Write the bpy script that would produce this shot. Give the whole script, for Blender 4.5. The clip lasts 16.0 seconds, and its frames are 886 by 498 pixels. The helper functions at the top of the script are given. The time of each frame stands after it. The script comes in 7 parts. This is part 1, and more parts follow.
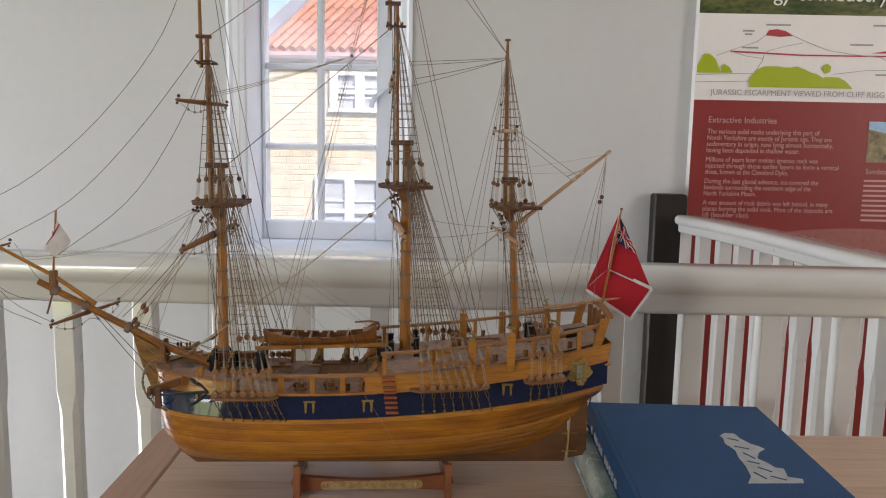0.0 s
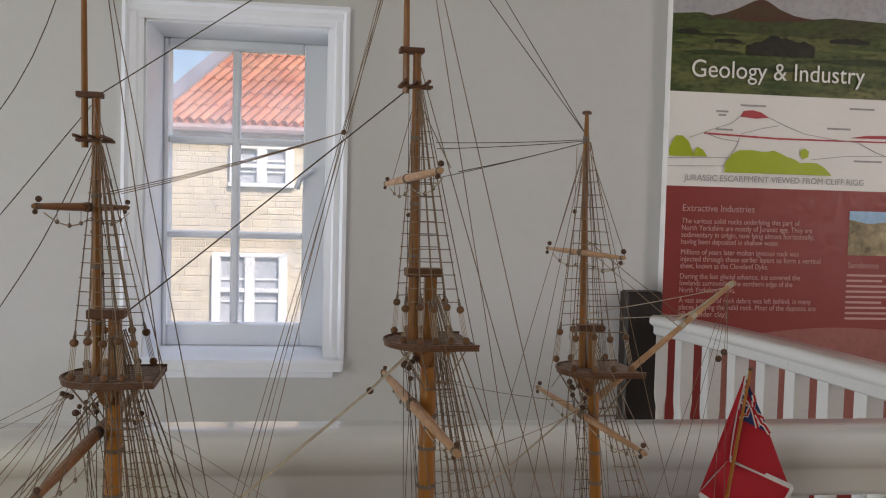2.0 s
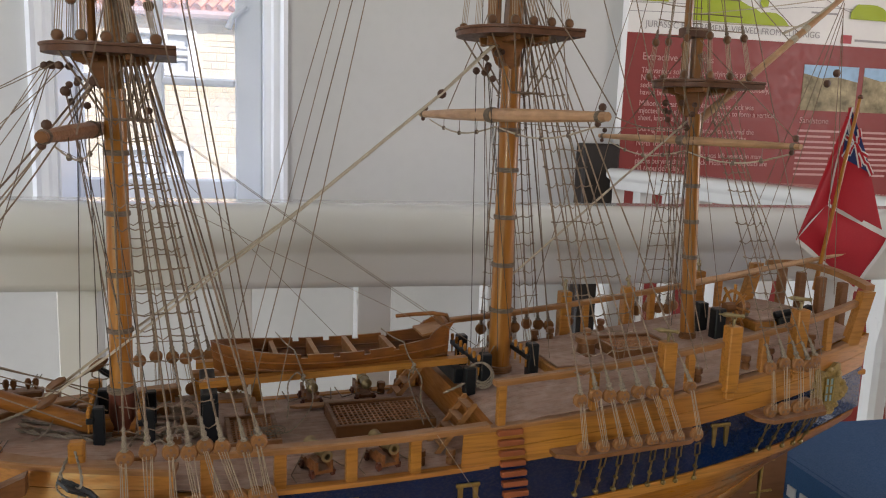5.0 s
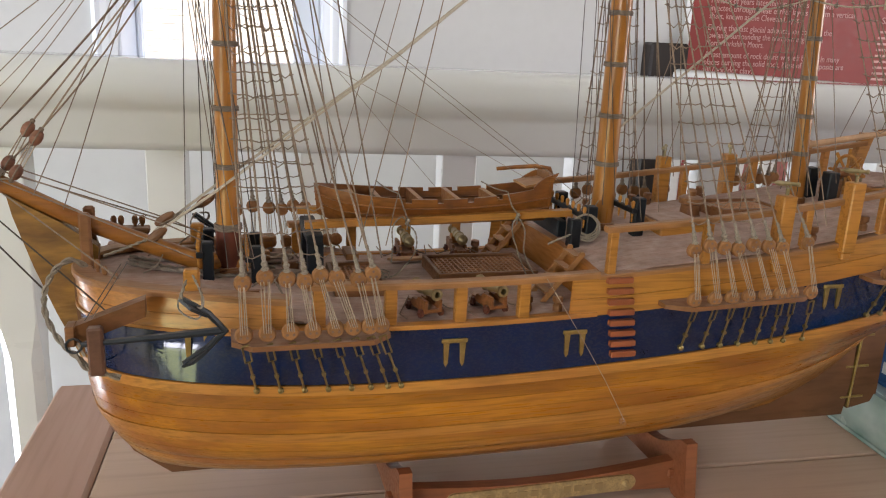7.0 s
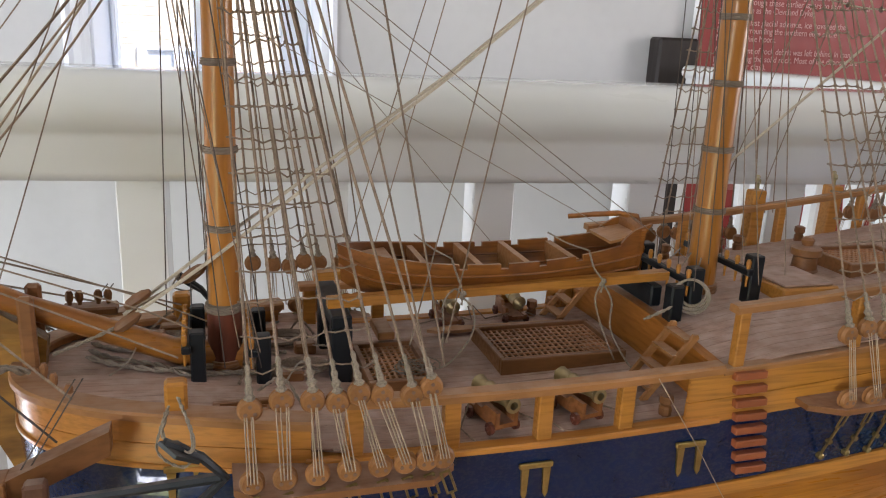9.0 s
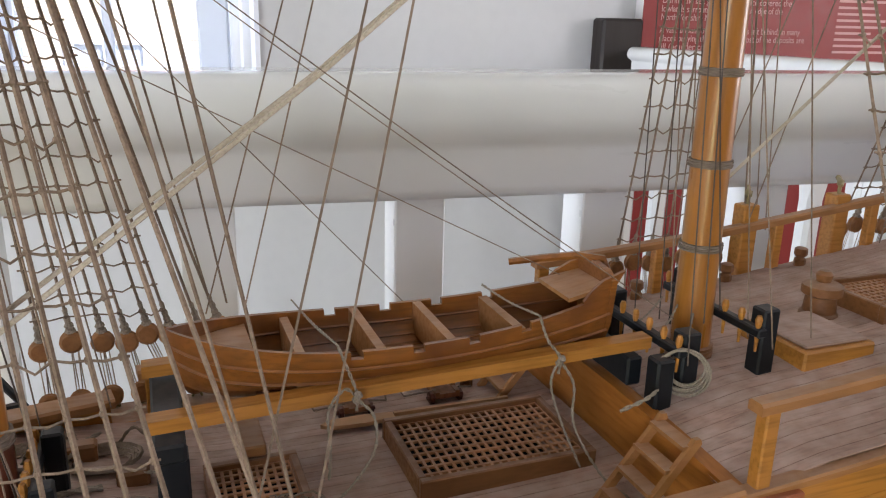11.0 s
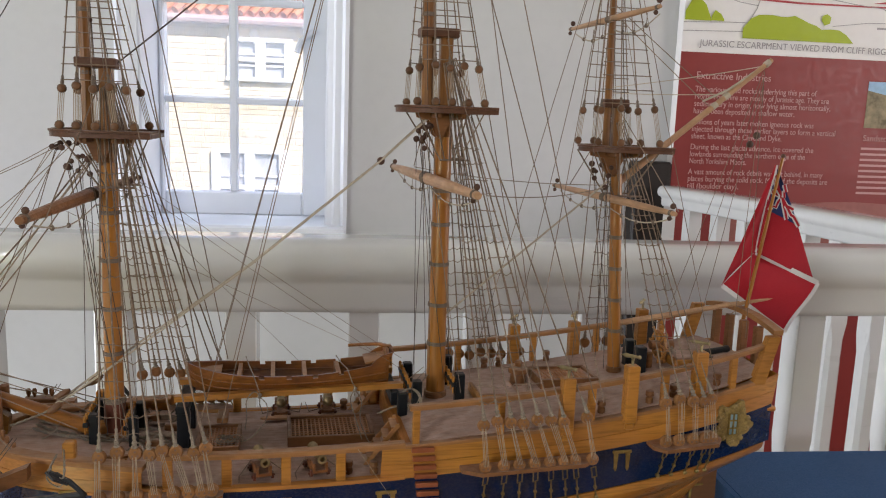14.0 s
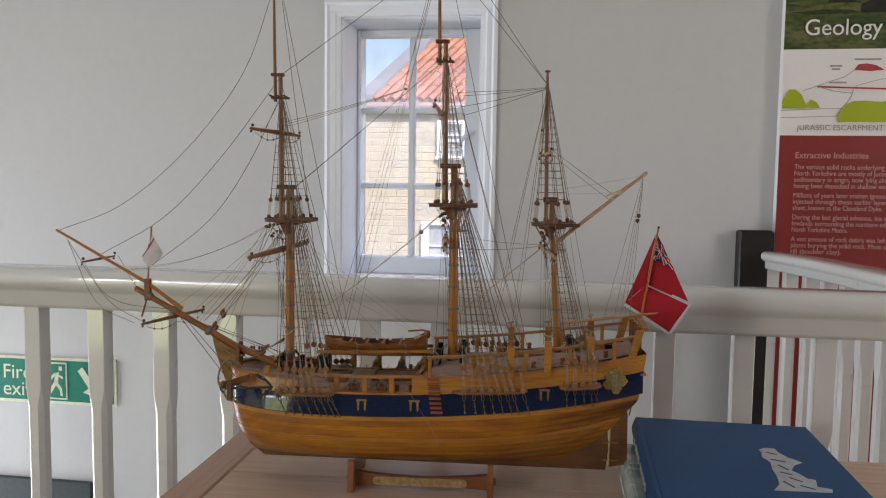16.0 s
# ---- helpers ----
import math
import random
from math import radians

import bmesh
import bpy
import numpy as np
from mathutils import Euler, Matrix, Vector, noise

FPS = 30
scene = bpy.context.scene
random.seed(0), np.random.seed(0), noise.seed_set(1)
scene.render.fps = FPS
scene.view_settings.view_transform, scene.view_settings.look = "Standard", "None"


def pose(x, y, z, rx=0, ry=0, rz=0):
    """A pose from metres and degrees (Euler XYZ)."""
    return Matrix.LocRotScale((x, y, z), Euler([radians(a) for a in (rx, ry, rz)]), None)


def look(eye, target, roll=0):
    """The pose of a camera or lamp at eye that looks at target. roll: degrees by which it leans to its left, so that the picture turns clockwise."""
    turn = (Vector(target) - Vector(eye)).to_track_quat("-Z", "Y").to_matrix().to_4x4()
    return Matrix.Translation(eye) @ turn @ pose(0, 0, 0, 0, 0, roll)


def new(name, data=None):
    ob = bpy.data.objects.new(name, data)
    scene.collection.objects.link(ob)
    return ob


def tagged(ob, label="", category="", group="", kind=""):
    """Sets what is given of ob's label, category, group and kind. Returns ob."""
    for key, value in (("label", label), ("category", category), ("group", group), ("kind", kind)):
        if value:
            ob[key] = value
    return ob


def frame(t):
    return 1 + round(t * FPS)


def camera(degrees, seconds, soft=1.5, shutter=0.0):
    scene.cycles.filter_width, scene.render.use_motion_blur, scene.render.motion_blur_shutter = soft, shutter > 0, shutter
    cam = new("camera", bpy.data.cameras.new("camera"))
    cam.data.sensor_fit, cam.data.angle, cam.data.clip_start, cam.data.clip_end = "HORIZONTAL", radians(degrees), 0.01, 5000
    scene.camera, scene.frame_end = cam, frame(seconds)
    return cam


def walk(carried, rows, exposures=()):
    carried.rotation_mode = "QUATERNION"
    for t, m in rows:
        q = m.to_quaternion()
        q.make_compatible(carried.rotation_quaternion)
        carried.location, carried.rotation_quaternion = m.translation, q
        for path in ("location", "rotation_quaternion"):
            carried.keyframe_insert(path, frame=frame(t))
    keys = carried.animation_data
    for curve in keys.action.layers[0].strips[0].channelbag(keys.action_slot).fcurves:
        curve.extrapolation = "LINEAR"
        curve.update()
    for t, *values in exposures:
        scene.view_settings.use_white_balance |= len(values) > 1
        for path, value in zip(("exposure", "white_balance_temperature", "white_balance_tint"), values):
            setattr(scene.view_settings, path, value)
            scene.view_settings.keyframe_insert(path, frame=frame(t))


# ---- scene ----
cam = camera(58.6, 16.0, 1.1)
PATH = [
    (0, (0.0455, -0.0118, 1.3027), (0.0281, 1.9688, 1.0252), 1.13),
    (0.5, (0.0297, 0.1172, 1.2936), (0.0741, 2.0987, 1.0259), 1.10),
    (1, (0.0070, 0.2613, 1.3060), (0.1395, 2.2454, 1.0911), 1.14),
    (1.5, (-0.0057, 0.3156, 1.3363), (0.1675, 2.3026, 1.1876), 1.33),
    (2, (-0.0740, 0.3804, 1.3415), (0.1609, 2.3677, 1.2532), 1.48),
    (2.5, (-0.1096, 0.4500, 1.3347), (0.1699, 2.4287, 1.2526), 1.51),
    (3, (-0.1560, 0.4665, 1.3095), (0.2044, 2.4342, 1.2042), 1.28),
    (3.5, (-0.1560, 0.4923, 1.2760), (0.2523, 2.4449, 1.1332), 1.44),
    (4, (-0.1545, 0.5120, 1.2370), (0.2842, 2.4533, 1.0439), 1.39),
    (4.5, (-0.1623, 0.5059, 1.2108), (0.3060, 2.4339, 0.9586), 1.81),
    (6.8, (-0.1916, 0.5179, 1.1401), (0.1994, 2.4085, 0.6179), 2.74),
    (7, (-0.2027, 0.5187, 1.1431), (0.1593, 2.4132, 0.6140), 2.71),
    (7.5, (-0.2187, 0.5245, 1.1463), (0.1035, 2.4260, 0.6170), 2.50),
    (8, (-0.2327, 0.5476, 1.1448), (0.0963, 2.4498, 0.6219), 2.38),
    (8.5, (-0.2307, 0.5834, 1.1494), (0.1304, 2.4794, 0.6251), 2.31),
    (8.7, (-0.2267, 0.6074, 1.1501), (0.1566, 2.4964, 0.6164), 2.56),
    (10.8, (-0.1746, 0.7521, 1.1448), (0.3260, 2.6007, 0.5685), 1.38),
    (11, (-0.1746, 0.7511, 1.1457), (0.3520, 2.5933, 0.5723), 1.42),
    (11.5, (-0.1547, 0.7296, 1.1524), (0.3937, 2.5689, 0.5901), 1.27),
    (12, (-0.1328, 0.7040, 1.1599), (0.4450, 2.5528, 0.6617), 1.32),
    (12.5, (-0.1349, 0.6771, 1.1710), (0.4813, 2.5272, 0.7264), 2.05),
    (13, (-0.1412, 0.6172, 1.1968), (0.4429, 2.4794, 0.7598), 1.72),
    (13.5, (-0.1373, 0.5371, 1.2092), (0.3113, 2.4488, 0.8294), 1.94),
    (14, (-0.0786, 0.4099, 1.2359), (0.1594, 2.3690, 0.9114), 2.10),
    (14.5, (-0.0137, 0.2851, 1.2428), (0.0127, 2.2667, 0.9730), 1.94),
    (15, (0.0281, 0.1849, 1.2572), (-0.0969, 2.1681, 1.0309), 1.75),
    (15.5, (0.0819, 0.0270, 1.2647), (-0.1395, 2.0056, 1.0751), 1.44),
    (16, (0.1369, -0.0956, 1.2696), (-0.1599, 1.8757, 1.1089), 0.79),
]
EXPOSURES = [(t, e, k, 19) for t, e, k in ((0, 0.56, 6450), (1.5, 0.40, 6450), (2.25, 0.12, 6450), (3.5, 0.38, 6350), (4.5, 0.50, 6350), (7.0, 1.14, 6250), (8.0, 1.05, 6220), (11.0, 1.24, 6000), (12.5, 1.04, 6000), (13.5, 0.88, 6150), (14.5, 0.60, 6300), (15.0, 0.46, 6320), (16, 0.30, 6350))]
walk(cam, [(t, look(eye, target, roll)) for t, eye, target, roll in PATH], EXPOSURES)

# ---- light ----
world = bpy.data.worlds.new("sky")
scene.world = world
world.use_nodes = True
wn = world.node_tree.nodes
sky = wn.new("ShaderNodeTexSky")
sky.sky_type = "NISHITA"
sky.sun_disc = False
sky.sun_elevation, sky.sun_rotation = radians(36), radians(155)
wn["Background"].inputs["Strength"].default_value = 0.15
world.node_tree.links.new(sky.outputs[0], wn["Background"].inputs["Color"])

SUN_FROM = Vector((0.45, -0.95, 0.75))
sun = new("sun", bpy.data.lights.new("sun", "SUN"))
sun.data.energy, sun.data.angle, sun.data.color = 5.0, radians(0.5), (1.0, 0.95, 0.86)
sun.matrix_world = look(SUN_FROM * 20, (0, 0, 0))


def window_light(name, eye, target, wide, high, power, colour):
    """The sky's light in the opening of a window."""
    ob = new(name, bpy.data.lights.new(name, "AREA"))
    ob.data.shape, ob.data.size, ob.data.size_y = "RECTANGLE", wide, high
    ob.data.energy, ob.data.color = power, colour
    ob.matrix_world = look(eye, target)
    return ob


# Sky above and sunlit lawn below in the tall garden window, the stair window, and a dimmer fill lamp added on the
# right.
window_light("garden_sky_light", (-2.40, -2.44, 1.72), (-2.0, 0, 1.50), 1.3, 0.72, 40, (0.94, 0.96, 1.0))
window_light("garden_lawn_light", (-2.40, -2.44, 0.74), (-2.0, 0, 0.74), 1.3, 1.15, 17, (0.90, 1.0, 0.45))
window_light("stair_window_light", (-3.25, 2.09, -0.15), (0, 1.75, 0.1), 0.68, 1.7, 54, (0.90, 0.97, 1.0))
window_light("right_window_light", (2.66, 0.65, 1.48), (0, 1.3, 0.9), 1.0, 1.15, 17, (1.0, 0.93, 0.84))
window_light("north_sky_light", (-0.37, 3.05, 2.35), (-0.20, 1.40, 0.90), 0.7, 0.6, 12, (0.84, 0.92, 1.0))


# ---- materials ----
def material(name, colour, rough=0.5, metal=0.0, vary=0.12, scale=(6, 6, 6), fine=(60, 60, 60), fine_vary=0.08, bump=0.0, coat=0.0,
             tint=None, rand=0.0, dust=0.0, spec=0.32, coord="Object", coat_rough=0.12, gloss_vary=1.0):
    """A surface with broad stains, fine grain, relief and wear."""
    m = bpy.data.materials.new(name)
    m.use_nodes = True
    nt = m.node_tree
    N, L = nt.nodes, nt.links
    p = N["Principled BSDF"]
    p.inputs["Roughness"].default_value, p.inputs["Metallic"].default_value = rough, metal
    p.inputs["Specular IOR Level"].default_value = spec
    p.inputs["Coat Weight"].default_value, p.inputs["Coat Roughness"].default_value = coat, coat_rough
    tc = N.new("ShaderNodeTexCoord")

    def noise_at(sc, detail):
        mp = N.new("ShaderNodeMapping")
        mp.inputs["Scale"].default_value = sc
        L.new(tc.outputs[coord], mp.inputs["Vector"])
        n = N.new("ShaderNodeTexNoise")
        n.inputs["Scale"].default_value, n.inputs["Detail"].default_value = 1.0, detail
        L.new(mp.outputs[0], n.inputs["Vector"])
        return n

    big, small = noise_at(scale, 3), noise_at(fine, 5)

    def mix(a, b, fac, mode="MIX"):
        x = N.new("ShaderNodeMix")
        x.data_type, x.blend_type = "RGBA", mode
        for sock, val in ((x.inputs[0], fac), (x.inputs[6], a), (x.inputs[7], b)):
            if isinstance(val, bpy.types.NodeSocket):
                L.new(val, sock)
            else:
                sock.default_value = val
        return x.outputs[2]

    def ramp(src, lo, hi, a, b):
        r = N.new("ShaderNodeMapRange")
        r.inputs[1].default_value, r.inputs[2].default_value, r.inputs[3].default_value, r.inputs[4].default_value = lo, hi, a, b
        L.new(src, r.inputs[0])
        return r.outputs[0]

    c1 = (*colour, 1)
    c2 = (*(tint or [c * 0.6 for c in colour]), 1)
    col = mix(c1, c2, ramp(big.outputs[0], 0.35, 0.7, 0, min(1, vary * 4)))
    dark = tuple([c * 0.55 for c in colour]) + (1,)
    col = mix(col, dark, ramp(small.outputs[0], 0.45, 0.75, 0, min(1, fine_vary * 5)))
    if rand:
        info = N.new("ShaderNodeObjectInfo")
        hsv = N.new("ShaderNodeHueSaturation")
        L.new(col, hsv.inputs["Color"])
        L.new(ramp(info.outputs["Random"], 0, 1, 1 - rand, 1 + rand), hsv.inputs["Value"])
        col = hsv.outputs[0]
    if dust:
        geo = N.new("ShaderNodeNewGeometry")
        sep = N.new("ShaderNodeSeparateXYZ")
        L.new(geo.outputs["Normal"], sep.inputs[0])
        mult = N.new("ShaderNodeMath")
        mult.operation = "MULTIPLY"
        L.new(ramp(sep.outputs[2], 0.6, 1.0, 0, dust), mult.inputs[0])
        patch = noise_at((130, 130, 130), 6)
        L.new(ramp(patch.outputs[0], 0.34, 0.68, 0.25, 1.10), mult.inputs[1])
        col = mix(col, (0.50, 0.39, 0.325, 1), mult.outputs[0])
    L.new(col, p.inputs["Base Color"])
    L.new(ramp(small.outputs[0], 0.3, 0.7, max(0.02, rough - 0.08 * gloss_vary), min(1, rough + 0.12 * gloss_vary)), p.inputs["Roughness"])
    if bump:
        bp = N.new("ShaderNodeBump")
        bp.inputs["Strength"].default_value, bp.inputs["Distance"].default_value = bump, 0.002
        L.new(small.outputs[0], bp.inputs["Height"])
        L.new(bp.outputs[0], p.inputs["Normal"])
    return m


def glass(name, film=0.22):
    """Clear pane with a thin pale film that imitates the glare of the bright window."""
    m = bpy.data.materials.new(name)
    m.use_nodes = True
    N, L = m.node_tree.nodes, m.node_tree.links
    N.remove(N["Principled BSDF"])
    clear, veil, mixed = N.new("ShaderNodeBsdfTransparent"), N.new("ShaderNodeBsdfTranslucent"), N.new("ShaderNodeMixShader")
    veil.inputs["Color"].default_value = (0.86, 0.89, 0.95, 1)
    tc, n, r = N.new("ShaderNodeTexCoord"), N.new("ShaderNodeTexNoise"), N.new("ShaderNodeMapRange")
    n.inputs["Scale"].default_value, n.inputs["Detail"].default_value = 9, 5
    L.new(tc.outputs["Object"], n.inputs["Vector"])
    r.inputs[1].default_value, r.inputs[2].default_value, r.inputs[3].default_value, r.inputs[4].default_value = 0.3, 0.7, film * 0.7, film * 1.3
    L.new(n.outputs[0], r.inputs[0])
    L.new(r.outputs[0], mixed.inputs[0])
    L.new(clear.outputs[0], mixed.inputs[1])
    L.new(veil.outputs[0], mixed.inputs[2])
    L.new(mixed.outputs[0], N["Material Output"].inputs[0])
    return m


WALL = material("white_wall_paint", (0.55, 0.552, 0.545), 0.75, vary=0.05, scale=(2.5, 2.5, 2.5), fine=(35, 35, 35), fine_vary=0.01, bump=0.12, tint=(0.495, 0.498, 0.488))
CEIL = material("ceiling_paint", (0.74, 0.74, 0.72), 0.8, vary=0.03, fine_vary=0.01)
GLOSS = material("cream_gloss_paint", (0.62, 0.62, 0.595), 0.34, vary=0.03, scale=(4, 9, 9), fine=(8, 40, 40), fine_vary=0.012, bump=0.03, coat=1.0, coat_rough=0.08, tint=(0.55, 0.55, 0.50))
SASH = material("white_sash_paint", (0.80, 0.83, 0.89), 0.42, vary=0.03, fine=(9, 9, 9), fine_vary=0.006, gloss_vary=0.1)
FLOORM = material("worn_floorboards", (0.27, 0.17, 0.10), 0.55, vary=0.15, scale=(3, 12, 3), fine=(14, 160, 20), fine_vary=0.15, rand=0.15)
TABLEM = material("pale_table_wood", (0.58, 0.41, 0.295), 0.42, vary=0.10, scale=(4, 14, 4), fine=(9, 190, 30), fine_vary=0.05, coat=0.15, rand=0.08, tint=(0.51, 0.345, 0.24))
TABLE_END = material("reddish_table_end", (0.54, 0.325, 0.235), 0.42, vary=0.1, scale=(14, 4, 4), fine=(190, 9, 30), fine_vary=0.06, coat=0.15, rand=0.05)
BLACK_WOOD = material("dark_stained_wood", (0.02, 0.014, 0.011), 0.45, vary=0.1, fine=(60, 60, 6))
PANE = glass("window_glass")
BOOK_BLUE = material("blue_book_cloth", (0.020, 0.078, 0.20), 0.6, vary=0.06, scale=(9, 9, 9), fine=(900, 900, 900), fine_vary=0.08, bump=0.25)
SILVER = material("silver_foil_blocking", (0.62, 0.66, 0.68), 0.35, metal=0.6, vary=0.05)
PAPER = material("page_edges", (0.60, 0.50, 0.36), 0.8, vary=0.05, fine=(30, 30, 1500), fine_vary=0.2)
PALE_COVER = material("pale_green_laminated_cover", (0.46, 0.55, 0.50), 0.2, vary=0.35, scale=(22, 16, 22), tint=(0.08, 0.20, 0.16), coat=0.5)
WHITE_PRINT = material("white_print", (0.78, 0.76, 0.74), 0.5, vary=0.02, fine_vary=0.01)
PINK_PRINT = material("pale_pink_print", (0.55, 0.31, 0.29), 0.5, vary=0.02, fine_vary=0.01)
RED_PRINT = material("dark_red_print", (0.235, 0.028, 0.024), 0.42, vary=0.03, fine_vary=0.01)
MID_RED = material("bright_red_print", (0.42, 0.05, 0.06), 0.45, vary=0.05)
LIME = material("lime_green_print", (0.34, 0.42, 0.01), 0.45, vary=0.03, fine_vary=0.01)
GREY_PRINT = material("grey_print", (0.34, 0.32, 0.32), 0.5, vary=0.02)
FIELD = material("printed_green_fields", (0.035, 0.065, 0.012), 0.45, vary=0.4, scale=(5, 5, 22), fine=(40, 40, 90), fine_vary=0.2, tint=(0.15, 0.15, 0.05))
MOOR = material("printed_moorland", (0.055, 0.055, 0.022), 0.45, vary=0.35, scale=(7, 7, 25), fine=(40, 40, 90), fine_vary=0.2, tint=(0.06, 0.09, 0.02))
HILL = material("printed_heather_hill", (0.085, 0.03, 0.02), 0.45, vary=0.3, scale=(12, 12, 20), tint=(0.07, 0.05, 0.02))
CLOUD = material("printed_cloud", (0.36, 0.35, 0.37), 0.45, vary=0.1, tint=(0.5, 0.5, 0.55))
PHOTO_SKY = material("printed_blue_sky", (0.33, 0.52, 0.72), 0.45, vary=0.1)
PHOTO_ROCK = material("printed_sandstone", (0.45, 0.36, 0.20), 0.45, vary=0.5, scale=(30, 30, 30), fine=(90, 90, 90), fine_vary=0.3, tint=(0.10, 0.08, 0.03))
SIGN_GREEN = material("safety_green", (0.0, 0.19, 0.12), 0.4, vary=0.04)
SIGN_PALE = material("pale_yellowish_plastic", (0.68, 0.72, 0.55), 0.4, vary=0.04)
SLATE = material("dark_grey_board", (0.045, 0.06, 0.06), 0.5, vary=0.08)
STONE = material("cream_rubble_stone", (0.63, 0.55, 0.41), 0.85, vary=0.25, scale=(1.2, 1.2, 1.2), fine=(9, 9, 9), fine_vary=0.10, bump=0.3, rand=0.06, tint=(0.56, 0.48, 0.35))
MORTAR = material("pale_mortar", (0.62, 0.55, 0.41), 0.9, vary=0.1)
TILE = material("orange_clay_pantile", (0.62, 0.27, 0.165), 0.75, vary=0.2, scale=(1.5, 1.5, 1.5), fine=(12, 12, 12), fine_vary=0.1, rand=0.2, tint=(0.40, 0.10, 0.05))
WHITE_FRAME = material("white_house_window", (0.8, 0.8, 0.8), 0.5, vary=0.02)
DARK_PANE = material("dim_house_glass", (0.42, 0.44, 0.47), 0.08, vary=0.1)
GRASS = material("sunlit_grass", (0.10, 0.14, 0.02), 0.9, vary=0.3, scale=(0.6, 0.6, 0.6), fine=(12, 12, 12), fine_vary=0.2, tint=(0.14, 0.15, 0.03))
BRASS = material("dull_brass", (0.46, 0.33, 0.11), 0.38, metal=0.9, vary=0.2, scale=(200, 200, 200), fine=(900, 900, 900))


# ---- mesh builder ----
class Form:
    """Collects the vertices and faces of one mesh."""

    def __init__(self):
        self.v, self.f = [], []

    def add(self, verts, faces):
        k = len(self.v)
        self.v += [tuple(p) for p in verts]
        self.f += [tuple(i + k for i in f) for f in faces]
        return self

    def box(self, lo, hi, c=0.0, m=None):
        """A box from corner lo to corner hi with chamfered edges."""
        mid = [(a + b) / 2 for a, b in zip(lo, hi)]
        h = [abs(b - a) / 2 for a, b in zip(lo, hi)]
        c = min(c, min(h) * 0.9)
        put = (lambda p: m @ Vector(p)) if m else (lambda p: p)
        signs = [(x, y, z) for x in (-1, 1) for y in (-1, 1) for z in (-1, 1)]
        if c <= 0:
            vs = [put([mid[i] + s[i] * h[i] for i in range(3)]) for s in signs]
            return self.add(vs, [(0, 1, 3, 2), (4, 6, 7, 5), (0, 4, 5, 1), (2, 3, 7, 6), (0, 2, 6, 4), (1, 5, 7, 3)])
        vs, at = [], {}
        for s in signs:
            for ax in range(3):
                at[s, ax] = len(vs)
                vs.append(put([mid[i] + s[i] * (h[i] if i == ax else h[i] - c) for i in range(3)]))
        fs = []
        for ax in range(3):
            o = [i for i in range(3) if i != ax]
            for sg in (-1, 1):
                ring = []
                for a, b in ((-1, -1), (1, -1), (1, 1), (-1, 1)):
                    s = [0, 0, 0]
                    s[ax], s[o[0]], s[o[1]] = sg, a, b
                    ring.append(at[tuple(s), ax])
                fs.append(tuple(ring))
            for a in (-1, 1):
                for b in (-1, 1):
                    s, t = [0, 0, 0], [0, 0, 0]
                    s[o[0]], s[o[1]], t[o[0]], t[o[1]] = a, b, a, b
                    s[ax], t[ax] = -1, 1
                    fs.append((at[tuple(s), o[0]], at[tuple(t), o[0]], at[tuple(t), o[1]], at[tuple(s), o[1]]))
        for s in signs:
            fs.append((at[s, 0], at[s, 1], at[s, 2]))
        return self.add(vs, fs)

    def tube(self, pts, r, n=6, r1=None, squash=None):
        """A round rod along the points; r to r1."""
        pts = [Vector(p) for p in pts]
        r1 = r if r1 is None else r1
        rings = []
        up = None
        for i, p in enumerate(pts):
            d = (pts[min(i + 1, len(pts) - 1)] - pts[max(i - 1, 0)]).normalized()
            ref = Vector((0, 0, 1)) if abs(d.z) < 0.9 else Vector((1, 0, 0))
            if up is not None and up.cross(d).length > 0.2:
                ref = up
            a = d.cross(ref).normalized()
            b = a.cross(d).normalized()
            up = b
            rr = r + (r1 - r) * i / max(1, len(pts) - 1)
            rings.append([p + (a * math.cos(2 * math.pi * k / n) + b * math.sin(2 * math.pi * k / n)) * rr for k in range(n)])
        vs = [p for ring in rings for p in ring]
        fs = [(i * n + k, i * n + (k + 1) % n, (i + 1) * n + (k + 1) % n, (i + 1) * n + k) for i in range(len(rings) - 1) for k in range(n)]
        fs += [tuple(range(n))[::-1], tuple((len(rings) - 1) * n + k for k in range(n))]
        return self.add(vs, fs)

    def lathe(self, base, axis, prof, n=10):
        """Turned shape: prof is a list of (height along axis, radius)."""
        base, d = Vector(base), Vector(axis).normalized()
        ref = Vector((0, 0, 1)) if abs(d.z) < 0.9 else Vector((1, 0, 0))
        a = d.cross(ref).normalized()
        b = a.cross(d)
        vs = [base + d * h + (a * math.cos(2 * math.pi * k / n) + b * math.sin(2 * math.pi * k / n)) * max(r, 1e-5) for h, r in prof for k in range(n)]
        fs = [(i * n + k, i * n + (k + 1) % n, (i + 1) * n + (k + 1) % n, (i + 1) * n + k) for i in range(len(prof) - 1) for k in range(n)]
        fs += [tuple(range(n))[::-1], tuple((len(prof) - 1) * n + k for k in range(n))]
        return self.add(vs, fs)

    def sweep(self, prof, path):
        """A closed profile (list of 2D points: across, up) carried along straight points, mitred upright."""
        path = [Vector(p) for p in path]
        n, vs = len(prof), []
        for i, p in enumerate(path):
            d = path[min(i + 1, len(path) - 1)] - path[max(i - 1, 0)]
            side = Vector((d.y, -d.x, 0)).normalized()
            vs += [p + side * a + Vector((0, 0, b)) for a, b in prof]
        fs = [(i * n + k, i * n + (k + 1) % n, (i + 1) * n + (k + 1) % n, (i + 1) * n + k) for i in range(len(path) - 1) for k in range(n)]
        fs += [tuple(range(n))[::-1], tuple((len(path) - 1) * n + k for k in range(n))]
        return self.add(vs, fs)

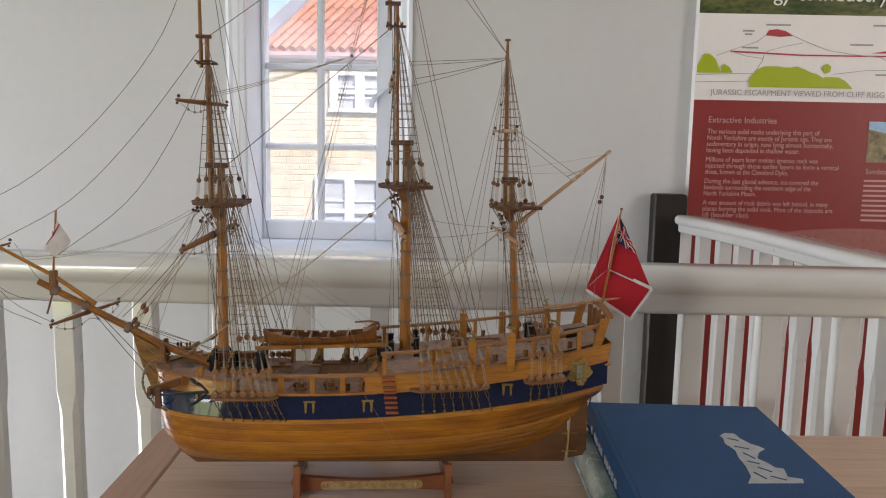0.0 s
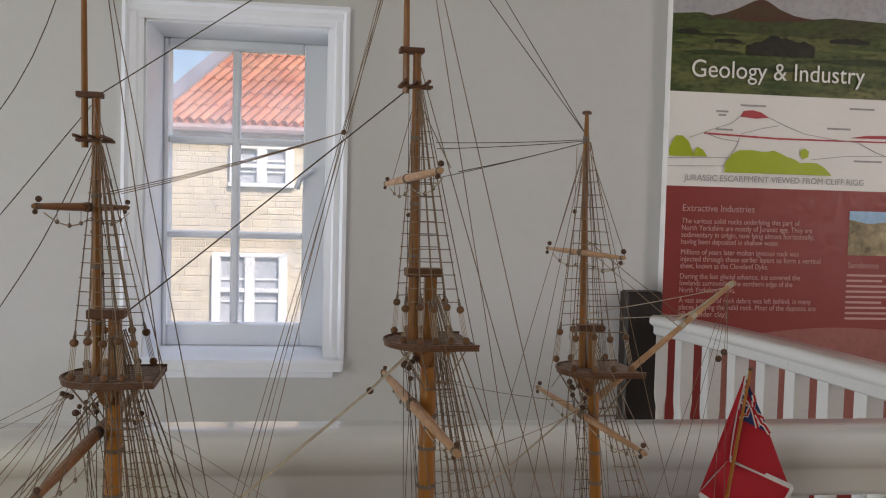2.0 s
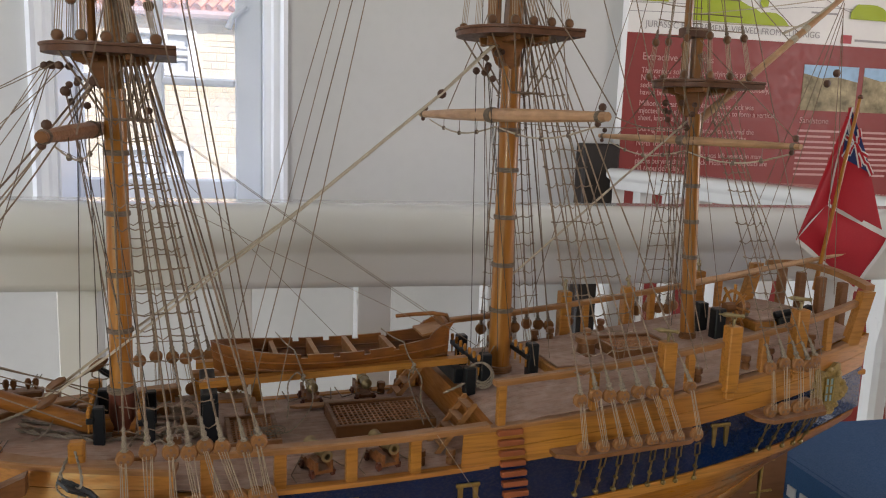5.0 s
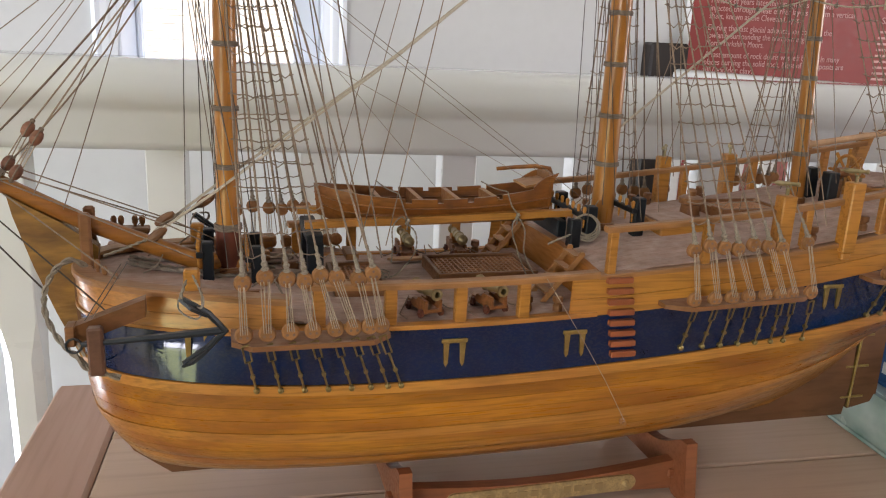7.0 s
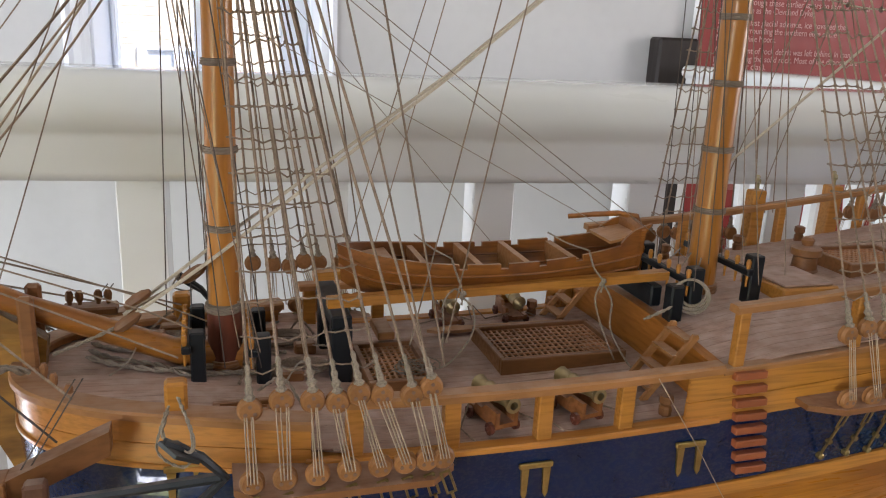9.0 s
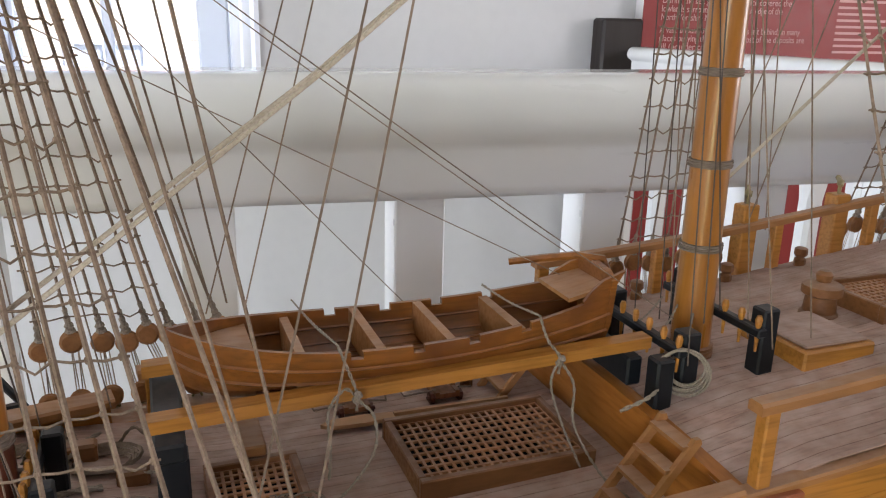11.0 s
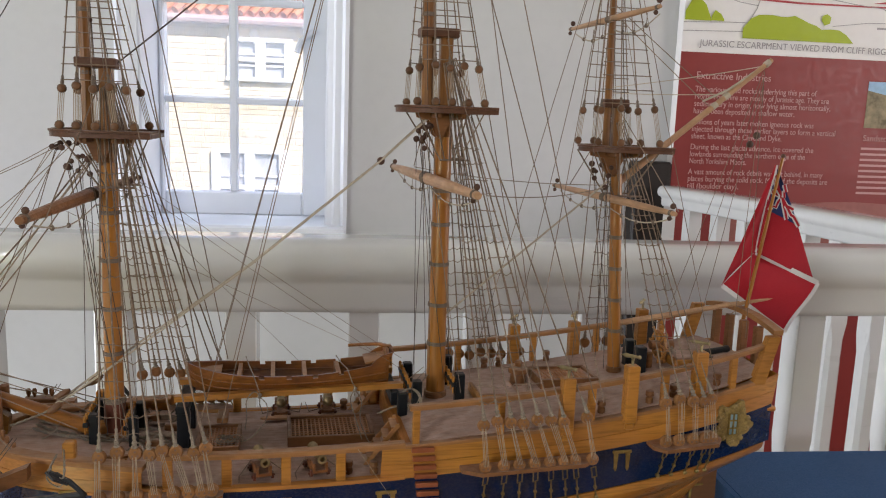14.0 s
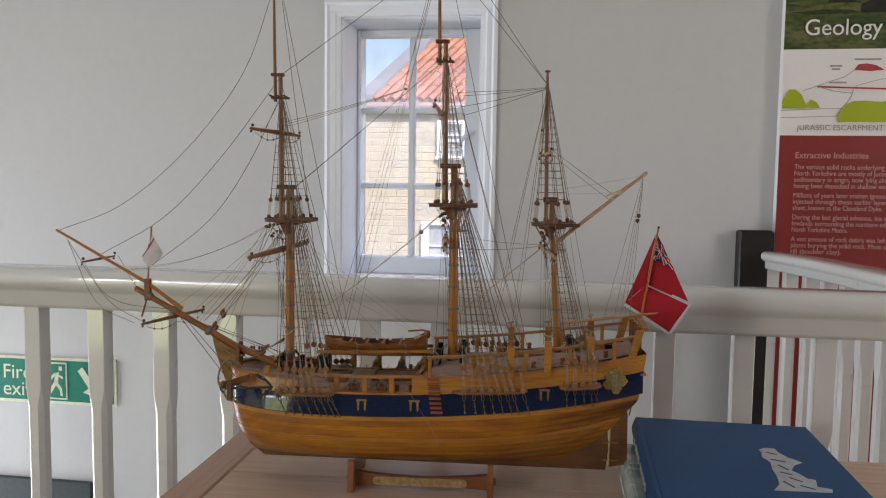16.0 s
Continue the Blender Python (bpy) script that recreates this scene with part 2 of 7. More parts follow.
    def prism(self, outline, d, m=None):
        """A flat outline (3D points) thickened by the vector d."""
        k, d = len(outline), Vector(d)
        pts = [Vector(p) for p in outline]
        vs = pts + [p + d for p in pts]
        if m:
            vs = [m @ p for p in vs]
        return self.add(vs, [tuple(range(k))[::-1], tuple(range(k, 2 * k))] + [(i, (i + 1) % k, k + (i + 1) % k, k + i) for i in range(k)])

    def grid(self, rows, close=False):
        """A skin over rows of points."""
        n, vs = len(rows[0]), [p for r in rows for p in r]
        fs = [(i * n + k, i * n + k + 1, (i + 1) * n + k + 1, (i + 1) * n + k) for i in range(len(rows) - 1) for k in range(n - 1)]
        return self.add(vs, fs)


def to_mesh(name, form, mat, smooth=30.0):
    me = bpy.data.meshes.new(name)
    me.from_pydata(form.v, [], form.f)
    bm = bmesh.new()
    bm.from_mesh(me)
    bmesh.ops.recalc_face_normals(bm, faces=bm.faces)
    bm.to_mesh(me)
    bm.free()
    if smooth:
        me.shade_smooth()
        me.set_sharp_from_angle(angle=radians(smooth))
    me.materials.append(mat)
    return me


def part(name, form, mat, parent, label="", smooth=30.0):
    """One mesh under a thing or a part."""
    ob = new(name, to_mesh(name, form, mat, smooth))
    ob.parent = parent
    return tagged(ob, label) if label else ob


def thing(name, label, category, m=None, group="", kind=""):
    ob = new(name)
    ob.empty_display_size = 0.05
    if m:
        ob.matrix_world = m
    return tagged(ob, label, category, group, kind)


def solid(name, form, mat, label, category="", kind="", group="", smooth=30.0):
    return tagged(new(name, to_mesh(name, form, mat, smooth)), label, category, group, kind)


def lettering(text, size, mat, m, parent, width=None, name="lettering"):
    cu = bpy.data.curves.new(name, "FONT")
    cu.body, cu.size, cu.extrude = text, size, 0.0003
    cu.materials.append(mat)
    ob = new(name, cu)
    ob.parent = parent
    sx = 1.0
    if width:
        bpy.context.view_layer.update()
        sx = width / max(ob.dimensions.x, 1e-4)
    ob.matrix_local = m @ Matrix.Diagonal((sx, 1, 1, 1))
    return ob


# ---- room shell ----
FLOOR, CEILING, BACK, LEFT, RIGHT, REAR = 0.10, 2.55, 2.52, -3.2, 2.6, -2.1
LOW = -1.55
S = "structure"


def wall_with_hole(name, axis, at, thick, span, heights, hole, label):
    """A wall square to x or y (axis) at its inner face, with one opening (a0, a1, z0, z1)."""
    f = Form()
    a0, a1 = span
    z0, z1 = heights
    pieces = [(a0, a1, z0, z1)] if not hole else [(a0, hole[0], z0, z1), (hole[1], a1, z0, z1), (hole[0], hole[1], z0, hole[2]), (hole[0], hole[1], hole[3], z1)]
    for p, q, r, s in pieces:
        if axis == "y":
            f.box((p, at, r), (q, at + thick, s))
        else:
            f.box((at, p, r), (at + thick, q, s))
    return solid(name, f, WALL, label, kind=S, smooth=0)


W0, W1, WZ0, WZ1 = -0.617, -0.131, 0.945, 1.832
wall_with_hole("wall_north", "y", BACK, 0.36, (LEFT - 0.3, RIGHT + 0.3), (LOW, CEILING), (W0, W1, WZ0, WZ1), "uneven white painted plaster wall with a small sash window")
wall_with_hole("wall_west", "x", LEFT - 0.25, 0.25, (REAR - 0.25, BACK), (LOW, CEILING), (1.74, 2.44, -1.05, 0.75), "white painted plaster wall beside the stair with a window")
wall_with_hole("wall_east", "x", RIGHT, 0.25, (REAR - 0.25, BACK), (LOW, CEILING), (0.1, 1.2, 0.85, 2.1), "white painted plaster wall with an added side window")
wall_with_hole("wall_south", "y", REAR - 0.25, 0.25, (LEFT, RIGHT), (LOW, CEILING), (-3.05, -1.75, 0.14, 2.10), "white painted plaster wall with a tall garden window")
solid("ceiling", Form().box((LEFT - 0.3, REAR - 0.3, CEILING), (RIGHT + 0.3, BACK + 0.36, CEILING + 0.2)), CEIL, "plain white plaster ceiling", kind=S, smooth=0)

# Floor of the landing; the stair well lies open beyond the rail.
RAIL_Y = 1.20
floor = solid("floor", Form().box((LEFT, REAR, FLOOR - 0.24), (RIGHT, RAIL_Y + 0.02, FLOOR - 0.02)).box((0.80, RAIL_Y + 0.02, FLOOR - 0.24), (RIGHT, BACK, FLOOR - 0.02)), FLOORM, "worn brown floorboards of an upper landing", kind=S, smooth=0)
# Unseen floor, made pale as a reflector that brightens the lower wall.
solid("floor_below", Form().box((LEFT - 0.25, REAR - 0.25, LOW - 0.2), (RIGHT + 0.25, BACK + 0.36, LOW)), material("pale_bounce_floor", (0.56, 0.53, 0.48), 0.7, vary=0.1, scale=(2, 2, 2), fine=(20, 20, 20), fine_vary=0.05), "unseen floor below the stair well, pale to bounce light upward", kind=S, smooth=0)
board = to_mesh("floorboard", Form().box((LEFT, 0, FLOOR - 0.02), (RIGHT, 0.156, FLOOR), 0.003), FLOORM, 0)
k = 0
y = REAR
while y < RAIL_Y - 0.1:
    ob = new("floorboard", board)
    ob.location.y = y
    ob.parent = floor
    y += 0.16

# ---- sash window in the back wall ----
window = thing("window_1", "small white painted casement window with six panes", "window", kind=S)
GY = 2.72
reveal = Form()
for a, b in (((W0 - 0.002, BACK - 0.0005, WZ0), (W0 + 0.012, BACK + 0.30, WZ1)), ((W1 - 0.012, BACK - 0.0005, WZ0), (W1 + 0.002, BACK + 0.30, WZ1)), ((W0, BACK - 0.0005, WZ1 - 0.012), (W1, BACK + 0.30, WZ1 + 0.002))):
    reveal.box(a, b, 0.001)
part("lining", reveal, SASH, window)
arch_w = 0.052
prof = [(0, 0), (0.0, 0.022), (0.010, 0.026), (0.018, 0.016), (0.034, 0.016), (0.040, 0.011), (0.052, 0.009), (0.052, 0)]
for nm, x0, sgn in (("architrave", W0 + 0.006, -1), ("architrave", W1 - 0.006, 1)):
    f = Form()
    ring = [(x0 + sgn * (arch_w - a), BACK - b) for a, b in prof]
    f.prism([(x, y, WZ0 - 0.02) for x, y in ring], (0, 0, WZ1 - WZ0 + 0.02 + 0.044))
    part(nm, f, SASH, window)
f = Form()
ring = [(WZ1 - 0.006 + (arch_w - a), BACK - b - 0.0025) for a, b in prof]
f.prism([(W0 - 0.046, y, z) for z, y in ring], (W1 - W0 + 0.092, 0, 0))
part("architrave", f, SASH, window)
f = Form().box((W0 - 0.085, BACK - 0.055, WZ0 - 0.028), (W1 + 0.045, BACK + 0.004, WZ0 + 0.002), 0.006).box((W0, BACK + 0.0, WZ0 - 0.02), (W1, BACK + 0.30, WZ0 + 0.0015))
f.box((W0 - 0.06, BACK - 0.022, WZ0 - 0.05), (W1 + 0.02, BACK + 0.004, WZ0 - 0.028), 0.004)
part("window_sill", f, SASH, window)
GX0, GX1, GZ = -0.592, -0.213, (1.011, 1.266, 1.535, 1.792)
f = Form()
for a, b in (((W0 + 0.012, GY - 0.02, WZ0), (GX0, GY + 0.02, WZ1 - 0.012)), ((GX1, GY - 0.02, WZ0), (W1 - 0.012, GY + 0.02, WZ1 - 0.012)),
             ((GX0, GY - 0.02, WZ0), (GX1, GY + 0.02, GZ[0])), ((GX0, GY - 0.02, GZ[3]), (GX1, GY + 0.02, WZ1 - 0.012))):
    f.box(a, b, 0.005)
part("window_frame", f, SASH, window)
xm = -0.404
part("glazing_bar", Form().box((xm - 0.011, GY - 0.017, GZ[0]), (xm + 0.011, GY + 0.017, GZ[3]), 0.005), SASH, window)
for z in GZ[1:3]:
    part("glazing_bar", Form().box((GX0, GY - 0.0145, z - 0.010), (GX1, GY + 0.0145, z + 0.010), 0.005), SASH, window)
for i in range(3):
    for a, b in ((GX0, xm - 0.011), (xm + 0.011, GX1)):
        ob = part("pane", Form().box((a - 0.003, GY - 0.0015, GZ[i] - 0.003), (b + 0.003, GY + 0.0015, GZ[i + 1] + 0.003)), PANE, window)
        ob.visible_shadow = False
f = Form().tube([(GX1 + 0.028, GY - 0.025, 1.46), (GX1 + 0.028, GY - 0.04, 1.46)], 0.008, 8).tube([(GX1 + 0.028, GY - 0.04, 1.462), (GX1 - 0.005, GY - 0.046, 1.432), (GX1 - 0.016, GY - 0.05, 1.402)], 0.006, 8, 0.009)
part("catch", f, SASH, window, "white painted casement catch")


# ---- balustrades ----
def rail_profile(w, h):
    """Moulded handrail: flat top, round upper roll, cove, lower fascia."""
    pts = [(-0.30 * w, 0), (-0.36 * w, 0.10 * h), (-0.36 * w, 0.40 * h), (-0.40 * w, 0.47 * h), (-0.49 * w, 0.55 * h), (-0.52 * w, 0.68 * h), (-0.51 * w, 0.83 * h), (-0.46 * w, 0.94 * h), (-0.38 * w, 1.0 * h)]
    return pts + [(-a, b) for a, b in reversed(pts)]


def baluster_form(z0, z1, w, chamfer_from, seed):
    """A square bar whose arrises are cut away below a stop."""
    f, rows = Form(), []
    h = w / 2
    for z, c in ((z1, 0.001), (chamfer_from + 0.035, 0.001), (chamfer_from, 0.0075), (z0 + 0.16, 0.0075), (z0 + 0.13, 0.001), (z0, 0.001)):
        rows.append([(x, y, z) for x, y in ((h - c, -h), (h, -h + c), (h, h - c), (h - c, h), (-h + c, h), (-h, h - c), (-h, -h + c), (-h + c, -h))])
    f.grid([r + [r[0]] for r in rows])
    f.add(rows[0], [tuple(range(8))]).add(rows[-1], [tuple(range(8))])
    return f


RYAW = 0.0
R0 = Vector((-0.0615, 1.214, 0))
RD = Vector((math.cos(radians(RYAW)), math.sin(radians(RYAW)), 0))
near_rail = thing("balustrade", "cream gloss painted wooden balustrade with a heavy moulded handrail", "balustrade", group="stair balustrades")
a, b = R0 + RD * -3.12, R0 + RD * 2.4
part("handrail", Form().sweep(rail_profile(0.078, 0.072), [(a.x, a.y, 1.040), (b.x, b.y, 1.040)]), GLOSS, near_rail, "", 70.0)
part("bottom_rail", Form().sweep([(-0.03, 0), (-0.03, 0.05), (-0.022, 0.058), (0.022, 0.058), (0.03, 0.05), (0.03, 0)], [(a.x, a.y, FLOOR), (b.x, b.y, FLOOR)]), GLOSS, near_rail)
bal = to_mesh("baluster", baluster_form(FLOOR + 0.05, 1.042, 0.0312, 0.855, 1), GLOSS)
for i in range(-24, 10):
    p = R0 + RD * (i * 0.1225 - 0.0033 * max(0.0, -0.7 - i))
    ob = new("baluster", bal)
    ob.parent = near_rail
    ob.matrix_world = pose(p.x, p.y, 0, 0, 0, RYAW)

far_rail = thing("balustrade", "white painted wooden stair balustrade with thin square bars", "balustrade", group="stair balustrades")
FPATH = [Vector(p) for p in ((0.775, 2.516, 1.08), (0.790, 2.46, 1.08), (0.838, 2.28, 1.08), (0.872, 2.05, 1.082), (0.893, 1.75, 1.085), (0.905, 1.45, 1.09), (0.91, 1.25, 1.095))]
part("handrail", Form().sweep([(x, y - 0.055) for x, y in rail_profile(0.08, 0.055)], FPATH), GLOSS, far_rail, "", 70.0)
bal = to_mesh("baluster", baluster_form(FLOOR, 1.0, 0.036, 0.80, 2), GLOSS)
dist = 0.042
for i in range(12):
    left, at = dist + i * 0.107, None
    for p, q in zip(FPATH, FPATH[1:]):
        d = (q - p).length
        if left <= d:
            at = p + (q - p) * (left / d)
            break
        left -= d
    if at:
        ob = new("baluster", bal)
        ob.parent = far_rail
        ob.matrix_world = pose(at.x, at.y, at.z - 0.054 - 1.0, 0, 0, 3.0)
part("bottom_rail", Form().sweep([(-0.03, 0), (-0.03, 0.04), (0.03, 0.04), (0.03, 0)], [(p.x, p.y, FLOOR) for p in FPATH]), GLOSS, far_rail)

solid("dark_post", Form().box((0.682, BACK - 0.062, LOW), (0.785, BACK - 0.002, 1.143), 0.006), BLACK_WOOD, "black stained square wooden post against the wall", "post")

# ---- exhibition panel on the back wall ----
PX0, PX1, PZ0, PZ1 = 0.779, 2.05, 0.04, 1.90
PY = 2.482
panel = thing("display_panel", "large printed exhibition panel in dark red, white and a landscape photograph", "display panel", pose(0.012, 0, 0.166))
part("board", Form().box((PX0, PY, PZ0), (PX1, BACK - 0.002, PZ1), 0.002), WHITE_PRINT, panel)


def printed(name, pts, mat, depth=0.0, label=""):
    """A printed field, laid on the board in layers."""
    return part(name, Form().prism([(x, PY - 0.001 - depth, z) for x, z in pts], (0, 0.0012, 0)), mat, panel, label, 0)


rect = lambda x0, x1, z0, z1: [(x0, z0), (x1, z0), (x1, z1), (x0, z1)]
printed("red_field", rect(PX0 + 0.001, PX1 - 0.001, PZ0 + 0.002, 1.271), RED_PRINT)
printed("photograph", rect(PX0 + 0.001, PX1 - 0.001, 1.531, PZ1 - 0.002), FIELD, 0, "landscape photograph of green fields below a hill")
rnd = random.Random(4)
skyline = [(PX0 + 0.001, 1.742), (0.86, 1.748), (0.90, 1.739), (1.16, 1.742), (1.25, 1.752), (1.42, 1.746), (1.6, 1.757), (PX1 - 0.001, 1.750)]
printed("cloudy_sky", skyline + [(PX1 - 0.001, PZ1 - 0.002), (PX0 + 0.001, PZ1 - 0.002)], CLOUD, 0.0012)
printed("moorland", [(PX0 + 0.001, 1.708), (0.95, 1.700), (1.2, 1.694), (1.45, 1.705), (PX1 - 0.001, 1.698)] + skyline[::-1], MOOR, 0.0016)
printed("hill", [(0.87, 1.736), (0.93, 1.750), (0.97, 1.766), (1.01, 1.786), (1.035, 1.793), (1.055, 1.786), (1.09, 1.766), (1.13, 1.752), (1.20, 1.742), (1.05, 1.730)], HILL, 0.0024)
TREES = material("printed_dark_trees", (0.010, 0.011, 0.007), 0.45, vary=0.2, scale=(40, 40, 40), tint=(0.03, 0.026, 0.012))
for x0, x1, z0, z1 in ((0.995, 1.195, 1.638, 1.698), (0.79, 0.86, 1.688, 1.704), (1.24, 1.36, 1.682, 1.700), (1.42, 1.70, 1.655, 1.690), (0.90, 0.98, 1.668, 1.682)):
    n = int((x1 - x0) / 0.011)
    top = [(x0 + (x1 - x0) * k / n, z0 + (z1 - z0) * (0.55 + 0.45 * math.sin(math.pi * k / n)) * rnd.uniform(0.75, 1.0)) for k in range(n + 1)]
    printed("woodland", [(x1, z0), (x0, z0)] + top, TREES, 0.0036)
SUNLIT = material("printed_sunlit_field", (0.12, 0.14, 0.04), 0.45, vary=0.25, scale=(12, 12, 40), tint=(0.05, 0.07, 0.015))
SHADED = material("printed_shaded_field", (0.018, 0.034, 0.007), 0.45, vary=0.3, scale=(10, 10, 40), tint=(0.035, 0.05, 0.012))
for x0, x1, zz, h, m in ((0.782, 0.93, 1.668, 0.016, SUNLIT), (1.20, 1.40, 1.660, 0.012, SUNLIT), (1.35, 1.62, 1.712, 0.010, SUNLIT), (0.80, 0.99, 1.640, 0.014, SHADED), (1.18, 1.52, 1.632, 0.018, SHADED), (0.86, 1.20, 1.600, 0.014, SHADED), (1.45, 1.85, 1.600, 0.020, SUNLIT), (0.84, 0.98, 1.690, 0.006, SHADED)):
    printed("lit_field", [(x0, zz), ((x0 * 2 + x1) / 3, zz - h * 0.5), (x1, zz - h * 0.1), (x1 - 0.02, zz + h * 0.4), ((x0 + x1) / 2, zz + h * 0.6)], m, 0.003)
LET = lambda x, z, d=0.004: pose(x, PY - d, z, 90, 0, 0)
lettering("Geology & Industry", 0.068, WHITE_PRINT, LET(0.835, 1.572, 0.006), panel, 0.51)
lettering("JURASSIC ESCARPMENT VIEWED FROM CLIFF RIGG", 0.024, GREY_PRINT, LET(0.828, 1.287), panel, 0.535)
# the drawn section
printed("hill_cap", [(0.985, 1.468), (0.995, 1.484), (1.02, 1.487), (1.045, 1.482), (1.07, 1.468), (1.03, 1.464)], MID_RED, 0.001)
printed("stratum", [(0.882, 1.416), (1.1, 1.408), (1.30, 1.409), (PX1 - 0.02, 1.412), (PX1 - 0.02, 1.417), (1.30, 1.413), (1.1, 1.413), (0.882, 1.421)], MID_RED, 0.001)
printed("stratum", [(1.31, 1.420), (1.36, 1.428), (1.47, 1.432), (1.62, 1.44), (PX1 - 0.02, 1.436), (PX1 - 0.02, 1.421), (1.5, 1.421)], MID_RED, 0.001)


def thin_line(pts, w=0.0016):
    f = Form()
    for (x0, z0), (x1, z1) in zip(pts, pts[1:]):
        d = Vector((x1 - x0, z1 - z0))
        n = Vector((-d.y, d.x)).normalized() * w / 2
        f.prism([(x0 + n.x, PY - 0.0022, z0 + n.y), (x1 + n.x, PY - 0.0022, z1 + n.y), (x1 - n.x, PY - 0.0022, z1 - n.y), (x0 - n.x, PY - 0.0022, z0 - n.y)], (0, 0.001, 0))
    part("drawn_line", f, GREY_PRINT, panel, "", 0)


thin_line([(0.84, 1.405), (0.90, 1.428), (0.96, 1.448), (0.985, 1.468)])
thin_line([(1.07, 1.468), (1.12, 1.447), (1.18, 1.426), (1.26, 1.415), (1.34, 1.408), (1.40, 1.38), (1.46, 1.362)])
thin_line([(0.99, 1.42), (1.05, 1.437), (1.10, 1.447)])
thin_line([(0.78, 1.347), (0.90, 1.352), (1.0, 1.353)])
thin_line([(0.78, 1.325), (0.95, 1.33)])
thin_line([(1.20, 1.355), (1.30, 1.368), (1.44, 1.372), (1.6, 1.37)])
thin_line([(0.96, 1.355), (0.98, 1.39), (0.985, 1.41)])
thin_line([(0.88, 1.42), (0.93, 1.405), (0.985, 1.398)])
for x, z, w in ((0.985, 1.497, 0.075), (0.915, 1.478, 0.035), (0.922, 1.468, 0.022), (1.245, 1.442, 0.07), (1.31, 1.50, 0.075), (1.33, 1.353, 0.085), (0.915, 1.428, 0.05)):
    printed("caption_bar", rect(x, x + w, z, z + 0.005), GREY_PRINT, 0.001)


def bushes(x0, x1, z0, z1, seed):
    r = random.Random(seed)
    n = max(4, int((x1 - x0) / 0.02))
    top = []
    for i in range(n + 1):
        q = i / n
        top.append((x0 + (x1 - x0) * q, z0 + (z1 - z0) * (min(1.0, 0.45 + q * 4.5) if q < 0.62 else max(0.4, 1.0 - (q - 0.62) * 1.7)) * (1 - 0.9 * max(0.0, q - 0.93) / 0.07) + r.uniform(-0.0025, 0.0025)))
    printed("bush", [(x1, z0), (x0, z0)] + top, LIME, 0.003 + 0.0003 * seed)


bushes(0.782, 0.855, 1.353, 1.408, 1)
bushes(0.855, 0.89, 1.354, 1.378, 2)
bushes(0.945, 1.19, 1.312, 1.375, 3)
bushes(1.15, 1.262, 1.312, 1.347, 4)
printed("bush", [(1.165, 1.37), (1.175, 1.356), (1.19, 1.362), (1.192, 1.378), (1.18, 1.386), (1.168, 1.381)], LIME, 0.003)
bushes(1.455, 1.60, 1.345, 1.385, 5)
printed("key_square", rect(1.434, 1.469, 1.278, 1.301), MID_RED, 0.001)
printed("caption_bar", rect(1.48, 1.60, 1.285, 1.291), GREY_PRINT, 0.001)
lettering("Extractive Industries", 0.027, PINK_PRINT, LET(0.826, 1.202), panel, 0.21)
z = 1.168
for line in ("The various solid rocks underlying this part of", "North Yorkshire are mostly of Jurassic age. They are", "sedimentary in origin, now lying almost horizontally,", "having been deposited in shallow water.", "",
             "Millions of years later molten igneous rock was", "injected through these earlier layers to form a vertical", "sheet, known as the Cleveland Dyke.", "",
             "During the last glacial advance, ice covered the", "lowlands surrounding the northern edge of the", "North Yorkshire Moors.", "",
             "A vast amount of rock debris was left behind, in many", "places burying the solid rock. Most of the deposits are", "till (boulder clay)."):
    if line:
        lettering(line, 0.0215, PINK_PRINT, LET(0.826, z), panel, 0.0074 * len(line))
        z -= 0.0192
    else:
        z -= 0.0098
for x0, x1 in ((1.325, 1.505), (1.524, 1.71)):
    printed("photograph", rect(x0, x1, 1.088, 1.214), PHOTO_ROCK, 0.001, "photograph of a sandstone outcrop")
    printed("photograph_sky", [(x0, 1.214), (x0, 1.19), (x0 + 0.06, 1.178), (x0 + 0.11, 1.184), (x1, 1.172), (x1, 1.214)], PHOTO_SKY, 0.002)
lettering("Sandstone", 0.024, PINK_PRINT, LET(1.325, 1.052), panel, 0.095)
for c, x0 in enumerate((1.325, 1.525)):
    for i in range(9):
        w = 0.17 - 0.02 * ((i * 7 + c * 3) % 4)
        printed("text_bar", rect(x0, x0 + w, 1.034 - i * 0.0155 - 0.006, 1.034 - i * 0.0155), PINK_PRINT, 0.001)
sweepc = [(0.92, 0.80)] + [(0.95 + 0.55 * q, 0.845 + 0.035 * math.sin(math.pi * q * 0.75)) for q in [i / 14 for i in range(15)]] + [(1.62, 0.78), (1.70, 0.70), (1.74, 0.60), (0.92, 0.60)]
printed("pale_curve", sweepc, material("faded_red_print", (0.33, 0.115, 0.095), 0.45, vary=0.05), 0.001)

# ---- fire exit sign and board low on the back wall ----
sign = thing("fire_exit_sign", "green and white fire exit sign with an arrow on the wall", "sign", pose(0.09, 0, 0.148))
SY = BACK - 0.006
part("backing", Form().box((-2.09, SY, 0.299), (-1.537, BACK - 0.001, 0.474), 0.002), SIGN_PALE, sign)
part("green_field", Form().box((-2.078, SY - 0.002, 0.311), (-1.550, SY + 0.001, 0.462), 0.0005), SIGN_GREEN, sign)
lettering("Fire", 0.076, SIGN_PALE, pose(-1.992, SY - 0.003, 0.389, 90, 0, 0), sign)
lettering("exit", 0.076, SIGN_PALE, pose(-1.992, SY - 0.003, 0.326, 90, 0, 0), sign)
part("pale_square", Form().box((-1.820, SY - 0.004, 0.318), (-1.731, SY - 0.001, 0.456), 0.0005), SIGN_PALE, sign)
part("green_square", Form().box((-1.814, SY - 0.0055, 0.324), (-1.737, SY - 0.0035, 0.450), 0.0005), SIGN_GREEN, sign)
